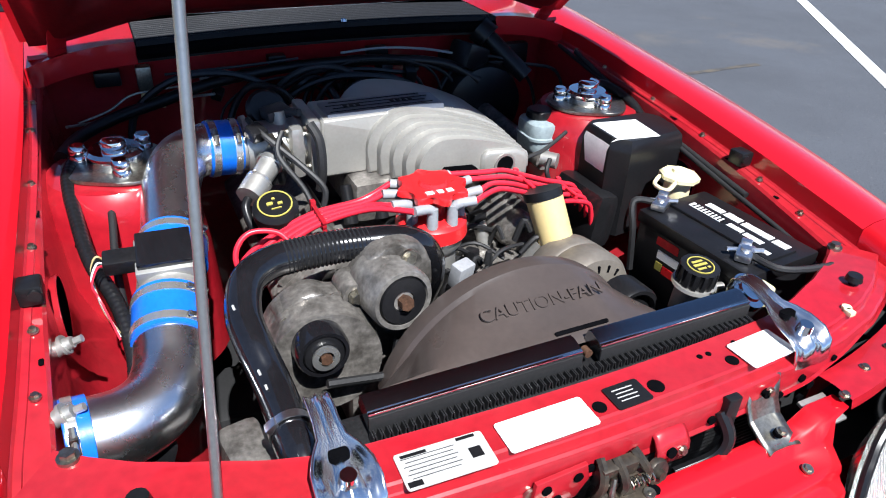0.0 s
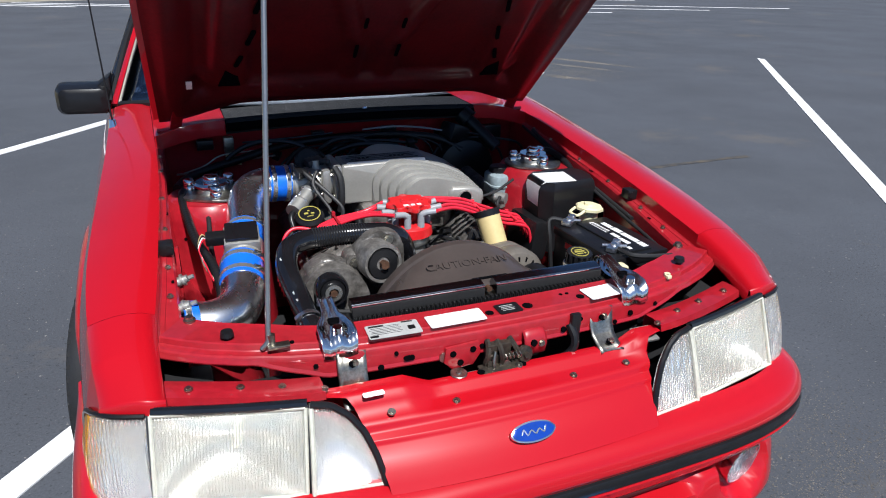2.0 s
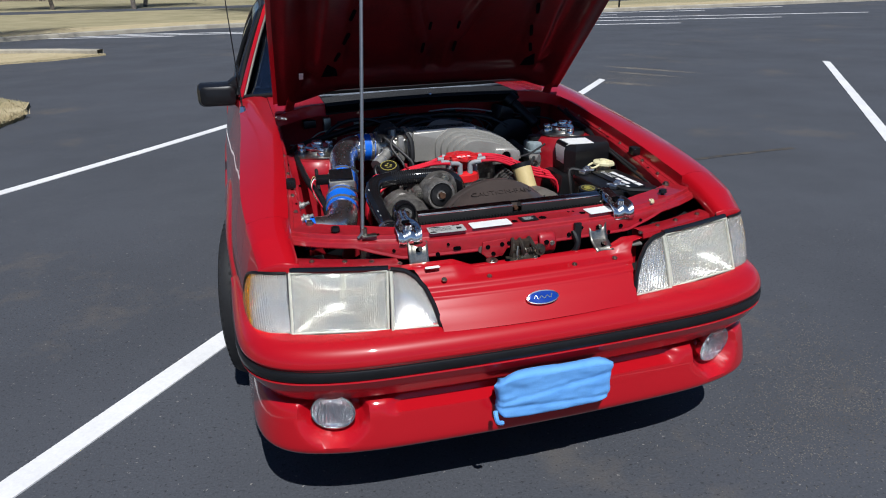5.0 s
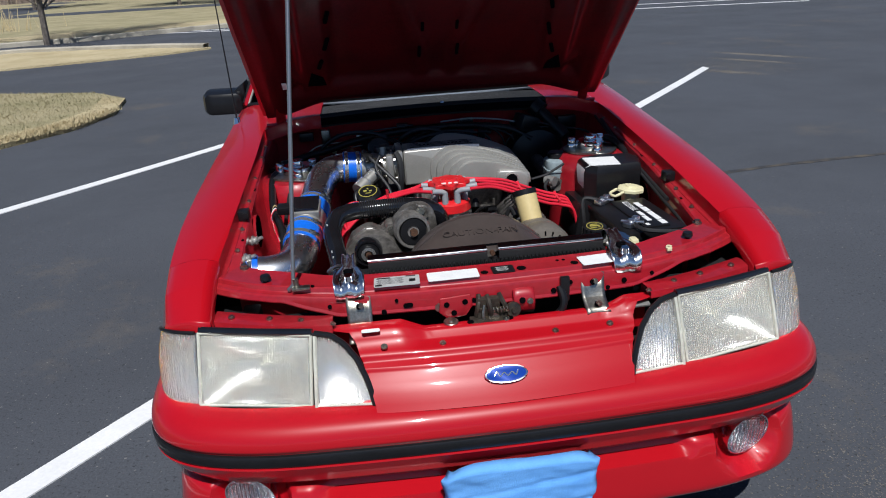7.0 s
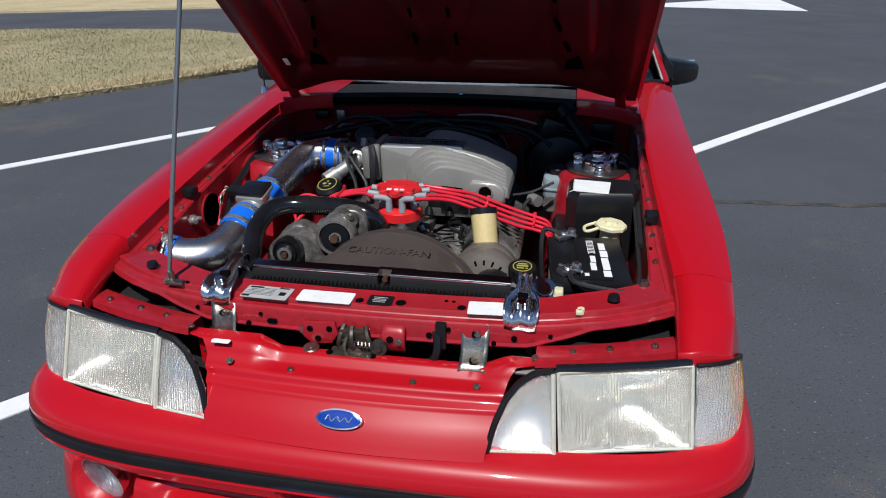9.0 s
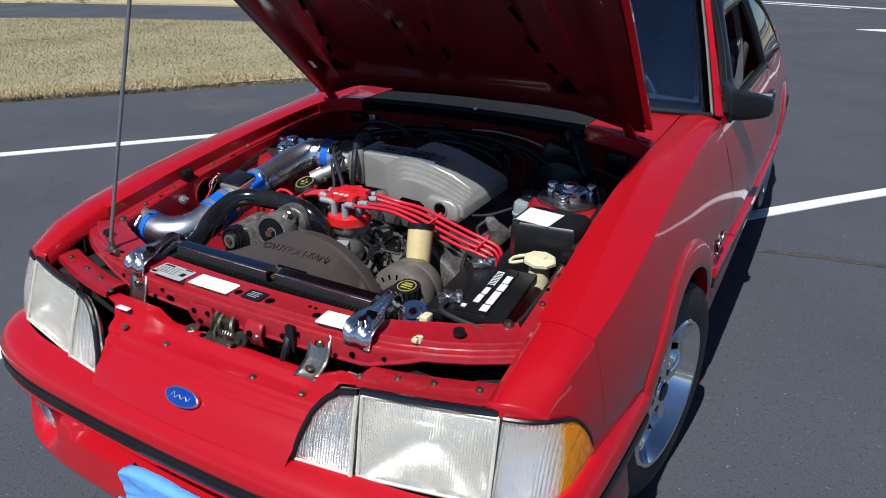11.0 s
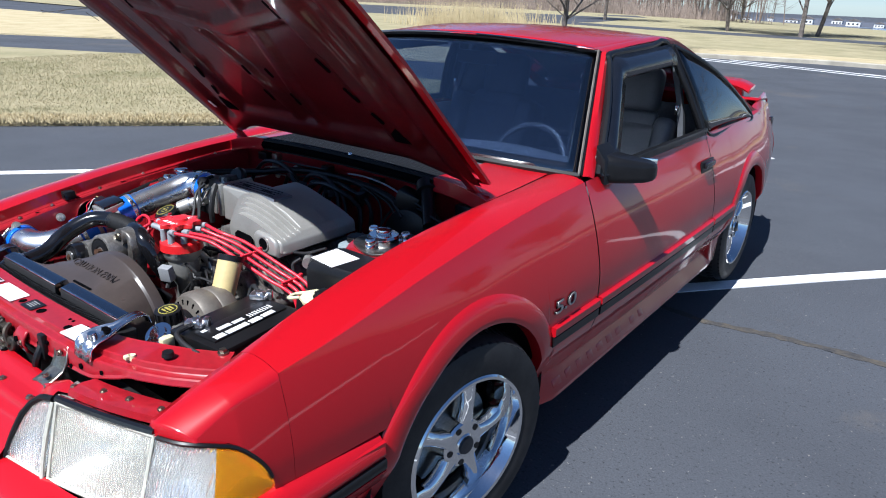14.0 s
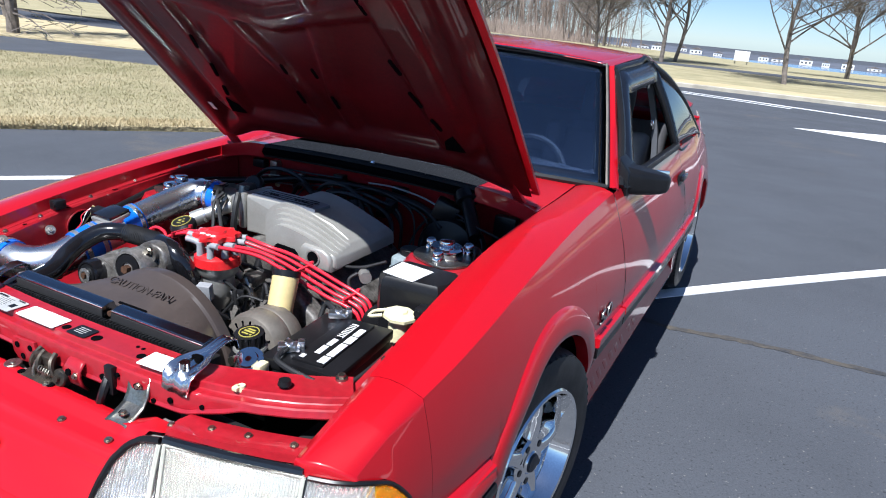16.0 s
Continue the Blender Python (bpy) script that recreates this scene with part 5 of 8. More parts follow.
for x in np.linspace(-0.60, 0.60, 29):
    e = 0.03 * max(0, (abs(x) - 0.50) / 0.10) ** 1.6
    y0 = 3.13 - 0.06 * (abs(x) / 0.61) ** 2
    rows.append([(x, y0, 1.020 - e), (x, y0 + 0.05, 1.038 - e), (x, y0 + 0.13, 1.052 - e), (x, y0 + 0.145, 1.044 - e), (x, y0 + 0.12, 1.030 - e), (x, y0 + 0.02, 1.008 - e), (x, y0, 1.020 - e)])
vs = grid(bm, rows)
bm.faces.new(vs[0][:-1])
bm.faces.new(vs[-1][:-1])
for x in (-0.52, 0.0, 0.52):
    box(bm, (x, 3.14, 0.982), (0.07, 0.06, 0.075), None, 0.01)
part("rear_spoiler", bm, RED, car, "red deck spoiler on the hatch", 40)
bm = BM()
box(bm, (0, 1.6, 0.235), (1.36, 3.4, 0.05))
part("floor_pan", bm, BLACK_MATT, car)

# antenna
bm = BM()
cyl(bm, (-0.724, 0.452, 0.905), (-0.724, 0.452, 0.932), 0.016, 0.010, 16)
an = part("antenna", bm, CHROME, car, "thin whip antenna")
bm = BM()
cyl(bm, (-0.724, 0.452, 0.925), (-0.750, 0.53, 1.72), 0.0028, 0.0016, 8)
part("mast", bm, BLACK, an)


# ---- wheels ----
def build_wheel():
    w = new("wheel")
    w.parent = car
    m = pose(0, 0, 0, 0, 90, 0)
    bm = BM()
    lathe(bm, [(0.218, -0.115), (0.245, -0.122), (0.290, -0.120), (0.312, -0.110), (0.3235, -0.085), (0.325, -0.04), (0.325, 0.04), (0.3235, 0.085), (0.312, 0.110), (0.290, 0.120), (0.245, 0.122), (0.218, 0.115), (0.214, 0.0)], m, 72, True)
    ty = part("tyre", bm, RUBBER, w, "black low-profile radial tyre", 30)
    bm = BM()
    for k in range(60):
        a = 2 * math.pi * k / 60
        for x0, sk in ((-0.075, 0.3), (0.075, -0.3)):
            box(bm, Vector((x0, 0.3205 * math.cos(a), 0.3205 * math.sin(a))), (0.075, 0.012, 0.006), Matrix.Rotation(a, 4, "X") @ Matrix.Rotation(radians(90), 4, "X") @ Matrix.Rotation(sk, 4, "Y"))
    tagged(part("tread_block", bm, BLACK_MATT, ty), "", "", "", "stuff")
    bm = BM()
    lathe(bm, [(0.217, 0.112), (0.222, 0.117), (0.217, 0.122), (0.208, 0.120), (0.203, 0.108), (0.182, 0.055), (0.174, 0.0), (0.172, -0.10), (0.217, -0.112), (0.210, 0.0)], m, 72, True)
    part("rim", bm, CHROME, w, "chrome wheel rim")
    for k in range(5):
        a = 2 * math.pi * k / 5 - 0.175
        bm = BM()
        rows = []
        for i in range(9):
            r = 0.035 + (0.190 - 0.035) * i / 8
            hw = lin((0.035, 0.034), (0.075, 0.024), (0.12, 0.0195), (0.155, 0.023), (0.178, 0.031), (0.19, 0.040))(r)
            x = lin((0.035, 0.092), (0.08, 0.092), (0.15, 0.086), (0.20, 0.070))(r)
            dip = -0.007 * min(1, max(0, (r - 0.05) / 0.05))
            rows.append([(x - 0.045, -hw * 0.9, r), (x - 0.007, -hw, r), (x - 0.001, -hw * 0.75, r), (x - dip, -hw * 0.25, r), (x - dip, hw * 0.25, r), (x - 0.001, hw * 0.75, r), (x - 0.007, hw, r), (x - 0.045, hw * 0.9, r)])
        rot = Matrix.Rotation(a, 4, "X")
        grid(bm, [[rot @ Vector(p) for p in row] for row in rows])
        part("spoke", bm, CHROME, w, "", 50)
    bm = BM()
    lathe(bm, [(0.0, 0.10), (0.030, 0.099), (0.034, 0.094), (0.068, 0.092), (0.074, 0.085), (0.074, 0.03), (0.0, 0.03)], m, 40)
    part("hub", bm, CHROME, w)
    bm = BM()
    lathe(bm, [(0.0, 0.106), (0.025, 0.105), (0.029, 0.098), (0.0, 0.097)], m, 24)
    part("centre_cap", bm, TRIM, w)
    for k in range(5):
        a = 2 * math.pi * (k + 0.5) / 5 - 0.175
        p = Vector((0.0, 0.057 * math.cos(a + math.pi / 2), 0.057 * math.sin(a + math.pi / 2)))
        bm = BM()
        cyl(bm, p + Vector((0.080, 0, 0)), p + Vector((0.0945, 0, 0)), 0.010, None, 12)
        part("lug_hole", bm, BLACK, w)
    bm = BM()
    lathe(bm, [(0.06, 0.005), (0.145, 0.005), (0.145, 0.03), (0.06, 0.03)], m, 40, True)
    part("brake_disc", bm, STEEL, w)
    bm = BM()
    lathe(bm, [(0.0, -0.09), (0.19, -0.09), (0.19, -0.085), (0.0, -0.085)], m, 32)
    part("brake_backing", bm, BLACK_MATT, w)
    return w


SMALL = Matrix.Scale(0.972, 4)
wheel = build_wheel()
wheel.matrix_basis = pose(0.698, 0, 0.316, 0, 0, -9) @ SMALL
copy_thing(wheel, pose(0.698, 2.553, 0.316, 40, 0, 0) @ SMALL)
copy_thing(wheel, pose(-0.722, 0, 0.316, 0, 0, 171) @ SMALL)
copy_thing(wheel, pose(-0.698, 2.553, 0.316, 15, 0, 180) @ SMALL)


# ---- hood ----
def build_hood():
    h = new("hood")
    h.parent = car
    # local x across, y from the hinge edge forward, z towards the outside
    M = Matrix.Translation((0, 0.315, 0.952)) @ Matrix(((1, 0, 0, 0), (0, -math.cos(radians(42.5)), math.sin(radians(42.5)), 0), (0, math.sin(radians(42.5)), math.cos(radians(42.5)), 0), (0, 0, 0, 1)))
    Lh = 1.16

    def half(v):
        return lin((0, 0.605), (0.5, 0.610), (0.9, 0.605), (1.16, 0.585))(v)

    def v0(x):
        """The hinge edge lies further forward between the cowl corners."""
        t = min(1, max(0, (abs(x) - 0.34) / 0.25))
        return 0.085 * (1 - t * t * (3 - 2 * t))

    def drop(v):
        return -0.055 * max(0, (v - 0.45) / 0.68) ** 2

    bm = BM()
    rows = []
    for w in np.linspace(0, 1, 24):
        row = []
        for u in np.linspace(-1, 1, 41):
            a = v0(0.6 * u)
            v = a + (Lh - a) * w
            row.append(M @ Vector((half(v) * u, v, 0.020 + 0.012 * (1 - u * u) + drop(v) - 0.010 * max(0, (abs(u) - 0.9) / 0.1))))
        rows.append(row)
    grid(bm, rows)
    part("hood_skin", bm, RED, h, "glossy red outer hood skin", 40)
    bm = BM()
    ring = [(u, v0(0.6 * u)) for u in np.linspace(-1, 1, 41)] + [(1, v) for v in np.linspace(0.05, Lh, 20)] + [(u, Lh) for u in np.linspace(0.9, -1, 20)] + [(-1, v) for v in np.linspace(Lh - 0.05, 0, 20)]
    grid(bm, [[M @ Vector((half(v) * u, v, 0.011 + drop(v))), M @ Vector((half(v) * u, v, 0.002 + drop(v))), M @ Vector((half(v) * u * 0.975, min(max(v, v0(0.6 * u) + 0.012), Lh - 0.012), -0.004 + drop(v)))] for u, v in ring])
    part("hood_hem", bm, RED, h, "", 60)

    def relief(x, v):
        """Pressed ribs of the inner panel; lower numbers stand towards the engine."""
        a = abs(x)
        z = 0.010
        per = min(half(v) - a, v - v0(x), Lh - v)
        ss = lambda e0, e1, q: max(0.0, min(1.0, (q - e0) / (e1 - e0)))
        frame_ = 1 - ss(0.085, 0.115, per)
        frame_ = max(frame_, (1 - ss(0.10, 0.14, v - 0.6 * v0(x))))
        side = (1 - ss(0.04, 0.062, abs(a - 0.40 + 0.05 * (v - 0.3))))
        mid = (1 - ss(0.018, 0.036, abs(a - 0.055 - 0.30 * max(0, v - 0.33)))) * ss(0.10, 0.16, v)
        cross = (1 - ss(0.022, 0.044, abs(v - 0.62 - 0.25 * a))) * (1 if a < 0.36 else 0)
        gus = (1 - ss(0.0, 0.03, abs((a - 0.34) - (v - 0.07) * 0.75) - 0.022)) * (1 - ss(0.20, 0.26, v)) * ss(0.33, 0.36, a)
        z -= 0.024 * max(frame_, 0.85 * side, 0.55 * mid, 0.7 * cross, 0.8 * gus)
        z -= 0.006 * (1 - ss(0.012, 0.03, abs(per - 0.05)))
        return z

    bm = BM()
    xs = np.linspace(-1, 1, 121)
    rows = []
    for w in np.linspace(0, 1, 110):
        row = []
        for u in xs:
            a = v0(0.6 * u) + 0.012
            v = a + (Lh - 0.012 - a) * w
            row.append(M @ Vector((half(v) * u * 0.975, v, relief(half(v) * u, v) + drop(v))))
        rows.append(row)
    grid(bm, rows)
    part("inner_panel", bm, RED_SHADED, h, "red pressed inner hood panel with ribs, shade put into its paint", 50)
    k = 0
    slots = [(0.540, 0.35, 0.020, 0.050, 8), (0.538, 0.60, 0.020, 0.05, 8), (0.545, 0.475, 0.022, 0.022, 0), (0.542, 0.72, 0.020, 0.05, 5), (0.543, 0.235, 0.018, 0.042, 10), (0.344, 0.40, 0.012, 0.062, 16), (0.330, 0.52, 0.012, 0.055, 14), (0.372, 0.30, 0.012, 0.05, 18), (0.06, 0.33, 0.010, 0.055, 0), (0.052, 0.45, 0.010, 0.04, 0), (0.32, 0.72, 0.012, 0.06, 10), (0.536, 0.86, 0.020, 0.05, 2)]
    for s in (-1, 1):
        for x, v, w, ln, a in slots:
            bm = BM()
            prism(bm, rrect(w, ln, w * 0.45, 4), M @ Matrix.Translation((s * x, v, -0.0175 if abs(x) > 0.5 else -0.0155)) @ pose(0, 0, 0, 0, 0, s * a), 0.003)
            part("slot", bm, DARK, h)
        bm = BM()
        prism(bm, [(s * 0.365, 0.185), (s * 0.425, 0.185), (s * 0.405, 0.255), (s * 0.372, 0.225)], M @ Matrix.Translation((0, 0, -0.0135)), 0.004)
        part("gusset_opening", bm, DARK, h)
        # hinge arms
        bm = BM()
        pts = [(s * 0.548, 0.40, 0.86), (s * 0.552, 0.345, 0.90), (s * 0.545, 0.30, 0.945), (s * 0.53, 0.225, 1.02)]
        for a, b in zip(pts, pts[1:]):
            c = (Vector(a) + Vector(b)) / 2
            d = Vector(b) - Vector(a)
            box(bm, c, (0.034, 0.012, d.length + 0.01), frame_to(d), 0.003)
        part("hinge", bm, RED_IN, h, "red painted hood hinge arm")
    bm = BM()
    box(bm, M @ Vector((-0.50, 0.20, -0.016)), (0.016, 0.036, 0.002), M.to_3x3().to_4x4(), 0.0006)
    part("inner_label", bm, WHITE, h)
    # prop rod
    bm = BM()
    foot, way = Vector((-0.442, -0.735, 0.772)), Vector((0.10, 0.24, 1.0))
    tube(bm, [foot + Vector((-0.012, 0.0, -0.014)), foot] + [foot + way * k for k in (0.02, 0.2, 0.4, 0.6, 0.78)] + [foot + way * 0.845 + Vector((0.004, 0, 0)), foot + way * 0.872 + Vector((0.02, 0.004, 0))], 0.0049, 10, 4)
    part("prop_rod", bm, ROD, h, "thin bare steel prop rod")
    return h


build_hood()


# ---- towel over the number plate ----
def build_towel():
    t = thing("towel", "folded light blue microfibre towel hung over the number plate", "towel", (0.015, -1.0, 0.36))
    bm = BM()
    rows = []
    rnd = random.Random(3)
    nx, nz = 44, 26
    for j in range(nz + 1):
        v = j / nz
        row = []
        for i in range(nx + 1):
            u = i / nx
            w = 0.172 + 0.004 * math.sin(7 * v)
            x = (u - 0.5) * 2 * w + 0.006 * math.sin(9 * v + 1) * (u - 0.5)
            z = 0.072 - 0.143 * v + 0.003 * math.sin(2.5 * u * math.pi) * (1 - v) - 0.010 * (2 * u - 1) ** 6 * (1 - 2 * v) + 0.004 * u
            su, sv = 2 * u - 1, 2 * v - 1
            x *= 1 - 0.10 * abs(sv) ** 5 * abs(su) ** 3
            z -= 0.014 * (-sv) * abs(su) ** 7 * abs(sv) ** 3
            cu, cz = abs(u - 0.5) * 2, abs(v - 0.5) * 2
            rnd_edge = max(0, cu - 0.90) / 0.10
            rnd_edge2 = max(0, cz - 0.86) / 0.14
            y = -0.024 + 0.022 * (rnd_edge**2 + rnd_edge2**2)
            f = noise.noise(Vector((x * 9, z * 26, 1.3))) * 0.006 + noise.noise(Vector((x * 30, z * 60, 4))) * 0.0022
            crease = -0.004 * math.exp(-((z - 0.01 - 0.12 * x) / 0.006) ** 2) - 0.004 * math.exp(-((z + 0.035 + 0.05 * x) / 0.005) ** 2)
            row.append((x, y - f - crease, z))
        rows.append(row)
    grid(bm, rows)
    part("cloth", bm, CLOTH, t, "", 80, solid=0.018)
    bm = BM()
    tube(bm, [(-0.176, -0.018, -0.030), (-0.177, -0.030, -0.044), (-0.172, -0.032, -0.058), (-0.158, -0.026, -0.066)], 0.0065, 8, 5)
    part("loose_corner", bm, CLOTH, t)
    return t


build_towel()
bm = BM()
box(bm, (0.015, -0.992, 0.350), (0.30, 0.014, 0.120), None, 0.004)
part("plate_bracket", bm, BLACK, car)


# ---- cabin ----
bm = BM()
rows = []
for x in np.linspace(-0.70, 0.70, 29):
    b = 0.10 * (x / 0.7) ** 2
    hump = 0.018 * math.exp(-((x - 0.33) / 0.2) ** 2)
    rows.append([(x, 0.57 + b, 0.925), (x, 0.72 + b * 0.8, 0.935 + hump), (x, 0.92, 0.925 + hump), (x, 0.99, 0.88 + hump), (x, 0.985, 0.62), (x, 0.90, 0.45)])
grid(bm, rows)
part("dashboard", bm, DASH, car, "grey vinyl dashboard", 40)
m = Matrix.Translation((0.27, 1.10, 0.828)) @ pose(0, 0, 0, 66, 0, 0)
bm = BM()
tube(bm, [m @ Vector((0.165 * math.cos(a), 0.165 * math.sin(a), 0)) for a in np.linspace(0, 2 * math.pi, 33)], 0.013, 8, 2)
sw = part("steering_wheel", bm, TRIM, car, "worn dark grey leather steering wheel")
bm = BM()
box(bm, m @ Vector((0, -0.01, -0.02)), (0.12, 0.09, 0.04), m.to_3x3().to_4x4(), 0.018)
for a in (0, 180, 255, 285):
    cyl(bm, m @ Vector((0.05 * math.cos(radians(a)), 0.05 * math.sin(radians(a)), -0.01)), m @ Vector((0.175 * math.cos(radians(a)), 0.175 * math.sin(radians(a)), 0)), 0.012, None, 8)
part("wheel_hub", bm, BLACK, sw)
for s in (-1, 1):
    st = new("seat")
    st.parent = car
    x0 = s * 0.37
    for nm, c, sz, rx, bv in (("cushion", (x0, 1.48, 0.44), (0.50, 0.52, 0.17), 6, 0.06), ("backrest", (x0, 1.82, 0.68), (0.46, 0.15, 0.56), -18, 0.07), ("head_restraint", (x0, 1.93, 1.075), (0.25, 0.11, 0.22), -12, 0.054),
                              ("bolster", (x0 + 0.205, 1.79, 0.73), (0.09, 0.20, 0.48), -18, 0.04), ("bolster", (x0 - 0.205, 1.79, 0.73), (0.09, 0.20, 0.48), -18, 0.04)):
        bm = BM()
        box(bm, c, sz, pose(0, 0, 0, rx, 0, 0), bv, 4)
        part(nm, bm, SEAT, st)
    for k in range(4):
        bm = BM()
        box(bm, (x0, 1.735 + 0.040 * k, 0.57 + 0.122 * k), (0.29, 0.05, 0.105), pose(0, 0, 0, -18, 0, 0), 0.02, 3)
        part("seat_pleat", bm, SEAT, st)
    bm = BM()
    grid(bm, [[(s * (0.70 + 0.012 * k), y, z) for y in (0.72, 1.86)] for k, z in enumerate((0.40, 0.66, 0.90))])
    part("door_card", bm, DASH, car, "", solid=0.03)
    bm = BM()
    tube(bm, [(s * 0.56, 1.86, 1.22), (s * 0.63, 1.84, 1.0), (s * 0.66, 1.82, 0.80)], 0.018, 4, 4)
    part("seat_belt", bm, DASH, car)
    bm = BM()
    box(bm, (s * 0.622, 1.805, 1.02), (0.014, 0.03, 0.045), None, 0.004)
    part("belt_guide", bm, CHROME, car)
bm = BM()
box(bm, (0, 2.30, 0.72), (1.22, 0.14, 0.52), pose(0, 0, 0, -16, 0, 0), 0.05, 3)
part("rear_seat_back", bm, SEAT, car, "dark grey rear seat back")
bm = BM()
grid(bm, [[roof_point(-0.97 + 1.94 * i / 12, 0.02 + 0.96 * j / 8) + Vector((0, 0, -0.034)) for i in range(13)] for j in range(9)])
part("headliner", bm, DASH, car, "dark grey cloth headliner")
for s in (-1, 1):
    bm = BM()
    grid(bm, [[(s * x, y, z) for y in (1.88, 2.2, 2.6, 2.95)] for x, z in ((0.675, 0.42), (0.690, 0.70), (0.715, 0.895))])
    part("quarter_trim", bm, DASH, car, "dark grey rear side trim")
bm = BM()
box(bm, (0, 2.45, 0.70), (1.2, 1.1, 0.06), None, 0.02)
part("load_floor", bm, DASH, car)
bm = BM()
box(bm, (0, 1.35, 0.33), (1.38, 1.4, 0.04))
part("carpet", bm, DASH, car)
bm = BM()
box(bm, (0.0, 1.10, 1.232), (0.20, 0.02, 0.055), None, 0.012)
part("inside_mirror", bm, BLACK, car)

# ---- engine bay structure ----
bay = car


def beam_y(x):
    return lin((0, -0.738), (0.15, -0.736), (0.30, -0.728), (0.40, -0.716), (0.47, -0.700), (0.53, -0.674), (0.575, -0.648), (0.612, -0.622))(abs(x))


def build_support():
    """Radiator support: a pressed red crossmember that bows to meet the fenders."""
    base = [Vector((x, beam_y(x), 0)) for x in (0, 0.1, 0.2, 0.3, 0.36, 0.40, 0.44, 0.47, 0.50, 0.53, 0.555, 0.575, 0.595, 0.612)]
    full = [Vector((-p.x, p.y, 0)) for p in reversed(base)] + base[1:]
    sm = smooth_path(full, 4)
    bm = BM()
    rows = []
    for i, p in enumerate(sm):
        d = (sm[min(i + 1, len(sm) - 1)] - sm[max(i - 1, 0)]).normalized()
        nrm = Vector((d.y, -d.x, 0))
        a = abs(p.x)
        k = max(0, min(1, (a - 0.34) / 0.12))
        zt = 0.757 + 0.008 * k
        low = 0.698 + 0.040 * k
        w = 0.040 + 0.012 * k
        prof = [(-w - 0.004, zt - 0.055), (-w, zt - 0.003), (-w + 0.004, zt + 0.002), (-w + 0.010, zt), (0.020, zt), (0.0235, zt - 0.002), (0.026, zt - 0.011), (0.028, zt - 0.013), (0.040, zt - 0.0145), (0.0435, zt - 0.017), (0.0455, zt - 0.022), (0.046, low + 0.006), (0.049, low), (0.048, low - 0.003), (0.005, low - 0.004)]
        rows.append([(p.x + nrm.x * o, p.y + nrm.y * o, z) for o, z in prof])
    grid(bm, rows)
    return part("radiator_support", bm, RED_IN, bay, "red pressed-steel radiator support", 22)


support = build_support()


def disc(c, r, m, parent, n=(0, 0, 1), h=0.0006, name="hole", seg=18):
    bm = BM()
    n = Vector(n).normalized()
    cyl(bm, Vector(c) - n * 0.002, Vector(c) + n * h, r, None, seg)
    return part(name, bm, m, parent)


def bolt(c, r, parent, n=(0, 0, 1), m=None, h=0.006):
    bm = BM()
    n = Vector(n).normalized()
    c = Vector(c)
    cyl(bm, c - n * 0.001, c + n * h * 0.35, r * 1.45, None, 16)
    cyl(bm, c + n * h * 0.3, c + n * h, r, None, 6)
    return part("bolt", bm, m or STEEL, parent)


for x, y, r in ((0.079, -0.742, 0.011), (-0.008, -0.745, 0.009), (-0.178, -0.744, 0.010), (0.205, -0.742, 0.009), (0.235, -0.715, 0.004), (0.17, -0.72, 0.004), (0.185, -0.72, 0.004), (-0.46, -0.685, 0.004), (-0.52, -0.655, 0.004), (0.47, -0.70, 0.004), (0.485, -0.68, 0.004), (0.455, -0.71, 0.004), (-0.40, -0.735, 0.004), (-0.385, -0.735, 0.004)):
    disc((x, y, 0.7575 if abs(x) < 0.4 else 0.763), r, DARK, support)
for x, z, w, h in ((-0.10, 0.700, 0.060, 0.020), (0.345, 0.690, 0.014, 0.014), (-0.245, 0.70, 0.012, 0.012), (0.315, 0.715, 0.012, 0.012), (0.33, 0.672, 0.012, 0.012), (-0.04, 0.71, 0.01, 0.01), (-0.19, 0.712, 0.022, 0.010), (0.145, 0.712, 0.012, 0.012), (0.185, 0.728, 0.009, 0.009), (-0.215, 0.726, 0.008, 0.008), (0.275, 0.702, 0.010, 0.010), (-0.365, 0.722, 0.009, 0.009), (0.385, 0.722, 0.009, 0.009)):
    bm = BM()
    prism(bm, rrect(w, h, h * 0.48, 5), Matrix.Translation((x, beam_y(x) - 0.046, z)) @ pose(0, 0, 0, 90, 0, 0), 0.004)
    part("slot", bm, DARK if w < 0.05 else STEEL, support)


def label_plate(x0, x1, y0, y1, z, rot, m, parent, name="sticker"):
    bm = BM()
    prism(bm, rrect(x1 - x0, y1 - y0, 0.004, 3), Matrix.Translation(((x0 + x1) / 2, (y0 + y1) / 2, z)) @ pose(0, 0, 0, 0, 0, rot), 0.0012)
    return part(name, bm, m, parent)


st = label_plate(-0.262, -0.158, -0.772, -0.722, 0.7585, -2, PAPER, support, "warning_sticker")
for k in range(6):
    bm = BM()
    box(bm, (-0.225 + 0.0, -0.731 - 0.0055 * k, 0.7600), (0.055 if k % 2 else 0.062, 0.0008, 0.0005), pose(0, 0, 0, 0, 0, -2))
    part("text_bar", bm, TRIM, st)
for x, y, w, h in ((-0.240, -0.727, 0.030, 0.004), (-0.178, -0.727, 0.022, 0.004), (-0.252, -0.764, 0.016, 0.007), (-0.175, -0.750, 0.014, 0.014)):
    bm = BM()
    box(bm, (x, y, 0.7600), (w, h, 0.0006), pose(0, 0, 0, 0, 0, -2))
    part("text_bar", bm, BLACK, st)
label_plate(-0.140, -0.022, -0.768, -0.722, 0.7585, 0, WHITE, support)
lb = label_plate(0.010, 0.062, -0.760, -0.722, 0.7585, 1, BLACK, support, "emission_label")
for k in range(4):
    bm = BM()
    box(bm, (0.034, -0.731 - 0.006 * k, 0.7600), (0.030 - 0.004 * (k % 2), 0.0014, 0.0006))
    part("text_bar", bm, PAPER, lb)
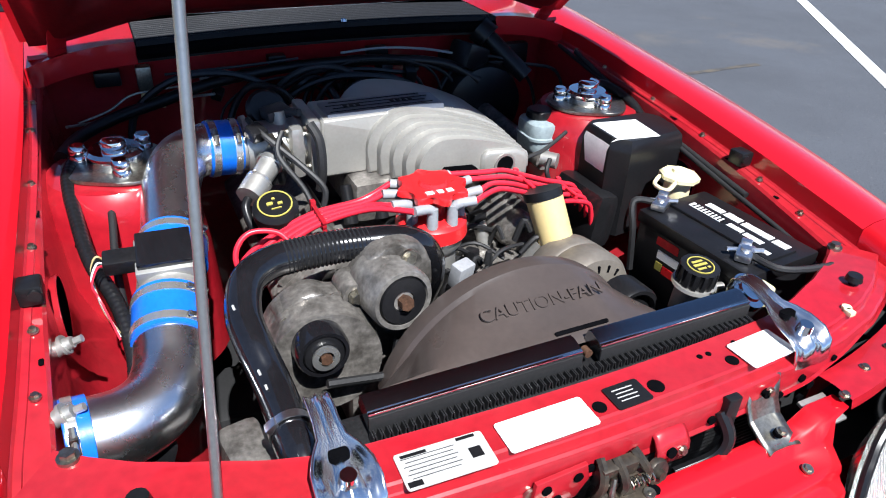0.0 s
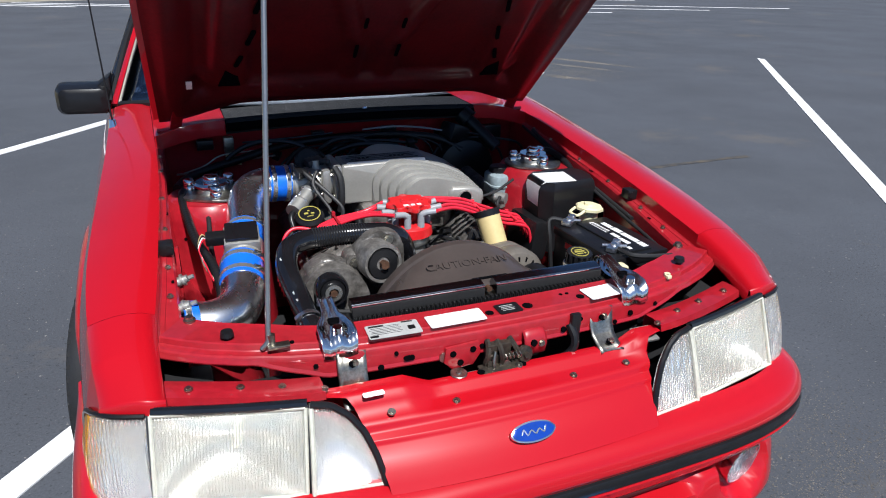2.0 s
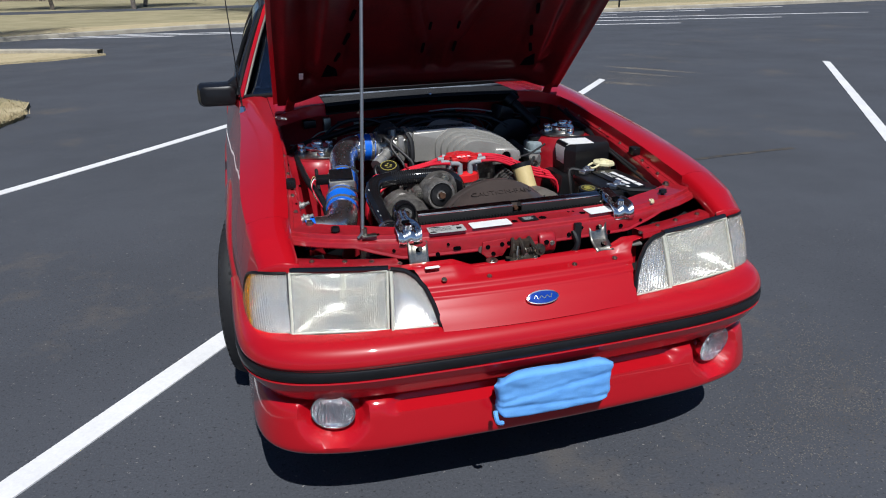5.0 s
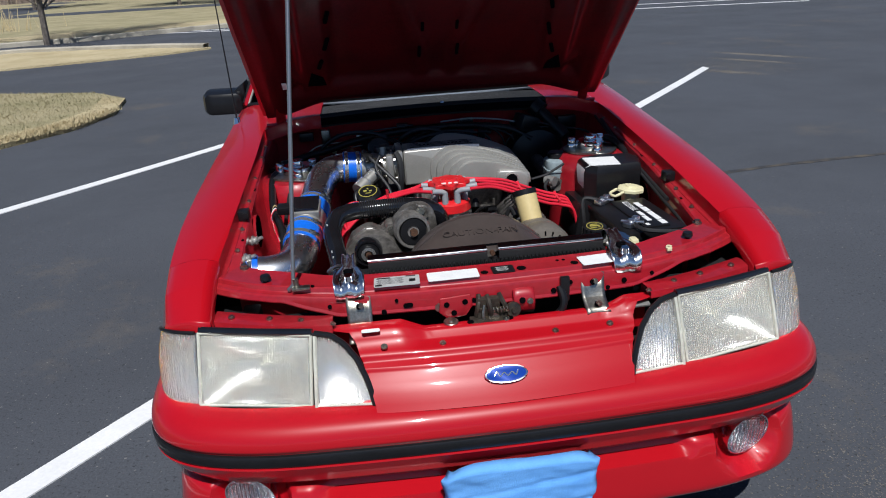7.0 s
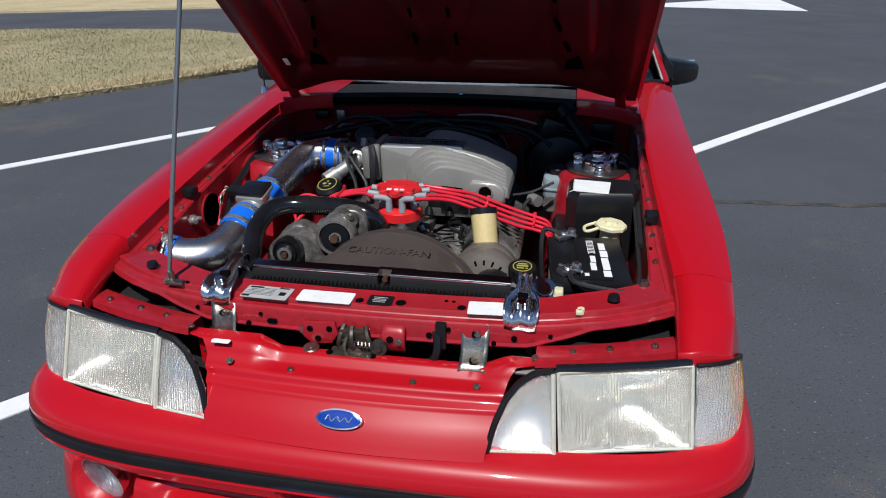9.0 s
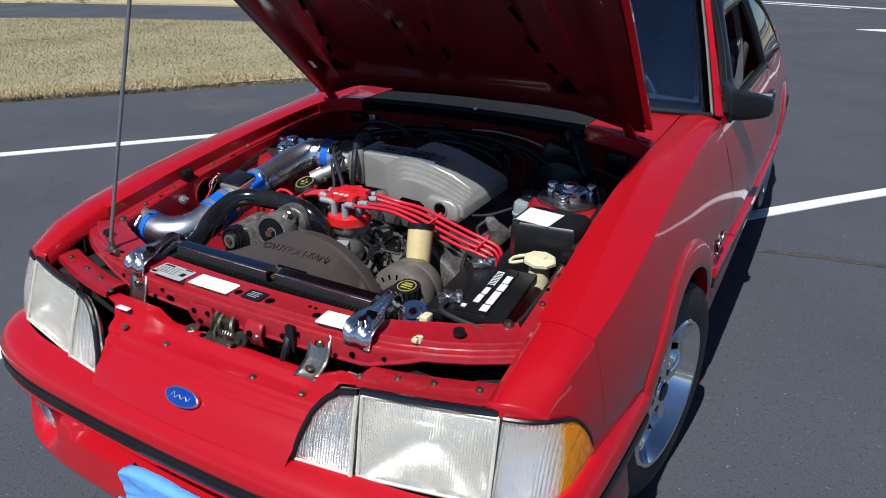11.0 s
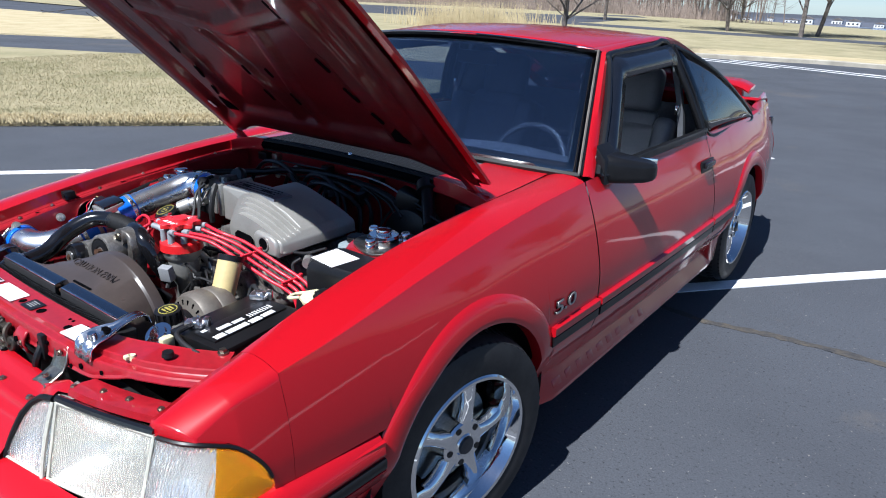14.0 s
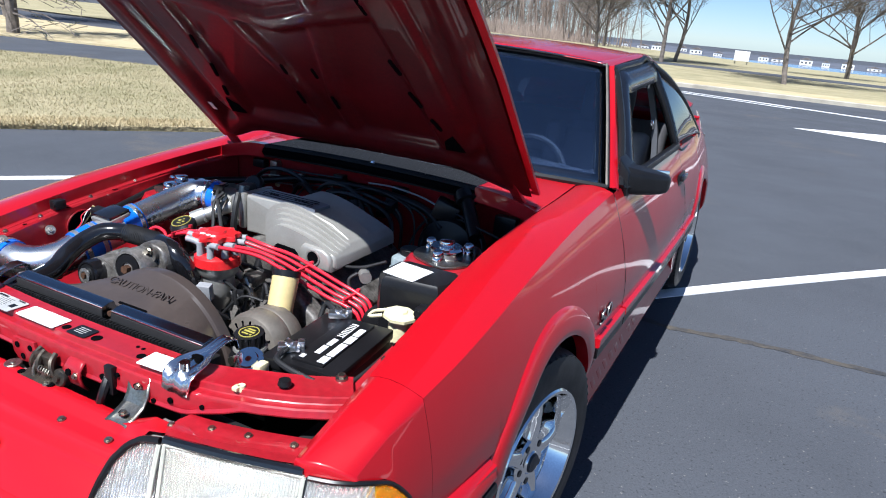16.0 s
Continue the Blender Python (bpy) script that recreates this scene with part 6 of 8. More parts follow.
label_plate(0.218, 0.300, -0.765, -0.715, 0.7590, 4, WHITE, support)
label_plate(-0.298, -0.258, -0.850, -0.836, 0.6915, 0, WHITE, car, "nose_sticker")

# clips and rubber stops
for s, x, y in ((1, 0.505, -0.684), (-1, -0.509, -0.690)):
    bm = BM()
    cyl(bm, (x, y, 0.755), (x, y, 0.775), 0.006, None, 10)
    cyl(bm, (x, y, 0.772), (x, y, 0.781), 0.013, 0.011, 14)
    cyl(bm, (x + 0.002, y, 0.758), (x + 0.002, y, 0.764), 0.017, None, 14)
    part("rubber_stop", bm, BLACK, support, "adjustable rubber hood stop")
bm = BM()
cyl(bm, (0.441, -0.725, 0.757), (0.441, -0.725, 0.768), 0.008, 0.007, 12)
box(bm, (0.437, -0.733, 0.764), (0.012, 0.014, 0.008), None, 0.002)
part("clip", bm, CREAM, support, "cream plastic clip")
bm = BM()
box(bm, (-0.425, -0.742, 0.764), (0.040, 0.018, 0.006), None, 0.002)
cyl(bm, (-0.436, -0.735, 0.76), (-0.436, -0.735, 0.785), 0.007, None, 10)
part("rod_clamp", bm, STEEL, support)
for s in (-1, 1):
    bolt((s * 0.57, -0.60, 0.766), 0.008, support, (0, 0, 1), STEEL, 0.010)

# aprons, shock towers, firewall
for s in (-1, 1):
    bm = BM()
    rows = []
    for y in np.linspace(-0.66, 0.36, 40):
        zi = zin(y)
        xi = xin(y)
        f = 0.584 + 0.005 * math.sin((y + 0.6) * 3)
        rows.append([(s * (xi + 0.010), y, zi - 0.020), (s * (xi - 0.001), y, zi - 0.036), (s * (xi - 0.004), y, zi - 0.039), (s * (xi - 0.012), y, zi - 0.0395), (s * (xi - 0.013), y, zi - 0.0415), (s * (f + 0.004), y, zi - 0.043), (s * f, y, zi - 0.048), (s * (f - 0.002), y, zi - 0.075), (s * (f - 0.004), y, zi - 0.12), (s * (f - 0.012), y, 0.655), (s * (f - 0.035), y, 0.610), (s * (f - 0.085), y, 0.560), (s * (f - 0.13), y, 0.520), (s * (f - 0.16), y, 0.46), (s * 0.40, y, 0.36)])
    grid(bm, rows)
    ap = part("inner_fender", bm, RED_IN, bay, "red painted inner fender apron", 34)
    for y in (-0.50, -0.40, -0.24, -0.08, 0.10, 0.22):
        bolt((s * 0.601, y, zin(y) - 0.0405), 0.0045, ap, (0, 0, 1))
    for y, w in ((-0.33, 0.03), (-0.16, 0.02), (0.02, 0.03), (-0.45, 0.012)):
        bm = BM()
        prism(bm, rrect(0.006, w, 0.0027, 4), Matrix.Translation((s * 0.594, y, zin(y) - 0.0420)), 0.0012)
        part("slot", bm, DARK, ap)
    bm = BM()
    box(bm, (s * 0.600, -0.345, zin(-0.345) - 0.026), (0.030, 0.034, 0.028), None, 0.005)
    cyl(bm, (s * 0.594, -0.36, zin(-0.345) - 0.024), (s * 0.594, -0.366, zin(-0.345) - 0.024), 0.008, None, 10)
    part("side_bumper", bm, BLACK, ap, "black rubber hood side bumper")
    # round wiring opening in the apron
    bm = BM()
    lathe(bm, [(0.050, 0.0), (0.049, 0.0015), (0.046, 0.0015), (0.045, -0.01)], Matrix.Translation((s * 0.5785, -0.29 if s < 0 else -0.225, 0.745 if s < 0 else 0.715)) @ pose(0, 0, 0, 0, -s * 90, 0), 26, True)
    part("opening_rim", bm, RED_IN, ap)
    disc((s * 0.5775, -0.29 if s < 0 else -0.225, 0.745 if s < 0 else 0.715), 0.046, DARK, ap, (-s, 0, 0))
    # shock tower
    bm = BM()
    lathe(bm, [(0.150, 0.45), (0.138, 0.66), (0.126, 0.77), (0.118, 0.802), (0.104, 0.818), (0.06, 0.822), (0.0, 0.822)], Matrix.Translation((s * 0.485, -0.005, 0)), 44)
    tw = part("shock_tower", bm, RED_IN, bay, "red shock tower", 34)
    c = Vector((s * 0.478, -0.005, 0.822))
    bm = BM()
    prism(bm, [(0.086 * math.cos(a), 0.086 * math.sin(a) * (1 - 0.10 * math.cos(3 * a))) for a in np.linspace(0, 2 * math.pi, 42, False)], Matrix.Translation(c), 0.006, 0.002)
    part("camber_plate", bm, STEEL, tw, "bare steel camber plate")
    bm = BM()
    lathe(bm, [(0.0, 0.026), (0.040, 0.026), (0.046, 0.021), (0.048, 0.004), (0.046, 0.0), (0.0, 0.0)], Matrix.Translation(c + Vector((0, 0, 0.006))), 36)
    part("strut_cap", bm, CHROME, tw)
    for a, h, rr in ((40, 0.031, 0.0145), (160, 0.030, 0.0145), (275, 0.030, 0.0145), (0, 0.043, 0.021)):
        r0 = 0.0 if a == 0 else 0.060
        p = c + Vector((r0 * math.cos(radians(a)), r0 * math.sin(radians(a)), 0.006))
        bm = BM()
        lathe(bm, [(0.0, h), (rr * 0.72, h), (rr * 0.94, h - 0.003), (rr, h - 0.008), (rr, h - 0.014), (rr * 0.90, h - 0.017), (rr * 1.05, h - 0.021), (rr * 1.05, 0.0), (0.0, 0.0)], Matrix.Translation(p), 16)
        part("chrome_nut_cover", bm, CHROME, tw)
    for a in (200, 235, 320):
        p = Vector((s * 0.485, -0.005, 0.74)) + 0.130 * Vector((math.cos(radians(a)), math.sin(radians(a)), 0))
        disc(p, 0.004, DARK, tw, (math.cos(radians(a)), math.sin(radians(a)), 0.1))
bm = BM()
rows = []
for x in np.linspace(-0.60, 0.60, 41):
    w = 0.010 * math.sin(x * 16) * math.sin(x * 5)
    rows.append([(x, 0.325, 0.925), (x, 0.322, 0.918), (x, 0.335, 0.908), (x, 0.360, 0.900), (x, 0.372 + w, 0.86), (x, 0.365 + w, 0.78), (x, 0.350, 0.66), (x, 0.345, 0.45), (x, 0.36, 0.25)])
grid(bm, rows)
fw = part("firewall", bm, RED_IN, bay, "red painted firewall in the shade", 30)
for x, z, w, h, mm in ((-0.40, 0.855, 0.03, 0.05, STEEL), (-0.28, 0.845, 0.02, 0.02, CAST), (0.30, 0.84, 0.03, 0.03, BLACK), (-0.47, 0.86, 0.05, 0.03, BLACK), (0.50, 0.82, 0.07, 0.08, BLACK), (0.12, 0.87, 0.05, 0.02, BLACK), (-0.12, 0.87, 0.04, 0.02, BLACK)):
    bm = BM()
    box(bm, (x, 0.355, z), (w, 0.03, h), None, 0.004)
    part("firewall_fitting", bm, mm, fw)
# cowl vent: a near-black sheet under the slats holds the gaps' shade
crown = lambda x: 0.938 + 0.010 * (1 - (x / 0.42) ** 2)
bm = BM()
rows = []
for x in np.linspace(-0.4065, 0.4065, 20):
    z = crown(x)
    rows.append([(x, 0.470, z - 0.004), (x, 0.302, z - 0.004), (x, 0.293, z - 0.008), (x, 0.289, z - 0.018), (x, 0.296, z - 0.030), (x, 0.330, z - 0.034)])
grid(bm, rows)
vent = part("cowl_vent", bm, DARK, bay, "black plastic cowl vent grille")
for k in range(11):
    bm = BM()
    rows = []
    y = 0.300 + 0.0155 * k
    for x in np.linspace(-0.405, 0.405, 14):
        z = crown(x) + 0.006
        rows.append([(x, y, z - 0.014), (x, y + 0.0005, z - 0.003), (x, y + 0.0025, z), (x, y + 0.006, z - 0.0005), (x, y + 0.0085, z - 0.006), (x, y + 0.009, z - 0.014)])
    grid(bm, rows)
    part("vent_slat", bm, SLAT, vent)
bm = BM()
lathe(bm, [(0.0, 0.010), (0.006, 0.009), (0.009, 0.0), (0.0, 0.0)], Matrix.Translation((0.03, 0.320, 0.948)), 12)
part("washer_nozzle", bm, CHROME, vent)
bm = BM()
tube(bm, [(-0.60, 0.325, 0.890), (-0.3, 0.305, 0.912), (0, 0.302, 0.918), (0.3, 0.305, 0.912), (0.60, 0.325, 0.890)], 0.007, 8, 6)
part("cowl_seal", bm, BLACK_MATT, bay, "black rubber cowl seal")
# crossmember and splash panels; a near-black sheet stands for the underside's shade
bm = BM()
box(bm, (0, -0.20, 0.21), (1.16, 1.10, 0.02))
part("dark_bay_floor", bm, DARK, bay)
bm = BM()
box(bm, (0, -0.10, 0.285), (0.86, 0.16, 0.13), None, 0.02)
cross = part("crossmember", bm, BLACK_MATT, bay)
bm = BM()
box(bm, (0, -0.682, 0.47), (1.10, 0.02, 0.34))
part("condenser", bm, FIN, bay, "black air-conditioning condenser")
for s in (-1, 1):
    bm = BM()
    box(bm, (s * 0.60, -0.70, 0.60), (0.12, 0.16, 0.16), None, 0.01)
    part("lamp_bucket", bm, BLACK_MATT, bay)
for k in range(26):
    bm = BM()
    box(bm, (0, -0.694, 0.43 + 0.0082 * k), (0.98, 0.004, 0.0022))
    part("condenser_fin", bm, FIN, bay)

# hood latch, brackets and catch on the front of the support
bm = BM()
box(bm, (-0.010, -0.792, 0.682), (0.052, 0.016, 0.075), pose(0, 0, 0, 8, 0, 0), 0.003)
box(bm, (-0.030, -0.800, 0.660), (0.016, 0.022, 0.050), None, 0.003)
lt = part("hood_latch", bm, GREASE, bay, "greasy steel hood latch")
bm = BM()
cyl(bm, (0.0, -0.79, 0.672), (0.0, -0.812, 0.672), 0.013, None, 16)
tube(bm, [(-0.02, -0.805, 0.705), (-0.025, -0.812, 0.68), (-0.015, -0.812, 0.655), (0.01, -0.808, 0.645)], 0.004, 8, 5)
part("latch_spring", bm, STEEL, lt)
# red mounting cup, greasy catch arms, spring and zinc washers of the latch
bm = BM()
rows = []
for x in np.linspace(0.048, 0.098, 10):
    e = 0.004 * (abs(x - 0.073) / 0.025) ** 4
    rows.append([(x, -0.778, 0.730 - e), (x, -0.788, 0.726 - e), (x, -0.798, 0.714 - e), (x, -0.800, 0.698), (x, -0.794, 0.676), (x, -0.782, 0.662)])
grid(bm, rows)
cup = part("latch_mount", bm, RED_IN, bay, "red latch mounting cup", 60, solid=0.005)
disc((0.068, -0.800, 0.704), 0.007, DARK, cup, (0, -1, 0.15), 0.003)
bolt((0.086, -0.799, 0.700), 0.005, cup, (0, -1, 0.15))
bm = BM()
prism(bm, [(-0.118, 0.722), (-0.050, 0.726), (-0.044, 0.700), (-0.060, 0.676), (-0.104, 0.672), (-0.122, 0.690)], pose(0, -0.785, 0, 90, 0, 0), 0.006, 0.002)
pl = part("latch_mount", bm, RED_IN, bay, "red latch mounting plate")
for x, z in ((-0.104, 0.708), (-0.062, 0.711), (-0.088, 0.686)):
    disc((x, -0.791, z), 0.0065, DARK, pl, (0, -1, 0), 0.002)
for x0, dx, y in ((-0.030, -0.006, -0.800), (-0.012, 0.004, -0.806), (0.016, 0.012, -0.803)):
    bm = BM()
    tube(bm, [(x0, y + 0.014, 0.722), (x0 + dx * 0.4, y, 0.712), (x0 + dx, y - 0.006, 0.697), (x0 + dx * 1.5, y - 0.002, 0.680), (x0 + dx * 0.6, y + 0.006, 0.668)], 0.0058, 6, 4)
    part("catch_arm", bm, GREASE, lt)
bm = BM()
box(bm, (0.012, -0.800, 0.684), (0.100, 0.010, 0.022), pose(0, 0, 0, 14, 4, 0), 0.003)
box(bm, (-0.012, -0.812, 0.671), (0.086, 0.030, 0.006), pose(0, 0, 0, 8, 0, 0), 0.002)
part("catch_base", bm, GREASE, lt)
bm = BM()
tube(bm, [(-0.004 + 0.0011 * k, -0.812 + 0.0065 * math.cos(k * 0.9), 0.694 + 0.0065 * math.sin(k * 0.9)) for k in range(36)], 0.0012, 5, 1)
part("latch_coil", bm, STEEL, lt)
lathe_at = Matrix.Translation((0.046, -0.806, 0.686)) @ frame_to((0.1, -1, 0.2))
bm = BM()
lathe(bm, [(0.0, 0.010), (0.006, 0.010), (0.007, 0.004), (0.016, 0.003), (0.018, 0.0), (0.018, -0.005), (0.0, -0.005)], lathe_at, 24)
part("latch_wheel", bm, GREASE, lt)
for x, y, z, r in ((-0.098, -0.808, 0.6735, 0.017), (0.026, -0.820, 0.6735, 0.008)):
    bm = BM()
    lathe(bm, [(0.0, 0.004), (r * 0.25, 0.004), (r * 0.32, 0.0018), (r * 0.92, 0.0022), (r, 0.0008), (r, -0.002), (0.0, -0.002)], Matrix.Translation((x, y, z)) @ frame_to((0, -0.06, 1)), 26)
    part("zinc_washer", bm, STEEL, lt)
for x in (-0.300, 0.238):
    bm = BM()
    rows = []
    for dx in np.linspace(-0.027, 0.027, 7):
        e = 0.004 * (abs(dx) / 0.027) ** 4
        up = 0.012 if x > 0 else 0.0
        rows.append([(x + dx, -0.770 - e, 0.742), (x + dx, -0.779 - e, 0.706), (x + dx, -0.789 - e, 0.676 + up), (x + dx, -0.812 - e, 0.664 + up), (x + dx, -0.830 - e, 0.658 + up)])
    grid(bm, rows)
    br = part("nose_bracket", bm, STEEL, bay, "bare zinc-plated nose bracket", 30, solid=0.004)
    for y, z, n in ((-0.779, 0.722, (0, -1, 0.1)), (-0.814, 0.670 + (0.012 if x > 0 else 0), (0, -0.2, 1))):
        disc((x, y - 0.002, z), 0.0065, DARK, br, n, 0.004)
        bolt((x + 0.004, y - 0.003, z + 0.002), 0.005, br, n)
for x, y, z, w in ((0.335, -0.805, 0.675, 0.05), (-0.06, -0.815, 0.655, 0.05)):
    bm = BM()
    box(bm, (x, y, z), (w, 0.045, 0.006), pose(0, 0, 0, 12, 0, 0), 0.002)
    part("bracket_tab", bm, CAST, bay)
bm = BM()
tube(bm, [(0.16, -0.78, 0.72), (0.165, -0.80, 0.69), (0.15, -0.80, 0.66), (0.10, -0.79, 0.64)], 0.009, 8, 5)
box(bm, (0.17, -0.785, 0.715), (0.022, 0.012, 0.06), None, 0.003)
part("release_cable", bm, BLACK, bay)
for x, y, z, n in ((0.128, -0.862, 0.6525, (0, -0.1, 1)), (-0.124, -0.862, 0.6525, (0, -0.1, 1)), (0.253, -0.860, 0.6545, (0, -0.2, 1)), (-0.252, -0.866, 0.662, (0, -0.4, 1)), (0.36, -0.812, 0.701, (0, 0, 1)), (-0.36, -0.812, 0.701, (0, 0, 1)), (0.50, -0.772, 0.710, (0, 0, 1)), (-0.50, -0.772, 0.710, (0, 0, 1)), (0.43, -0.787, 0.706, (0, 0, 1)), (-0.43, -0.787, 0.706, (0, 0, 1)), (0.585, -0.755, 0.715, (0, 0, 1)), (-0.585, -0.755, 0.715, (0, 0, 1))):
    bolt((x, y, z), 0.0052, car, n, STEEL, 0.005)
for x in (-0.055, 0.035):
    disc((x, -0.818, 0.6735), 0.0075, DARK, car)


# ---- radiator, shroud, hoses ----
rad = thing("radiator", "aluminium radiator with black top tank behind the support", "radiator", (0, -0.655, 0.29))
rad_in = Matrix.Translation((0, 0.655, -0.29))


def rpart(name, bm, m, parent=None, label="", **k):
    o = part(name, bm, m, parent or rad, label, **k)
    if parent is None:
        o.matrix_basis = rad_in
    return o


bm = BM()
box(bm, (0, -0.668, 0.521), (0.62, 0.056, 0.46), None, 0.004)
rpart("core", bm, FIN)
for x0, x1 in ((-0.272, 0.012), (0.040, 0.296)):
    bm = BM()
    rows = []
    for x in (x0, x0 + 0.004, x1 - 0.004, x1):
        rows.append([(x, -0.674, 0.760), (x, -0.675, 0.780), (x, -0.672, 0.784), (x, -0.655, 0.788), (x, -0.647, 0.787), (x, -0.641, 0.770)])
    vs = grid(bm, rows)
    bm.faces.new(vs[0])
    bm.faces.new(vs[-1])
    tk = rpart("top_tank", bm, DARK_MIRROR, None, "polished dark radiator top cover mirroring the sky")
    bm = BM()
    box(bm, ((x0 + x1) / 2, -0.6752, 0.7815), (x1 - x0, 0.0035, 0.004), None, 0.001)
    o = part("polished_edge", bm, CHROME, tk)
    bm = BM()
    box(bm, ((x0 + x1) / 2, -0.6765, 0.7650), (x1 - x0, 0.004, 0.026), None, 0.001)
    part("rubber_lip", bm, BLACK_MATT, tk)
for k in range(120):
    bm = BM()
    x = -0.272 + 0.00475 * k
    box(bm, (x, -0.686, 0.7555), (0.0018, 0.012, 0.014), pose(0, 0, 0, 0, 9 * (-1) ** k, 0))
    rpart("core_fin", bm, FIN)
bm = BM()
cyl(bm, (0.026, -0.660, 0.770), (0.026, -0.672, 0.770), 0.006, None, 10)
rpart("bolt", bm, RUST)
# chrome hold-down brackets at both ends
for x0, mir in ((-0.318, -1), (0.325, 1)):
    bm = BM()
    rows = []
    for u in np.linspace(-1, 1, 25):
        rib = 0.006 * math.cos(u * math.pi * 2.0) + 0.0015 * math.cos(u * math.pi * 6)
        rows.append([(x0 + 1.02 * w * u, y, z + rib * g) for w, y, z, g in ((0.031, -0.774, 0.735, 0.2), (0.033, -0.768, 0.762, 0.4), (0.034, -0.752, 0.771, 0.8), (0.032, -0.728, 0.774, 1), (0.024, -0.708, 0.777, 1), (0.015, -0.692, 0.781, 0.6), (0.013, -0.672, 0.787, 0.4), (0.013, -0.652, 0.792, 0.4), (0.013, -0.636, 0.791, 0.4), (0.012, -0.624, 0.784, 0.3), (0.012, -0.618, 0.766, 0.2))])
    grid(bm, rows)
    hb = rpart("hold_down_bracket", bm, CHROME_SOFT, None, "polished chrome radiator hold-down", angle=70, solid=0.003)
    bm = BM()
    prism(bm, rrect(0.022, 0.014, 0.005, 4), Matrix.Translation((x0, -0.716, 0.7775)) @ pose(0, 0, 0, -6, 0, 0), 0.0075)
    part("bracket_hole", bm, DARK, hb)
    bm = BM()
    cyl(bm, (x0, -0.745, 0.770), (x0, -0.747, 0.786), 0.011, 0.009, 14)
    part("bracket_bolt", bm, CHROME, hb)

engine = thing("car_engine", "V8 engine with silver intake, red ignition leads and black hoses", "engine", (0, -0.1, 0.345))
eng_in = Matrix.Translation((0, 0.1, -0.345))


def ep(name, bm, m, parent=None, label="", **k):
    """A part of the engine, given in the car's own coordinates."""
    o = part(name, bm, m, parent or engine, label, **k)
    if parent is None:
        o.matrix_basis = eng_in
    return o


bm = BM()
box(bm, (0, -0.03, 0.50), (0.36, 0.56, 0.32), None, 0.03)
ep("engine_block", bm, CAST_DIRTY, None, "grimy cast engine block")
for s in (-1, 1):
    bm = BM()
    box(bm, (s * 0.21, -0.02, 0.665), (0.15, 0.50, 0.075), pose(0, 0, 0, 0, s * 38, 0), 0.02, 3)
    ep("valve_cover", bm, CAST_DIRTY, None, "finned cast valve cover")
    for k in range(7):
        bm = BM()
        box(bm, (s * 0.222, -0.235 + 0.02 * k, 0.705), (0.12, 0.007, 0.02), pose(0, 0, 0, 0, s * 38, 0), 0.003)
        ep("cover_fin", bm, CAST_DIRTY)

# fan shroud: a dome behind the radiator
cx, cz = 0.012, 0.602
RS = 0.216
front_edge = [lin(*[(q[0], q[k]) for q in ((0, -0.262, 0.66), (0.12, -0.255, 0.760), (0.30, -0.135, 0.772), (0.62, 0.100, 0.772), (0.86, 0.235, 0.735), (1, 0.245, 0.66))]) for k in (1, 2)]
bm = BM()
rows = []
for k in range(51):
    u = k / 50
    a = radians(168 - 156 * u)
    xf, zf = front_edge[0](u), front_edge[1](u)
    fr = [(xf, -0.646, zf - 0.006), (xf, -0.638, zf), (xf, -0.625, zf + 0.003)]
    xc, zc = cx + RS * math.cos(a), cz + RS * math.sin(a)
    fold = 0.012 * min(1, max(0, (zf - 0.735) / 0.035))
    cr = (xf + (xc - xf) * 0.22, -0.600, min(zf + fold, max(zc - 0.004, zf - 0.03)))
    back = [(cx + r * math.cos(a), y, cz + r * math.sin(a)) for r, y in ((RS - 0.005, -0.534), (RS - 0.001, -0.527), (RS, -0.517), (RS - 0.003, -0.500), (RS - 0.012, -0.500))]
    rows.append(fr + [cr] + back)
grid(bm, rows)
shroud = ep("fan_shroud", bm, SHROUD, None, "dark brown plastic fan shroud", angle=24)
words("caution_lettering", "CAUTION-FAN", 0.027, Matrix.Translation((0.012, -0.580, 0.7935)) @ pose(0, 0, 0, 22, 0, 0) @ Matrix.Diagonal((1.05, 1.0, 1, 1)), SHROUD, shroud, 0.0016)
bm = BM()
prism(bm, rrect(0.085, 0.006, 0.0028, 3), Matrix.Translation((0.045, -0.628, 0.7755)) @ pose(0, 0, 0, 26, 0, 0), 0.0012)
part("shroud_slot", bm, DARK, shroud)
bm = BM()
cyl(bm, (cx, -0.50, cz - 0.02), (cx, -0.42, cz - 0.02), 0.07, 0.05, 28)
ep("fan_clutch", bm, CAST)
for k in range(7):
    a = 2 * math.pi * k / 7
    bm = BM()
    box(bm, (cx + 0.13 * math.cos(a), -0.47, cz - 0.02 + 0.13 * math.sin(a)), (0.13, 0.008, 0.055), Matrix.Rotation(-a, 4, "Y") @ pose(0, 0, 0, 28, 0, 0), 0.002)
    ep("fan_blade", bm, BLACK)

# upper radiator hose: black rubber with a ribbed middle
hose_pts = [(-0.050, -0.330, 0.66), (-0.056, -0.362, 0.715), (-0.065, -0.378, 0.760), (-0.086, -0.384, 0.793), (-0.125, -0.380, 0.807), (-0.200, -0.364, 0.806), (-0.270, -0.364, 0.805), (-0.315, -0.376, 0.806), (-0.347, -0.405, 0.802), (-0.361, -0.450, 0.783), (-0.357, -0.495, 0.763), (-0.350, -0.530, 0.742), (-0.346, -0.570, 0.730), (-0.345, -0.635, 0.726)]
bm = BM()
tube(bm, hose_pts, 0.0240, 22, 8)
hose = ep("radiator_hose", bm, BLACK_GLOSS, None, "shiny black upper radiator hose")
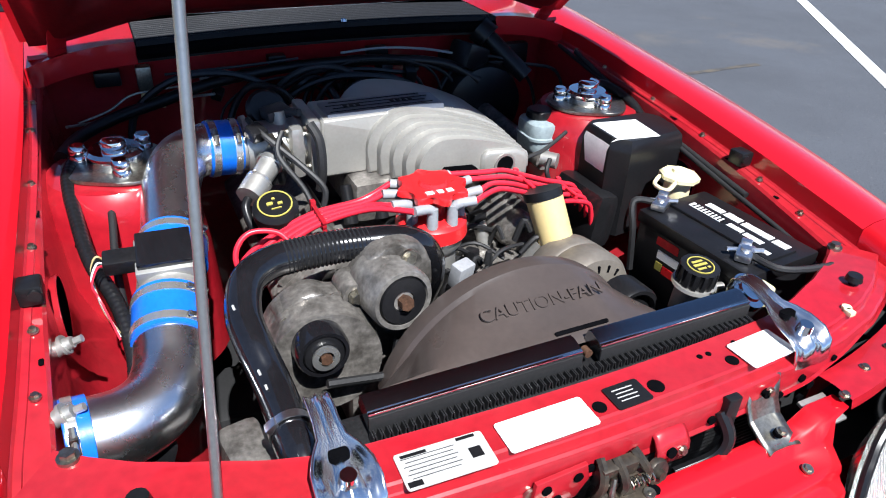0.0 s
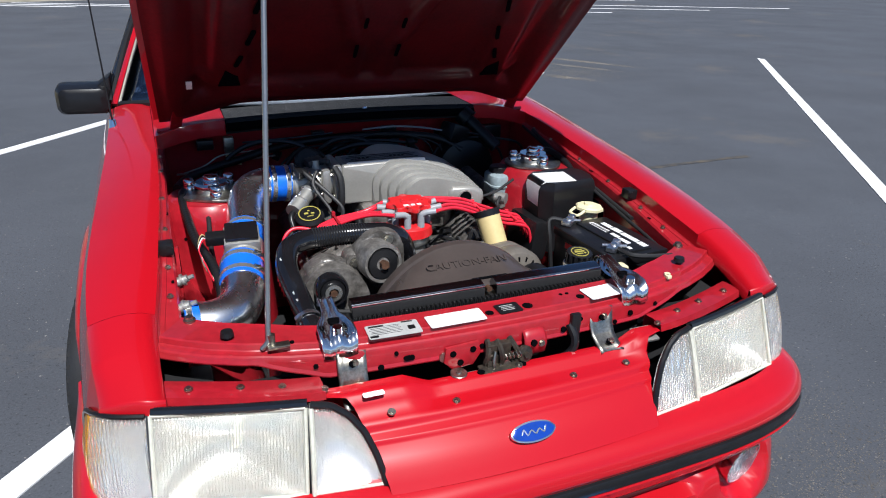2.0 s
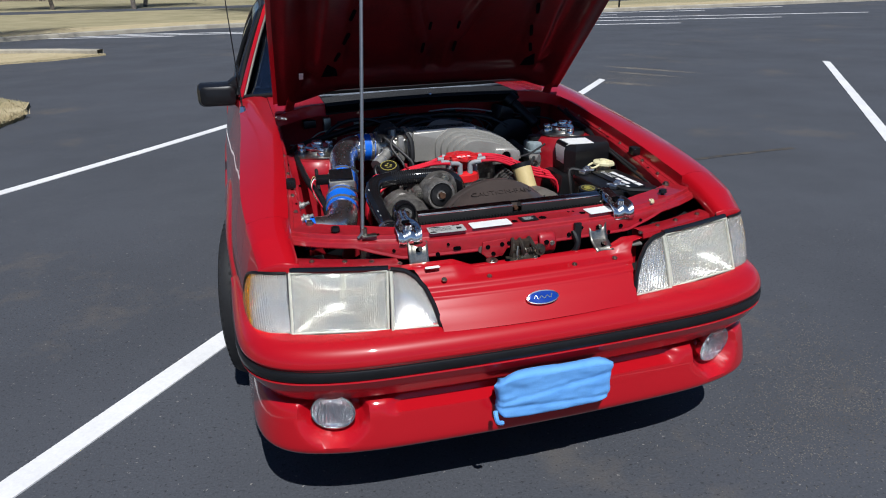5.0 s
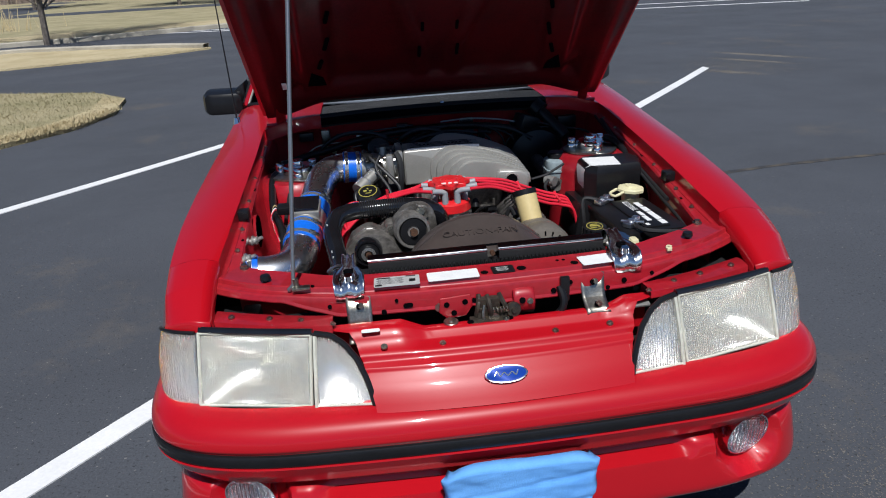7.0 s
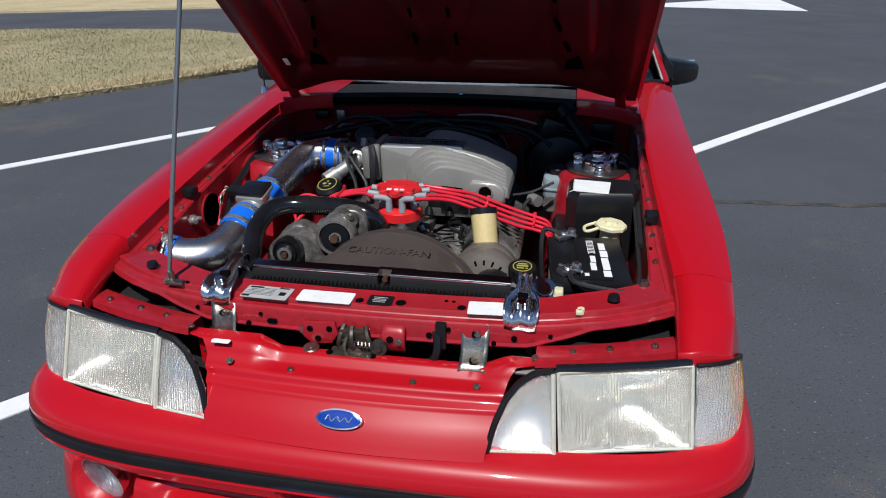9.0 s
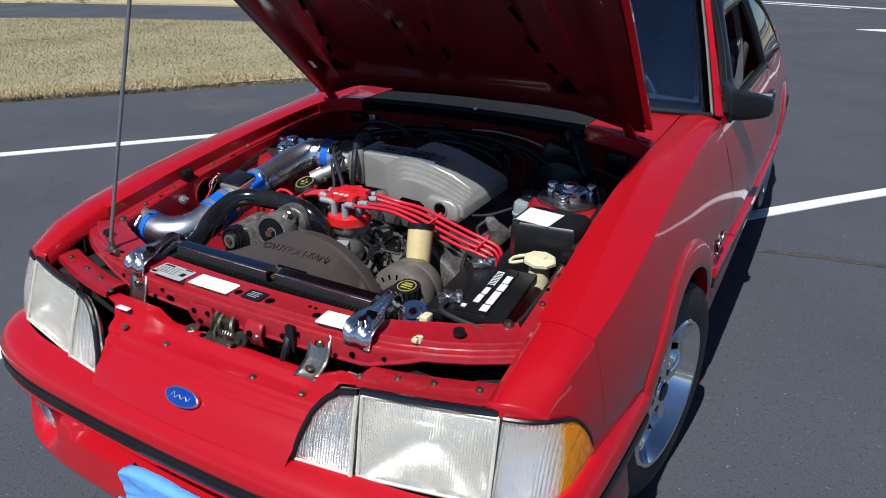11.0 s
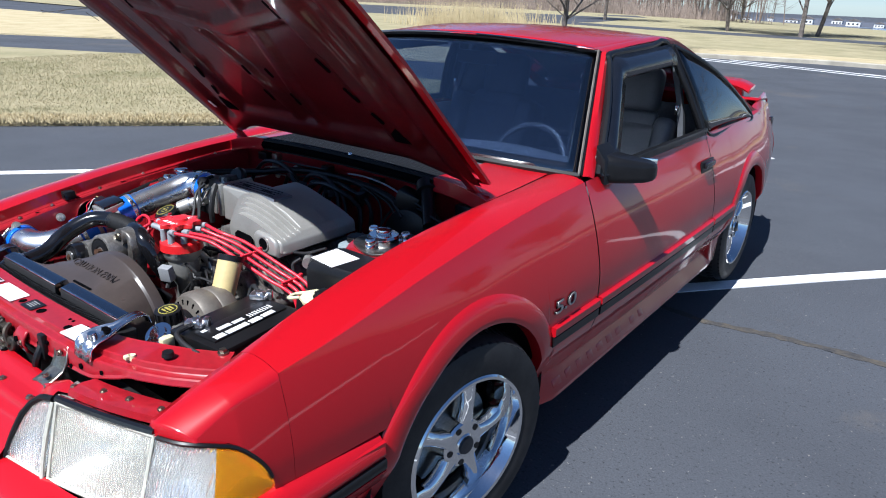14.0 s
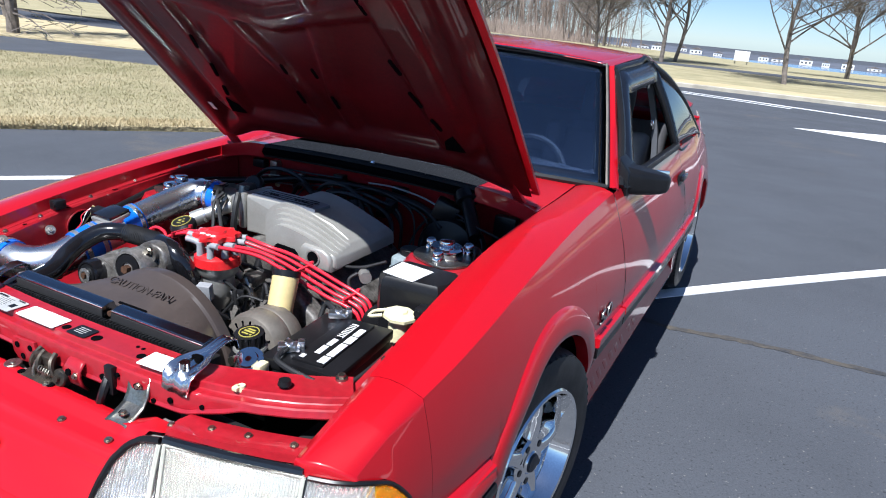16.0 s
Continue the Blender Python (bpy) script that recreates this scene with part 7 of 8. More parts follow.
for k in range(20):
    bm = BM()
    x = -0.165 - 0.0063 * k
    lathe(bm, [(0.0230, -0.0022), (0.0255, 0.0), (0.0230, 0.0022)], Matrix.Translation((x, lin((-0.29, -0.3665), (-0.27, -0.364), (-0.2, -0.364), (-0.16, -0.372))(x), lin((-0.29, 0.8055), (-0.2, 0.806), (-0.16, 0.807))(x))) @ pose(0, 0, 0, 0, 90, 2), 20, True)
    part("hose_rib", bm, RUBBER, hose)
bm = BM()
tube(bm, [(-0.345, -0.622, 0.726), (-0.342, -0.650, 0.721), (-0.335, -0.676, 0.700)], 0.0255, 18, 5)
part("hose_end", bm, BLACK_GLOSS, hose)
bm = BM()
lathe(bm, [(0.0252, -0.006), (0.0272, -0.006), (0.0272, 0.006), (0.0252, 0.006)], Matrix.Translation((-0.345, -0.612, 0.7275)) @ pose(0, 0, 0, 88, 0, 0), 20, True)
box(bm, (-0.366, -0.612, 0.742), (0.016, 0.013, 0.010), pose(0, 0, 0, 0, -40, 0), 0.002)
part("hose_clamp", bm, CHROME_DULL, hose)
# white, letter-like glints on the lower hose, built as pale bars
for k in range(6):
    bm = BM()
    y = -0.455 - 0.021 * k
    box(bm, (lin((-0.57, -0.358), (-0.495, -0.369), (-0.45, -0.373))(y), y, lin((-0.57, 0.7515), (-0.53, 0.7645), (-0.495, 0.7855), (-0.45, 0.8060))(y)), (0.003, 0.008, 0.0009), pose(0, 0, 0, 22 if y > -0.54 else 8, -28, 0))
    part("hose_glint", bm, PAPER, hose)

# throttle pipe: chrome tube with blue couplers
pipe_a = [(-0.292, -0.016, 0.833), (-0.335, -0.020, 0.836), (-0.378, -0.044, 0.832), (-0.402, -0.095, 0.817), (-0.414, -0.165, 0.800), (-0.424, -0.245, 0.780)]
pipe_b = [(-0.446, -0.350, 0.745), (-0.452, -0.395, 0.730), (-0.460, -0.440, 0.714), (-0.481, -0.483, 0.706), (-0.520, -0.509, 0.705), (-0.568, -0.516, 0.709)]
pipe = new("intake_pipe")
pipe.parent = car
tagged(pipe, "polished chrome intake tube with blue silicone couplers")
bm = BM()
tube(bm, pipe_a, 0.0450, 32, 8)
part("upper_tube", bm, PIPE, pipe)
bm = BM()
tube(bm, pipe_b, 0.0480, 32, 8)
part("lower_tube", bm, PIPE, pipe)


def coupler(p, q, r, clamps=(0.18, 0.82)):
    p, q = Vector(p), Vector(q)
    m = Matrix.Translation(p) @ frame_to(q - p)
    L = (q - p).length
    bm = BM()
    lathe(bm, [(r - 0.004, 0), (r, 0.001), (r, L - 0.001), (r - 0.004, L)], m, 28, True)
    c = part("coupler", bm, BLUE, pipe, "bright blue silicone coupler")
    for f in clamps:
        bm = BM()
        lathe(bm, [(r + 0.0002, L * f - 0.006), (r + 0.0016, L * f - 0.006), (r + 0.0016, L * f + 0.006), (r + 0.0002, L * f + 0.006)], m, 28, True)
        k = part("band_clamp", bm, CLAMP, c)
        bm = BM()
        box(bm, m @ Vector((r * 0.75, r * 0.75, L * f)), (0.014, 0.010, 0.010), m.to_3x3().to_4x4(), 0.002)
        cyl(bm, m @ Vector((r * 0.6, r * 0.95, L * f)), m @ Vector((r * 1.05, r * 0.55, L * f)), 0.004, None, 8)
        part("clamp_screw", bm, STEEL, k)


coupler((-0.278, -0.016, 0.832), (-0.335, -0.020, 0.836), 0.0485)
coupler((-0.421, -0.222, 0.785), (-0.430, -0.278, 0.770), 0.0495, (0.2,))
coupler((-0.443, -0.332, 0.751), (-0.4535, -0.402, 0.729), 0.0500)
coupler((-0.556, -0.5145, 0.708), (-0.586, -0.518, 0.711), 0.0515, (0.7,))
bm = BM()
tube(bm, [(-0.428, -0.265, 0.773), (-0.445, -0.345, 0.747)], 0.046, 26, 1)
mf = part("air_meter", bm, CAST, pipe, "cast mass-air meter with a black cover")
bm = BM()
box(bm, (-0.437, -0.297, 0.815), (0.074, 0.066, 0.014), pose(0, 0, 0, 14, 0, -4), 0.003)
part("meter_cover", bm, BLACK_GLOSS, mf)
bm = BM()
box(bm, (-0.437, -0.299, 0.800), (0.080, 0.070, 0.024), pose(0, 0, 0, 14, 0, -4), 0.003)
part("meter_base", bm, CAST, mf)
bm = BM()
box(bm, (-0.492, -0.293, 0.805), (0.050, 0.030, 0.024), pose(0, 0, 0, 14, 0, -4), 0.004)
part("meter_plug", bm, BLACK, mf)

# intake plenum with stepped runners
bm = BM()
prism(bm, [(-0.142, 0.775), (-0.142, 0.880), (-0.138, 0.886), (0.04, 0.885), (0.10, 0.878), (0.16, 0.860), (0.215, 0.832), (0.228, 0.815), (0.228, 0.775)], pose(0, 0.020, 0, 90, 0, 0), 0.098, 0.006, 3)
plen = ep("intake_plenum", bm, PLENUM, None, "silver-grey cast intake plenum with stepped runners", angle=30)


def runner(k, y0, y1):
    """One rounded step of the runners: rises on the throttle side, sweeps over and falls to the far end."""
    x0, zt = -0.062 + 0.0175 * k, 0.890 - 0.0085 * k
    xe = 0.232 + 0.002 * k
    rr = 0.070 - 0.004 * k
    poly = [(x0, 0.775)]
    for a in range(0, 91, 9):
        poly.append((x0 + rr - rr * math.cos(radians(a)), zt - rr + rr * math.sin(radians(a))))
    end = 0.826 - 0.0035 * k
    for x in np.linspace(x0 + rr + 0.015, xe - 0.012, 10):
        t = (x - x0 - rr) / (xe - 0.012 - x0 - rr)
        poly.append((x, zt + (end - zt) * t**1.7))
    poly += [(xe - 0.003, end - 0.006), (xe, end - 0.016), (xe + 0.002, 0.775)]
    bm = BM()
    prism(bm, poly, pose(0, max(y0, y1), 0, 90, 0, 0), abs(y1 - y0), 0.007, 4)
    return part("runner", bm, PLENUM, plen, "", 50)


for k in range(5):
    runner(k, 0.10, -0.090 - 0.019 * k)
for k in range(4):
    runner(k + 0.6, -0.05, 0.062 + 0.021 * k)
bm = BM()
rows = []
for x in np.linspace(-0.128, 0.098, 20):
    z = 0.8905 - 0.5 * max(0, x - 0.03) ** 2 * 1.6
    rows.append([(x, -0.071, z - 0.008), (x, -0.069, z), (x, -0.002, z), (x, 0.0, z - 0.008)])
vs = grid(bm, rows)
bm.faces.new(vs[0])
bm.faces.new(vs[-1])
part("top_plate", bm, PLATE, plen, "grey inscribed top plate")
for k in range(4):
    bm = BM()
    box(bm, (-0.02, -0.058 + 0.0155 * k, 0.8908), (0.20 - 0.02 * (k % 2), 0.0022, 0.0016), None, 0.0004)
    part("plate_groove", bm, BLACK_MATT, plen)
for k in range(7):
    bm = BM()
    box(bm, (-0.085 + 0.012 * k + (0.055 if k > 2 else 0), -0.0345, 0.8912), (0.007, 0.011, 0.0018), None, 0.0008)
    part("plate_lettering", bm, BLACK_MATT, plen)
# window under the runners and the round port
bm = BM()
prism(bm, [(0.045, 0.779), (0.045, 0.797), (0.055, 0.807), (0.112, 0.803), (0.124, 0.793), (0.124, 0.779)], pose(0, -0.172, 0, 90, 0, 0), 0.004)
part("runner_window", bm, DARK, plen)
bm = BM()
prism(bm, [(0.132, 0.765), (0.132, 0.815), (0.142, 0.826), (0.205, 0.822), (0.224, 0.812), (0.232, 0.798), (0.232, 0.765)], pose(0, -0.12, 0, 90, 0, 0), 0.058, 0.009, 4)
part("end_block", bm, PLENUM, plen, "", 50)
disc((0.178, -0.178, 0.796), 0.0175, DARK, plen, (0, -1, 0), 0.002)
bm = BM()
lathe(bm, [(0.0175, 0.0), (0.022, 0.0), (0.022, 0.003), (0.0175, 0.003)], Matrix.Translation((0.178, -0.178, 0.796)) @ pose(0, 0, 0, 90, 0, 0), 26, True)
part("port_rim", bm, CAST, plen)
bm = BM()
box(bm, (0.03, 0.02, 0.735), (0.26, 0.30, 0.08), None, 0.015)
ep("lower_intake", bm, CAST_DIRTY)
for k in range(4):
    bm = BM()
    cyl(bm, (-0.11 + 0.06 * k, -0.13, 0.70), (-0.11 + 0.06 * k, -0.10, 0.765), 0.014, 0.011, 12)
    ep("injector", bm, BLACK)

# throttle body
bm = BM()
cyl(bm, (-0.150, -0.024, 0.830), (-0.285, -0.017, 0.832), 0.040, 0.043, 28)
tb = ep("throttle_body", bm, CAST, None, "cast aluminium throttle body")
bm = BM()
box(bm, (-0.155, -0.02, 0.835), (0.022, 0.13, 0.105), None, 0.008)
box(bm, (-0.186, -0.03, 0.830), (0.024, 0.105, 0.095), None, 0.010)
part("spacer", bm, CAST, tb)
bm = BM()
cyl(bm, (-0.215, -0.060, 0.835), (-0.278, -0.128, 0.800), 0.021, 0.018, 18)
cyl(bm, (-0.268, -0.118, 0.806), (-0.290, -0.142, 0.793), 0.023, None, 18)
cyl(bm, (-0.205, -0.02, 0.865), (-0.205, -0.02, 0.892), 0.016, 0.012, 14)
part("air_valve", bm, CAST, tb)
bm = BM()
lathe(bm, [(0.0, 0.012), (0.030, 0.012), (0.036, 0.006), (0.036, -0.006), (0.0, -0.012)], Matrix.Translation((-0.215, 0.035, 0.876)) @ pose(0, 0, 0, 60, 0, 0), 24)
part("vacuum_dome", bm, BLACK, tb)
bm = BM()
box(bm, (-0.255, -0.07, 0.875), (0.03, 0.03, 0.022), pose(0, 0, 0, 20, 0, 30), 0.005)
part("position_sensor", bm, BLACK, tb)
bm = BM()
box(bm, (-0.232, -0.078, 0.795), (0.035, 0.03, 0.03), pose(0, 0, 0, 0, 20, 30), 0.006)
part("sensor_plug", bm, BLACK, tb)
bm = BM()
tube(bm, [(-0.26, -0.03, 0.885), (-0.245, -0.085, 0.875), (-0.195, -0.13, 0.83), (-0.165, -0.155, 0.795), (-0.17, -0.165, 0.765)], 0.0055, 8, 6)
tube(bm, [(-0.165, -0.085, 0.885), (-0.155, -0.105, 0.86), (-0.155, -0.115, 0.81), (-0.16, -0.11, 0.77)], 0.009, 8, 6)
tube(bm, [(-0.215, -0.09, 0.88), (-0.23, -0.115, 0.85), (-0.2, -0.15, 0.8), (-0.19, -0.17, 0.77)], 0.005, 8, 6)
part("vacuum_hose", bm, RUBBER, tb)
# linkage, sensor and fasteners of the throttle
for dx, y0, z0 in ((-0.236, -0.062, 0.868), (-0.222, -0.066, 0.856)):
    bm = BM()
    prism(bm, [(0, 0), (0.012, 0.006), (0.038, -0.004), (0.050, -0.022), (0.044, -0.030), (0.030, -0.014), (0.004, -0.010)], Matrix.Translation((dx, y0, z0)) @ pose(0, 0, 0, 70, 10, -60), 0.003, 0.001)
    part("linkage_arm", bm, GREASE, tb)
bm = BM()
tube(bm, [(-0.230 + 0.0011 * k, -0.052 + 0.008 * math.cos(k * 0.8), 0.846 + 0.008 * math.sin(k * 0.8)) for k in range(34)], 0.0013, 5, 1)
part("return_spring", bm, STEEL, tb)
bm = BM()
cyl(bm, (-0.262, -0.017, 0.832), (-0.270, -0.017, 0.832), 0.054, 0.052, 28)
part("throttle_flange", bm, CAST, tb)
for a in (35, 125, 215, 305):
    bolt((-0.199, -0.030 + 0.044 * math.cos(radians(a)), 0.830 + 0.040 * math.sin(radians(a))), 0.0052, tb, (-1, 0, 0), STEEL, 0.008)
for y, z in ((-0.074, 0.872), (0.032, 0.872), (-0.074, 0.800)):
    bolt((-0.167, y, z), 0.0055, tb, (-1, 0, 0), STEEL, 0.007)
bm = BM()
box(bm, (-0.206, -0.008, 0.884), (0.046, 0.040, 0.020), pose(0, 0, 0, 0, -6, 12), 0.005)
cyl(bm, (-0.190, -0.020, 0.888), (-0.172, -0.044, 0.892), 0.007, None, 10)
part("idle_sensor", bm, TRIM, tb)
bm = BM()
tube(bm, [(-0.292, -0.145, 0.792), (-0.300, -0.158, 0.782), (-0.296, -0.176, 0.758), (-0.282, -0.186, 0.735)], 0.0075, 10, 6)
part("bypass_hose", bm, BLACK, tb)
for f in (0.35, 0.8):
    bm = BM()
    p, q = Vector((-0.215, -0.060, 0.835)), Vector((-0.278, -0.128, 0.800))
    c = p.lerp(q, f)
    cyl(bm, c, c + (q - p).normalized() * 0.007, 0.0235, None, 18)
    part("hose_clamp", bm, CLAMP, tb)
# oil filler
bm = BM()
cyl(bm, (-0.245, -0.165, 0.69), (-0.258, -0.198, 0.785), 0.030, 0.028, 20)
oil = ep("oil_filler", bm, BLACK, None, "black oil filler neck")
bm = BM()
m = Matrix.Translation((-0.259, -0.201, 0.787)) @ pose(0, 0, 0, 20, -6, 0)
lathe(bm, [(0.0, 0.024), (0.030, 0.022), (0.037, 0.014), (0.037, 0.0), (0.030, -0.004), (0.0, -0.004)], m, 18)
part("oil_cap", bm, BLACK, oil)
bm = BM()
n = 24
lathe(bm, [(0.0255, 0.0238), (0.028, 0.0236), (0.028, 0.0250), (0.0255, 0.0250)], m, 24, True)
for dx, dy, w, h in ((-0.008, 0.002, 0.010, 0.006), (0.008, -0.001, 0.008, 0.005), (0, -0.010, 0.016, 0.002), (0, 0.011, 0.005, 0.004)):
    box(bm, m @ Vector((dx, dy, 0.0243)), (w, h, 0.002), m.to_3x3().to_4x4())
part("cap_emblem", bm, YELLOW, oil)

# distributor and leads
D = Vector((-0.030, -0.305, 0))
bm = BM()
lathe(bm, [(0.0, 0.60), (0.026, 0.60), (0.030, 0.66), (0.040, 0.68), (0.044, 0.70), (0.042, 0.735), (0.052, 0.748), (0.054, 0.768), (0.0, 0.770)], Matrix.Translation(D), 30)
dist = ep("distributor", bm, CAST, None, "billet distributor with a red cap")
bm = BM()
lathe(bm, [(0.0, 0.800), (0.038, 0.800), (0.050, 0.797), (0.058, 0.790), (0.060, 0.768), (0.0, 0.766)], Matrix.Translation(D), 36)
part("cap_base", bm, CAP_RED, dist)
bm = BM()
star = []
for k in range(48):
    a = 2 * math.pi * k / 48
    star.append(((0.052 + 0.008 * math.cos(8 * a)) * math.cos(a), (0.052 + 0.008 * math.cos(8 * a)) * math.sin(a)))
prism(bm, star, Matrix.Translation(D + Vector((0, 0, 0.838))), 0.012, 0.003)
cyl(bm, D + Vector((0, 0, 0.80)), D + Vector((0, 0, 0.84)), 0.022, None, 20)
cyl(bm, D + Vector((0, 0, 0.849)), D + Vector((0, 0, 0.857)), 0.024, 0.021, 20)
part("wire_retainer", bm, CAP_RED, dist)
bm = BM()
for dx, w in ((-0.018, 0.013), (0.0, 0.010), (0.016, 0.011)):
    box(bm, D + Vector((dx, -0.030, 0.8508)), (w, 0.010, 0.0012), None, 0.0003)
part("cap_mark", bm, WHITE, dist)
for k in range(8):
    a = 2 * math.pi * (k + 0.5) / 8
    p = D + 0.045 * Vector((math.cos(a), math.sin(a), 0))
    q = D + 0.068 * Vector((math.cos(a), math.sin(a), 0))
    bm = BM()
    cyl(bm, p + Vector((0, 0, 0.795)), p + Vector((0, 0, 0.830)), 0.0095, 0.0085, 12)
    left = math.cos(a) < 0.1
    rank = sorted(range(8), key=lambda q: math.sin(2 * math.pi * (q + 0.5) / 8))
    side = [q for q in rank if (math.cos(2 * math.pi * (q + 0.5) / 8) < 0.1) == left]
    j = side.index(k) - 1.5
    e = Vector((-0.036 if left else 0.036, 0.006 * j, 0.003))
    tube(bm, [p + Vector((0, 0, 0.822)), p + Vector((0, 0, 0.830)) + e * 0.25, p + Vector((0, 0, 0.832)) + e], 0.0080, 10, 4)
    part("wire_boot", bm, BOOT, dist)
    start = p + Vector((0, 0, 0.832)) + e
    if left:
        pts = [start, Vector((-0.135, -0.285 + 0.013 * j, 0.822 - 0.001 * j)), Vector((-0.205, -0.262 + 0.012 * j, 0.800)), Vector((-0.262, -0.255 + 0.015 * j, 0.772)), Vector((-0.312, -0.262 + 0.019 * j, 0.742)), Vector((-0.345, -0.270 + 0.022 * j, 0.700)), Vector((-0.350, -0.265 + 0.03 * j, 0.64))]
    else:
        pts = [start, Vector((0.092, -0.278 + 0.017 * j, 0.822 + 0.003 * j)), Vector((0.150, -0.252 + 0.019 * j, 0.800 + 0.005 * j)), Vector((0.215, -0.228 + 0.019 * j, 0.766 + 0.006 * j)), Vector((0.275, -0.210 + 0.019 * j, 0.738 + 0.006 * j)), Vector((0.318, -0.202 + 0.018 * j, 0.724 + 0.005 * j)), Vector((0.355, -0.200 + 0.018 * j, 0.706 + 0.004 * j)), Vector((0.37, -0.197 + 0.018 * j, 0.65))]
    bm = BM()
    tube(bm, pts, 0.0050, 10, 8)
    ep("spark_plug_lead", bm, WIRE_RED, None, "thick red silicone spark plug lead")
for p, d, w in (((-0.205, -0.262, 0.800), (1, -0.2, 0.4), 0.030), ((0.190, -0.234, 0.780), (1, 0.4, -0.5), 0.034), ((0.315, -0.200, 0.7255), (1, 0.1, -0.35), 0.040)):
    bm = BM()
    m = Matrix.Translation(p) @ frame_to(d)
    box(bm, p, (0.007, 0.066, 0.006), None, 0.002)
    for q in (-1, 1):
        box(bm, Vector(p) + Vector((0, 0, 0.0065 * q)), (0.007, 0.066, 0.004), None, 0.0015)
    box(bm, Vector(p) + Vector((0, 0.034, 0.004)), (0.009, 0.010, 0.022), None, 0.002)
    ep("wire_separator", bm, mat("separator_red", (0.35, 0.01, 0.02), 0.35) if p[0] < 0 else WIRE_RED)
bm = BM()
tube(bm, [(-0.325, -0.29, 0.70), (-0.34, -0.27, 0.76), (-0.315, -0.255, 0.79), (-0.27, -0.26, 0.785), (-0.25, -0.28, 0.76)], 0.0045, 10, 8)
ep("spark_plug_lead", bm, WIRE_RED, None, "thick red silicone spark plug lead")

# thermostat housing, clutter below the distributor
bm = BM()
cyl(bm, (-0.045, -0.27, 0.61), (-0.045, -0.275, 0.68), 0.034, 0.026, 18)
box(bm, (-0.03, -0.235, 0.66), (0.08, 0.07, 0.05), None, 0.012)
ep("thermostat_housing", bm, CAST_DIRTY)
rnd = random.Random(12)
for k in range(26):
    bm = BM()
    p = Vector((rnd.uniform(-0.20, 0.20), rnd.uniform(-0.34, -0.16), rnd.uniform(0.63, 0.72)))
    if k % 2:
        box(bm, p, (rnd.uniform(0.02, 0.05), rnd.uniform(0.02, 0.04), rnd.uniform(0.02, 0.045)), pose(0, 0, 0, rnd.uniform(-30, 30), 0, rnd.uniform(0, 90)), 0.005)
    else:
        cyl(bm, p, p + Vector((rnd.uniform(-0.03, 0.03), rnd.uniform(-0.03, 0.03), 0.05)), rnd.uniform(0.008, 0.016), None, 12)
    ep("fitting", bm, (CAST, BLACK, STEEL, CAST_DIRTY)[k % 4])
bm = BM()
box(bm, (-0.005, -0.375, 0.715), (0.036, 0.024, 0.044), pose(0, 0, 0, 10, 0, 20), 0.004)
ep("sensor_plug", bm, BOOT, None, "grey electrical connector")
for k in range(30):
    bm = BM()
    p = Vector((rnd.uniform(-0.16, 0.20), rnd.uniform(-0.36, -0.2), rnd.uniform(0.66, 0.72)))
    q = p + Vector((rnd.uniform(-0.12, 0.12), rnd.uniform(-0.08, 0.10), rnd.uniform(-0.06, 0.03)))
    tube(bm, [p, (p + q) / 2 + Vector((0, 0, 0.03)), q], rnd.uniform(0.003, 0.006), 7, 5)
    ep("harness", bm, RUBBER)

# front accessory drive
outline = smooth_path([(x, z, 0) for x, z in ((-0.33, 0.60), (-0.34, 0.68), (-0.318, 0.745), (-0.268, 0.776), (-0.225, 0.762), (-0.198, 0.785), (-0.165, 0.820), (-0.112, 0.824), (-0.085, 0.79), (-0.092, 0.70), (-0.16, 0.62))], 5)
bm = BM()
prism(bm, [(p.x, p.y) for p in outline], pose(0, -0.385, 0, 90, 0, 0), 0.040, 0.008, 3)
for x, z, r in ((-0.205, 0.765, 0.018), (-0.30, 0.742, 0.016), (-0.12, 0.802, 0.016)):
    cyl(bm, (x, -0.39, z), (x, -0.436, z), r * 1.15, r, 18)
br = ep("accessory_bracket", bm, CAST_DIRTY, None, "cast grey accessory bracket", angle=45)
for x, z in ((-0.30, 0.745), (-0.205, 0.765), (-0.125, 0.812), (-0.11, 0.72)):
    bolt((x, -0.436, z), 0.008, br, (0, -1, 0.1), STEEL, 0.012)


def pulley(c, r, depth, m, name, hub=RUST, n=(0, -1, 0.06), face=None):
    n = Vector(n).normalized()
    M = Matrix.Translation(c) @ frame_to(n)
    bm = BM()
    lathe(bm, [(0.0, -depth), (r * 0.9, -depth), (r, -depth + 0.004), (r, -0.006), (r * 0.93, 0.0), (r * 0.80, 0.0), (r * 0.74, -0.010), (r * 0.45, -0.012), (r * 0.40, -0.002), (0.0, -0.002)], M, 36)
    pl = ep(name, bm, m)
    if face is not None:
        bm = BM()
        lathe(bm, [(r * 0.30, -0.004), (r * 0.34, 0.0012), (r * 0.72, 0.0012), (r * 0.76, -0.006), (r * 0.5, -0.010)], M, 36, True)
        part("pulley_face", bm, face, pl)
    bm = BM()
    cyl(bm, M @ Vector((0, 0, -0.004)), M @ Vector((0, 0, 0.012)), r * 0.22, None, 6)
    part("pulley_bolt", bm, hub, pl)
    return pl


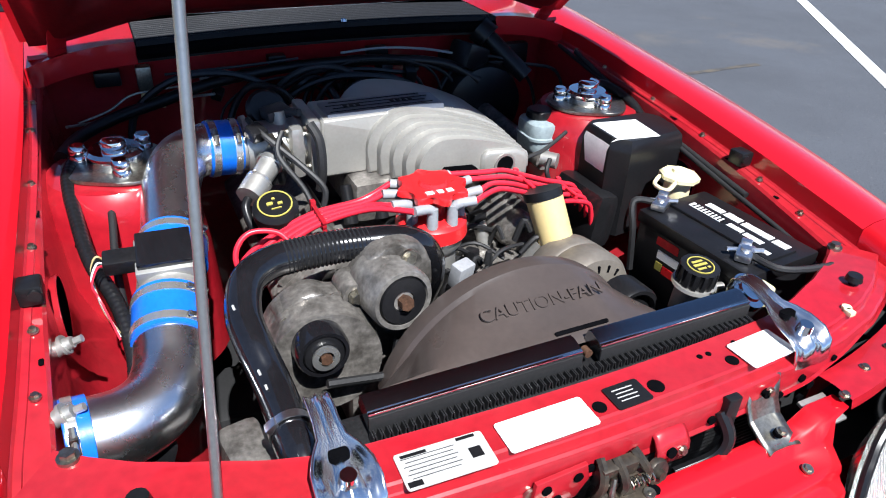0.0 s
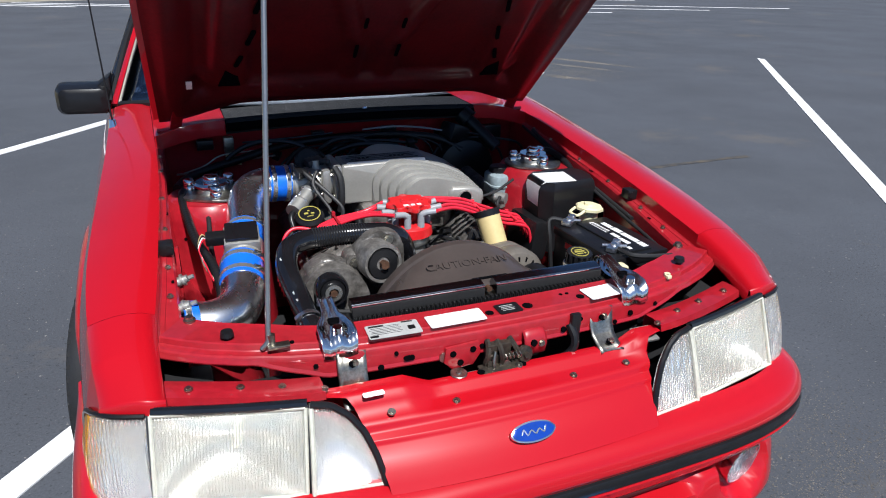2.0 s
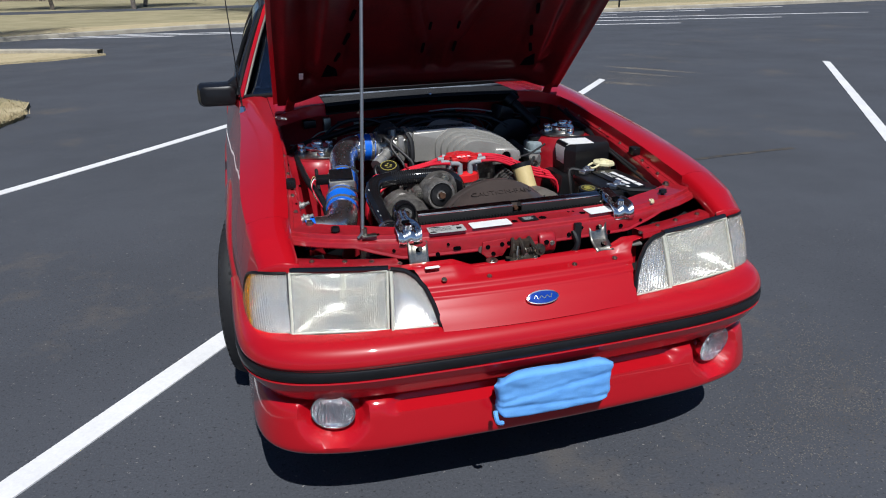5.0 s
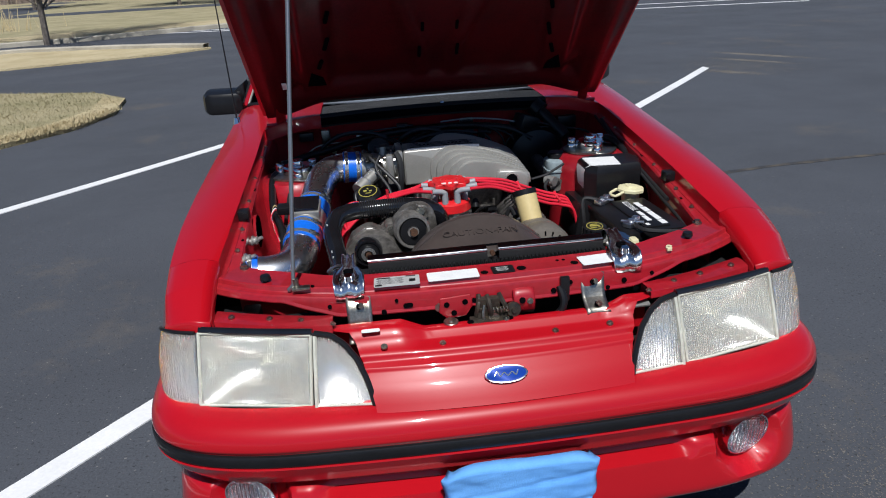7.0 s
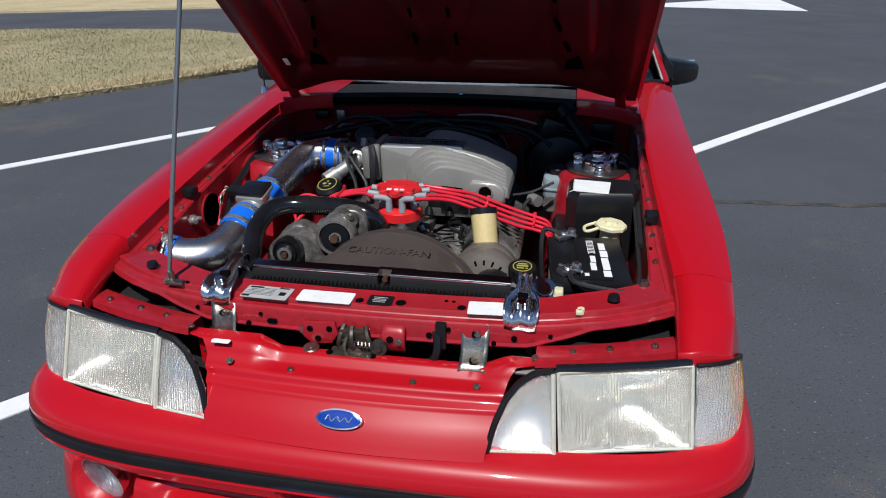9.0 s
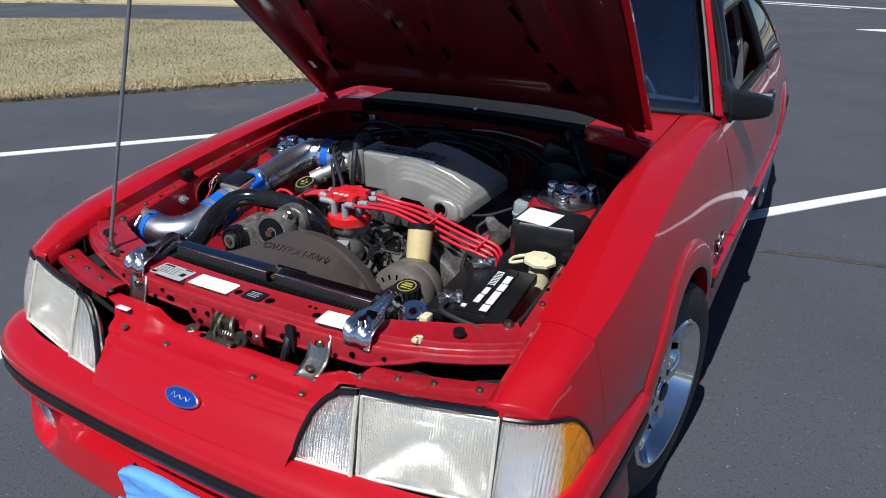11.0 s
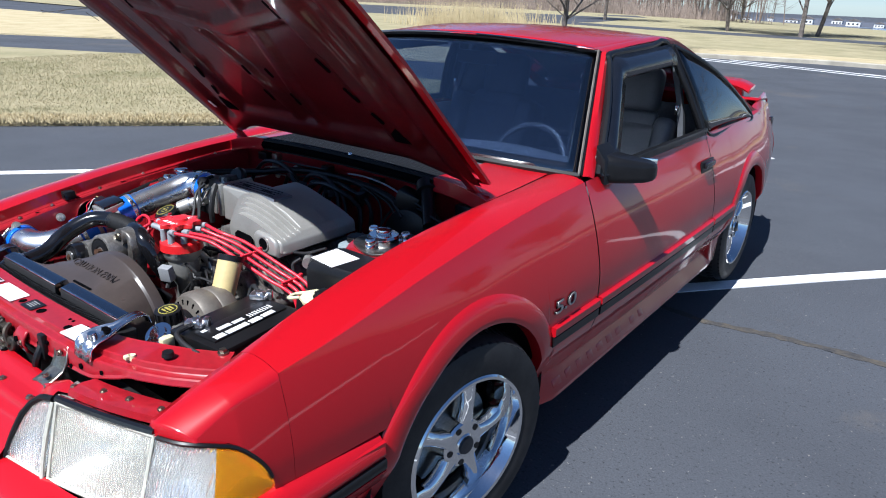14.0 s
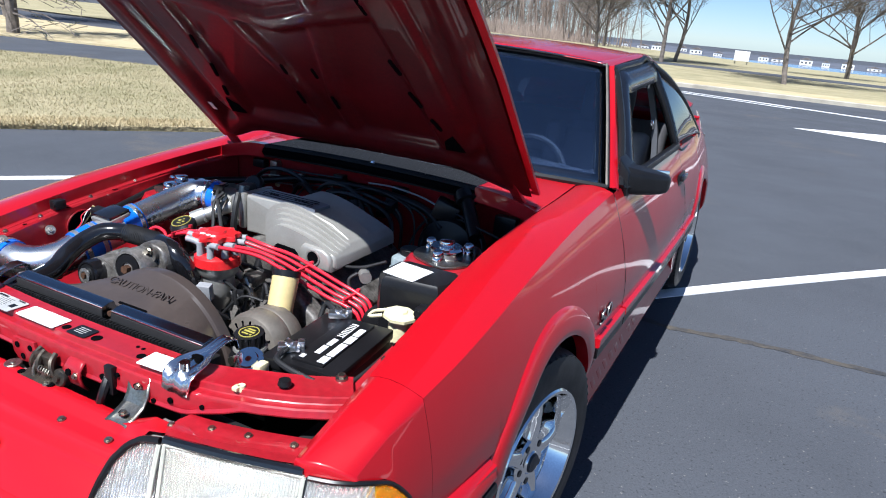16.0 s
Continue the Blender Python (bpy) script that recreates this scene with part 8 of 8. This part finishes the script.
pulley((-0.150, -0.482, 0.772), 0.048, 0.085, PUMP, "pump_pulley", RUST, (0.12, -1, 0.10), BLACK)
pulley((-0.272, -0.505, 0.732), 0.037, 0.035, BLACK_GLOSS, "idler_pulley", RUST, (0, -1, 0.06), BLACK)
bm = BM()
lathe(bm, [(0.010, 0.0), (0.018, 0.001), (0.019, 0.006), (0.011, 0.007)], Matrix.Translation((-0.272, -0.507, 0.732)) @ frame_to((0, -1, 0.06)), 24, True)
ep("idler_hub", bm, CLAMP)
pulley((-0.02, -0.46, 0.63), 0.075, 0.04, BLACK, "water_pump_pulley")
bm = BM()
cyl(bm, (-0.255, -0.40, 0.685), (-0.262, -0.475, 0.690), 0.085, 0.080, 32)
ep("air_pump", bm, CAST_DIRTY, None, "dusty cast air pump")
M = Matrix.Translation((0.212, -0.452, 0.658)) @ frame_to((0.04, -1, 0.08))
bm = BM()
lathe(bm, [(0.0, -0.11), (0.070, -0.11), (0.080, -0.095), (0.082, -0.06), (0.079, -0.055), (0.082, -0.050), (0.082, -0.014), (0.074, 0.0), (0.060, 0.004), (0.030, 0.010), (0.0, 0.010)], M, 44)
alt = ep("alternator", bm, ALT, None, "aluminium alternator")
for k in range(18):
    a = 2 * math.pi * k / 18
    bm = BM()
    prism(bm, rrect(0.0045, 0.020, 0.0020, 3), M @ Matrix.Rotation(a, 4, "Z") @ Matrix.Translation((0, 0.056, 0.003)), 0.0024)
    part("alternator_slot", bm, DARK, alt)
pulley((0.238, -0.528, 0.668), 0.050, 0.055, BLACK, "alternator_pulley", STEEL)
bm = BM()
for z0 in (0.0,):
    tube(bm, [(-0.272, -0.51, 0.686), (-0.12, -0.50, 0.66), (0.0, -0.49, 0.70)], 0.006, 6, 4)
ep("drive_belt", bm, RUBBER, None, "black ribbed drive belt")
# tan canister
bm = BM()
cyl(bm, (0.206, -0.348, 0.690), (0.190, -0.300, 0.785), 0.031, 0.033, 26)
can = ep("canister", bm, TAN, None, "tan plastic capacitor canister")
bm = BM()
cyl(bm, (0.190, -0.300, 0.783), (0.188, -0.294, 0.797), 0.035, None, 26)
part("canister_cap", bm, BLACK, can)
bm = BM()
box(bm, (0.212, -0.366, 0.675), (0.05, 0.05, 0.05), pose(0, 0, 0, 25, 0, 0), 0.008)
part("canister_bracket", bm, TAN, can)

# rear clutter on the firewall side
for k in range(13):
    bm = BM()
    x0, w = rnd.uniform(-0.45, 0.30), rnd.uniform(0.10, 0.34)
    y0, z0 = rnd.uniform(0.24, 0.30), rnd.uniform(0.815, 0.855)
    lift = rnd.uniform(0.0, 0.035)
    pts = [Vector((x0 - 0.02, y0 - 0.03, 0.72)), Vector((x0, y0, z0 - 0.03)), Vector((x0 + w * 0.3, y0 + rnd.uniform(-0.02, 0.02), z0 + lift)), Vector((x0 + w * 0.7, y0 + rnd.uniform(-0.04, 0.01), z0 + lift)), Vector((x0 + w, y0 - 0.03, z0 - 0.02)), Vector((x0 + w + 0.02, y0 - 0.05, 0.72))]
    tube(bm, pts, rnd.choice((0.003, 0.004, 0.005, 0.0075)), 8, 6)
    part("heater_hose" if k % 3 else "wiring_loom", bm, BLACK if k % 2 else RUBBER, car)
for k in range(14):
    bm = BM()
    x, y, z = rnd.uniform(-0.42, 0.36), rnd.uniform(0.23, 0.31), rnd.uniform(0.79, 0.85)
    box(bm, (x, y, z), (rnd.uniform(0.02, 0.04), rnd.uniform(0.02, 0.03), rnd.uniform(0.018, 0.03)), pose(0, 0, 0, rnd.uniform(-25, 25), rnd.uniform(-25, 25), rnd.uniform(0, 90)), 0.004)
    part("wire_connector", bm, (BLACK, BLACK, RUBBER, TRIM)[k % 4], car)
bm = BM()
tube(bm, [(-0.565, 0.06, 0.82), (-0.535, 0.16, 0.815), (-0.47, 0.24, 0.815), (-0.38, 0.28, 0.825), (-0.28, 0.30, 0.845), (-0.16, 0.305, 0.860), (-0.02, 0.30, 0.868), (0.12, 0.29, 0.866), (0.26, 0.27, 0.85), (0.34, 0.24, 0.81)], 0.012, 12, 8)
part("main_loom", bm, BLACK, car, "black taped wiring loom along the firewall")
for pts in ([(-0.54, 0.30, 0.79), (-0.48, 0.328, 0.80), (-0.435, 0.334, 0.825), (-0.38, 0.336, 0.832), (-0.30, 0.335, 0.835), (-0.22, 0.31, 0.845)], [(-0.50, 0.30, 0.775), (-0.44, 0.325, 0.79), (-0.405, 0.33, 0.812), (-0.40, 0.333, 0.830)]):
    bm = BM()
    tube(bm, pts, 0.0028, 8, 8)
    part("brake_line", bm, STEEL, car)
bm = BM()
cyl(bm, (0.385, 0.30, 0.90), (0.46, 0.22, 0.815), 0.021, None, 18)
cyl(bm, (0.37, 0.315, 0.915), (0.39, 0.295, 0.895), 0.034, None, 16)
part("wiper_motor", bm, BLACK, car, "black wiper motor")
bm = BM()
box(bm, (0.33, 0.28, 0.86), (0.08, 0.07, 0.06), pose(0, 0, 0, 0, 20, 20), 0.012)
part("connector_block", bm, BLACK, car)

for pts, m_ in (([(-0.56, 0.26, 0.80), (-0.50, 0.315, 0.785), (-0.42, 0.330, 0.802), (-0.34, 0.325, 0.812), (-0.27, 0.285, 0.828)], CAST), ([(-0.36, 0.338, 0.862), (-0.30, 0.330, 0.866), (-0.20, 0.318, 0.872), (-0.08, 0.312, 0.880)], TRIM), ([(0.02, 0.318, 0.882), (0.12, 0.310, 0.888), (0.22, 0.300, 0.880), (0.29, 0.285, 0.868)], BOOT)):
    bm = BM()
    tube(bm, pts, 0.0030, 8, 8)
    part("vacuum_line", bm, m_, car)
for x, z, m_ in ((-0.405, 0.822, TAN), (-0.375, 0.800, CREAM)):
    bm = BM()
    box(bm, (x, 0.335, z), (0.016, 0.012, 0.012), pose(0, 0, 0, 0, 15, 0), 0.002)
    part("wire_connector", bm, m_, car)
# brake master cylinder
bm = BM()
lathe(bm, [(0.0, 0.0), (0.11, 0.0), (0.115, 0.02), (0.10, 0.06), (0.05, 0.075), (0.0, 0.075)], Matrix.Translation((0.36, 0.30, 0.74)) @ pose(0, 0, 0, 90, 0, 0), 34)
part("brake_booster", bm, BLACK, car, "black brake booster")
bm = BM()
cyl(bm, (0.355, 0.23, 0.735), (0.352, -0.06, 0.725), 0.022, None, 18)
mc = part("master_cylinder", bm, CAST_DIRTY, car)
bm = BM()
rows = []
for sc, z in ((0.80, 0.735), (0.95, 0.738), (1.0, 0.745), (1.0, 0.762), (1.08, 0.764), (1.08, 0.769), (1.0, 0.771), (1.0, 0.790), (0.95, 0.797), (0.80, 0.801)):
    ring = rrect(0.074 * sc, 0.094 * sc, 0.028 * sc, 5, 0.364, -0.004)
    rows.append([(x, y, z) for x, y in ring + ring[:1]])
vs = grid(bm, rows)
bm.faces.new(vs[-1][:-1])
part("fluid_reservoir", bm, SMOKE, mc, "smoky plastic brake fluid reservoir")
bm = BM()
lathe(bm, [(0.0, 0.020), (0.024, 0.020), (0.028, 0.016), (0.029, 0.004), (0.026, 0.0), (0.0, 0.0)], Matrix.Translation((0.366, 0.004, 0.800)), 26)
part("reservoir_cap", bm, BLACK, mc)
bm = BM()
cyl(bm, (0.300, -0.12, 0.765), (0.322, -0.145, 0.765), 0.016, None, 14)
rg_ = part("vacuum_regulator", bm, CAST, car)
bm = BM()
tube(bm, [(0.25, -0.13, 0.775), (0.30, -0.125, 0.785), (0.36, -0.11, 0.81)], 0.004, 8, 5)
tube(bm, [(0.30, -0.15, 0.775), (0.285, -0.165, 0.76), (0.29, -0.17, 0.74)], 0.005, 8, 5)
part("regulator_hose", bm, RUBBER, rg_)

# black coolant box with a white label
bm = BM()
rows = [[(x, y, z) for x, y in ((0.398, -0.205), (0.400, -0.115), (0.420, -0.095), (0.565, -0.095), (0.582, -0.115), (0.584, -0.185), (0.570, -0.222), (0.425, -0.240), (0.398, -0.205))] for z in (0.62, 0.70, 0.80)]
rows.append([((x - 0.49) * 0.97 + 0.49, (y + 0.165) * 0.95 - 0.165, 0.818) for x, y, z in rows[-1]])
rows.append([((x - 0.49) * 0.90 + 0.49, (y + 0.165) * 0.85 - 0.165, 0.826) for x, y, z in rows[2]])
vs = grid(bm, rows)
bm.faces.new(vs[-1][:-1])
cb = part("overflow_tank", bm, BLACK, car, "black plastic tank with a blank white label", 40)
bm = BM()
box(bm, (0.390, -0.165, 0.655), (0.060, 0.150, 0.125), pose(0, 0, 0, 0, 8, 4), 0.022)
part("tank_body", bm, BLACK, cb)
bm = BM()
prism(bm, [(0.414, -0.214), (0.503, -0.226), (0.512, -0.136), (0.416, -0.124)], Matrix.Translation((0, 0, 0.8262)), 0.0012)
grid(bm, [[(0.4135, -0.214, 0.8270), (0.4155, -0.124, 0.8270)], [(0.4015, -0.204, 0.8185), (0.4035, -0.122, 0.8185)], [(0.3968, -0.200, 0.800), (0.3985, -0.120, 0.800)], [(0.3968, -0.200, 0.752), (0.3985, -0.135, 0.752)]])
part("blank_label", bm, WHITE, cb)
bm = BM()
box(bm, (0.588, -0.13, 0.812), (0.030, 0.035, 0.016), None, 0.004)
part("tank_clip", bm, BLACK, cb)
# washer cap
bm = BM()
lathe(bm, [(0.0, 0.012), (0.016, 0.012), (0.018, 0.007), (0.036, 0.006), (0.040, 0.002), (0.040, -0.005), (0.0, -0.005)], Matrix.Translation((0.512, -0.290, 0.768)) @ pose(0, 0, 0, 0, 4, 0), 8)
wc = part("washer_cap", bm, CREAM, car, "cream washer reservoir cap with a strap")
bm = BM()
tube(bm, [(0.48, -0.315, 0.768), (0.452, -0.325, 0.762), (0.448, -0.295, 0.762), (0.475, -0.275, 0.766)], 0.0042, 8, 6)
part("cap_strap", bm, CREAM, wc)
bm = BM()
cyl(bm, (0.512, -0.29, 0.60), (0.512, -0.29, 0.766), 0.026, None, 18)
part("filler_neck", bm, CREAM, wc)

# battery
batt = thing("car_battery", "black car battery with white label strips and bolted terminals", "battery", (0.465, -0.48, 0.565))
b_in = Matrix.Translation((-0.465, 0.48, -0.565))


def bp(name, bm, m, parent=None, label="", **k):
    o = part(name, bm, m, parent or batt, label, **k)
    if parent is None:
        o.matrix_basis = b_in
    return o


Mb = pose(0.455, -0.475, -0.009, 0, 0, 5)
bm = BM()
box(bm, Mb @ Vector((0, 0, 0.655)), (0.164, 0.240, 0.18), Mb.to_3x3().to_4x4(), 0.006)
case = bp("case", bm, BLACK)
bm = BM()
box(bm, Mb @ Vector((0, 0, 0.755)), (0.172, 0.247, 0.024), Mb.to_3x3().to_4x4(), 0.005)
box(bm, Mb @ Vector((0.01, 0.0, 0.768)), (0.072, 0.215, 0.008), Mb.to_3x3().to_4x4(), 0.003)
bp("lid", bm, BLACK)
for x, y, w, h in ((0.040, 0.062, 0.015, 0.040), (0.041, 0.018, 0.017, 0.036), (0.040, -0.040, 0.016, 0.066), (0.039, -0.094, 0.017, 0.030), (0.014, 0.058, 0.016, 0.080), (0.014, -0.012, 0.012, 0.034), (0.012, -0.055, 0.013, 0.040), (-0.006, -0.10, 0.010, 0.014)):
    bm = BM()
    box(bm, Mb @ Vector((x - 0.004, y * 0.9, 0.7725)), (w, h * 0.9, 0.0012), Mb.to_3x3().to_4x4())
    bp("label_strip", bm, WHITE)
for k in range(9):
    bm = BM()
    box(bm, Mb @ Vector((0.010, 0.016 + 0.0079 * k, 0.7735)), (0.0135, 0.003, 0.0010), Mb.to_3x3().to_4x4())
    bp("label_print", bm, BLACK)
for k, (yy, zz, ww, mm) in enumerate(((0.075, 0.705, 0.075, WHITE), (0.095, 0.730, 0.050, CAP_RED), (0.07, 0.680, 0.05, CAP_RED), (0.105, 0.682, 0.015, YELLOW))):
    bm = BM()
    box(bm, Mb @ Vector((-0.0825, yy - 0.05, zz)), (0.002, ww, 0.016), Mb.to_3x3().to_4x4())
    bp("side_print", bm, mm)
for p in ((0.398, -0.370, 0.757), (0.412, -0.558, 0.757)):
    bm = BM()
    cyl(bm, p, Vector(p) + Vector((0, 0, 0.022)), 0.010, 0.008, 14)
    box(bm, Vector(p) + Vector((0, 0, 0.010)), (0.045, 0.026, 0.014), pose(0, 0, 0, 0, 0, 35), 0.004)
    box(bm, Vector(p) + Vector((0.018, 0.016, 0.012)), (0.014, 0.018, 0.022), pose(0, 0, 0, 0, 0, 35), 0.003)
    cyl(bm, Vector(p) + Vector((-0.02, 0.02, 0.012)), Vector(p) + Vector((0.03, -0.01, 0.014)), 0.004, None, 8)
    bp("terminal", bm, CHROME_DULL, None, "bright metal battery terminal")
bm = BM()
tube(bm, [(0.390, -0.365, 0.768), (0.350, -0.352, 0.772), (0.345, -0.37, 0.72), (0.352, -0.375, 0.64)], 0.006, 8, 6)
bp("cable", bm, RUBBER)
bm = BM()
tube(bm, [(0.415, -0.565, 0.768), (0.425, -0.612, 0.768), (0.47, -0.628, 0.765), (0.53, -0.63, 0.76)], 0.006, 8, 6)
bp("cable", bm, RUBBER)
bm = BM()
box(bm, (0.465, -0.48, 0.555), (0.22, 0.30, 0.02), None, 0.004)
box(bm, (0.465, -0.48, 0.50), (0.14, 0.20, 0.11), None, 0.004)
part("battery_tray", bm, BLACK_MATT, car)

# radiator caps and horn
bm = BM()
cap_at = Matrix.Translation((0.312, -0.562, 0.754)) @ pose(0, 0, 0, 6, 0, 0)
prism(bm, [(r * math.cos(a), r * math.sin(a)) for k in range(14) for r, a in ((0.0285, 2 * math.pi * k / 14), (0.0285, 2 * math.pi * (k + 0.35) / 14), (0.0312, 2 * math.pi * (k + 0.45) / 14), (0.0312, 2 * math.pi * (k + 0.9) / 14))], cap_at @ Matrix.Translation((0, 0, -0.012)), 0.029, 0.003, 2)
pc = part("coolant_cap", bm, BLACK, car, "black ribbed cap with yellow print")
bm = BM()
lathe(bm, [(0.0195, 0.0178), (0.0215, 0.0174), (0.0215, 0.0188), (0.0195, 0.0188)], cap_at, 22, True)
for dx, dy, w, h in ((0.0, 0.009, 0.020, 0.004), (0.0, 0.001, 0.026, 0.005), (-0.004, -0.008, 0.016, 0.004), (0.010, -0.008, 0.005, 0.004)):
    box(bm, cap_at @ Vector((dx, dy, 0.0182)), (w, h, 0.001), cap_at.to_3x3().to_4x4())
part("cap_print", bm, YELLOW, pc)
bm = BM()
lathe(bm, [(0.0, -0.012), (0.034, -0.013), (0.036, -0.018), (0.026, -0.022), (0.025, -0.075), (0.0, -0.075)], cap_at, 24)
cyl(bm, cap_at @ Vector((0.02, 0, -0.035)), cap_at @ Vector((0.062, -0.006, -0.038)), 0.008, None, 12)
part("filler_neck", bm, CAST, pc, "cast aluminium filler neck")
bm = BM()
lathe(bm, [(0.0, 0.012), (0.018, 0.012), (0.020, 0.008), (0.030, 0.008), (0.031, -0.004), (0.0, -0.004)], Matrix.Translation((0.362, -0.618, 0.742)) @ pose(0, 0, 0, 30, 10, 0), 26)
part("chrome_cap", bm, CHROME, car, "chrome pressure cap")
bm = BM()
cyl(bm, (0.355, -0.60, 0.66), (0.360, -0.612, 0.738), 0.022, None, 16)
box(bm, (0.395, -0.622, 0.735), (0.02, 0.03, 0.035), None, 0.006)
part("cap_neck", bm, CREAM, car)

# looms along both aprons
for pts, r in (([(-0.535, 0.05, 0.83), (-0.555, -0.03, 0.82), (-0.548, -0.14, 0.80), (-0.535, -0.24, 0.78), (-0.51, -0.32, 0.755), (-0.50, -0.40, 0.72), (-0.51, -0.46, 0.68)], 0.011),
               ([(-0.52, 0.00, 0.82), (-0.50, -0.10, 0.80), (-0.505, -0.22, 0.76), (-0.50, -0.35, 0.73), (-0.48, -0.46, 0.69)], 0.006),
               ([(0.50, 0.06, 0.83), (0.55, 0.03, 0.845), (0.575, -0.04, 0.825), (0.57, -0.10, 0.80)], 0.011),
               ([(0.59, 0.28, 0.865), (0.578, 0.05, 0.835), (0.572, -0.15, 0.80), (0.572, -0.35, 0.765), (0.568, -0.52, 0.74), (0.55, -0.60, 0.73)], 0.005),
               ([(0.585, 0.2, 0.87), (0.582, -0.05, 0.815), (0.580, -0.25, 0.785), (0.578, -0.40, 0.765)], 0.006)):
    bm = BM()
    if r > 0.01:
        tube(bm, pts, r, 10, 36, True, lambda s: 1 + 0.03 * math.cos(2 * math.pi * 62 * s))
    else:
        tube(bm, pts, r, 10, 8)
    part("wiring_loom", bm, BLACK if r > 0.01 else RUBBER, car)
# sensor wires between the air meter and the loom
for k, (dy, m_) in enumerate(((-0.006, WIRE_RED), (0.0, WHITE), (0.005, BLACK), (0.009, TAN))):
    bm = BM()
    tube(bm, [(-0.515, -0.293 + dy, 0.805), (-0.524, -0.300 + dy, 0.808 + 0.003 * k), (-0.534, -0.310 + dy * 2, 0.792), (-0.528, -0.330, 0.772 - 0.004 * k), (-0.512, -0.380 + dy, 0.742)], 0.0016, 6, 6)
    part("sensor_wire", bm, m_, car)
for x, y, z in ((-0.575, -0.522, 0.762), (-0.575, -0.389, 0.759)):
    bm = BM()
    cyl(bm, (x - 0.012, y, z - 0.008), (x + 0.010, y - 0.004, z + 0.002), 0.011, 0.008, 14)
    cyl(bm, (x - 0.002, y - 0.002, z - 0.003), (x + 0.002, y - 0.002, z - 0.001), 0.014, None, 14)
    cyl(bm, (x + 0.012, y - 0.004, z + 0.002), (x + 0.022, y - 0.006, z + 0.006), 0.005, None, 8)
    part("lamp_adjuster", bm, CAST, car)
bm = BM()
box(bm, (-0.49, -0.44, 0.68), (0.04, 0.05, 0.05), pose(0, 0, 0, 20, 0, 30), 0.008)
box(bm, (-0.50, -0.50, 0.65), (0.05, 0.05, 0.04), pose(0, 0, 0, 0, 20, 10), 0.008)
part("connector_block", bm, BLACK, car)
bm = BM()
box(bm, (-0.39, -0.56, 0.60), (0.06, 0.10, 0.14), pose(0, 0, 0, 0, 0, 10), 0.015)
part("frame_horn", bm, CAST_DIRTY, car)
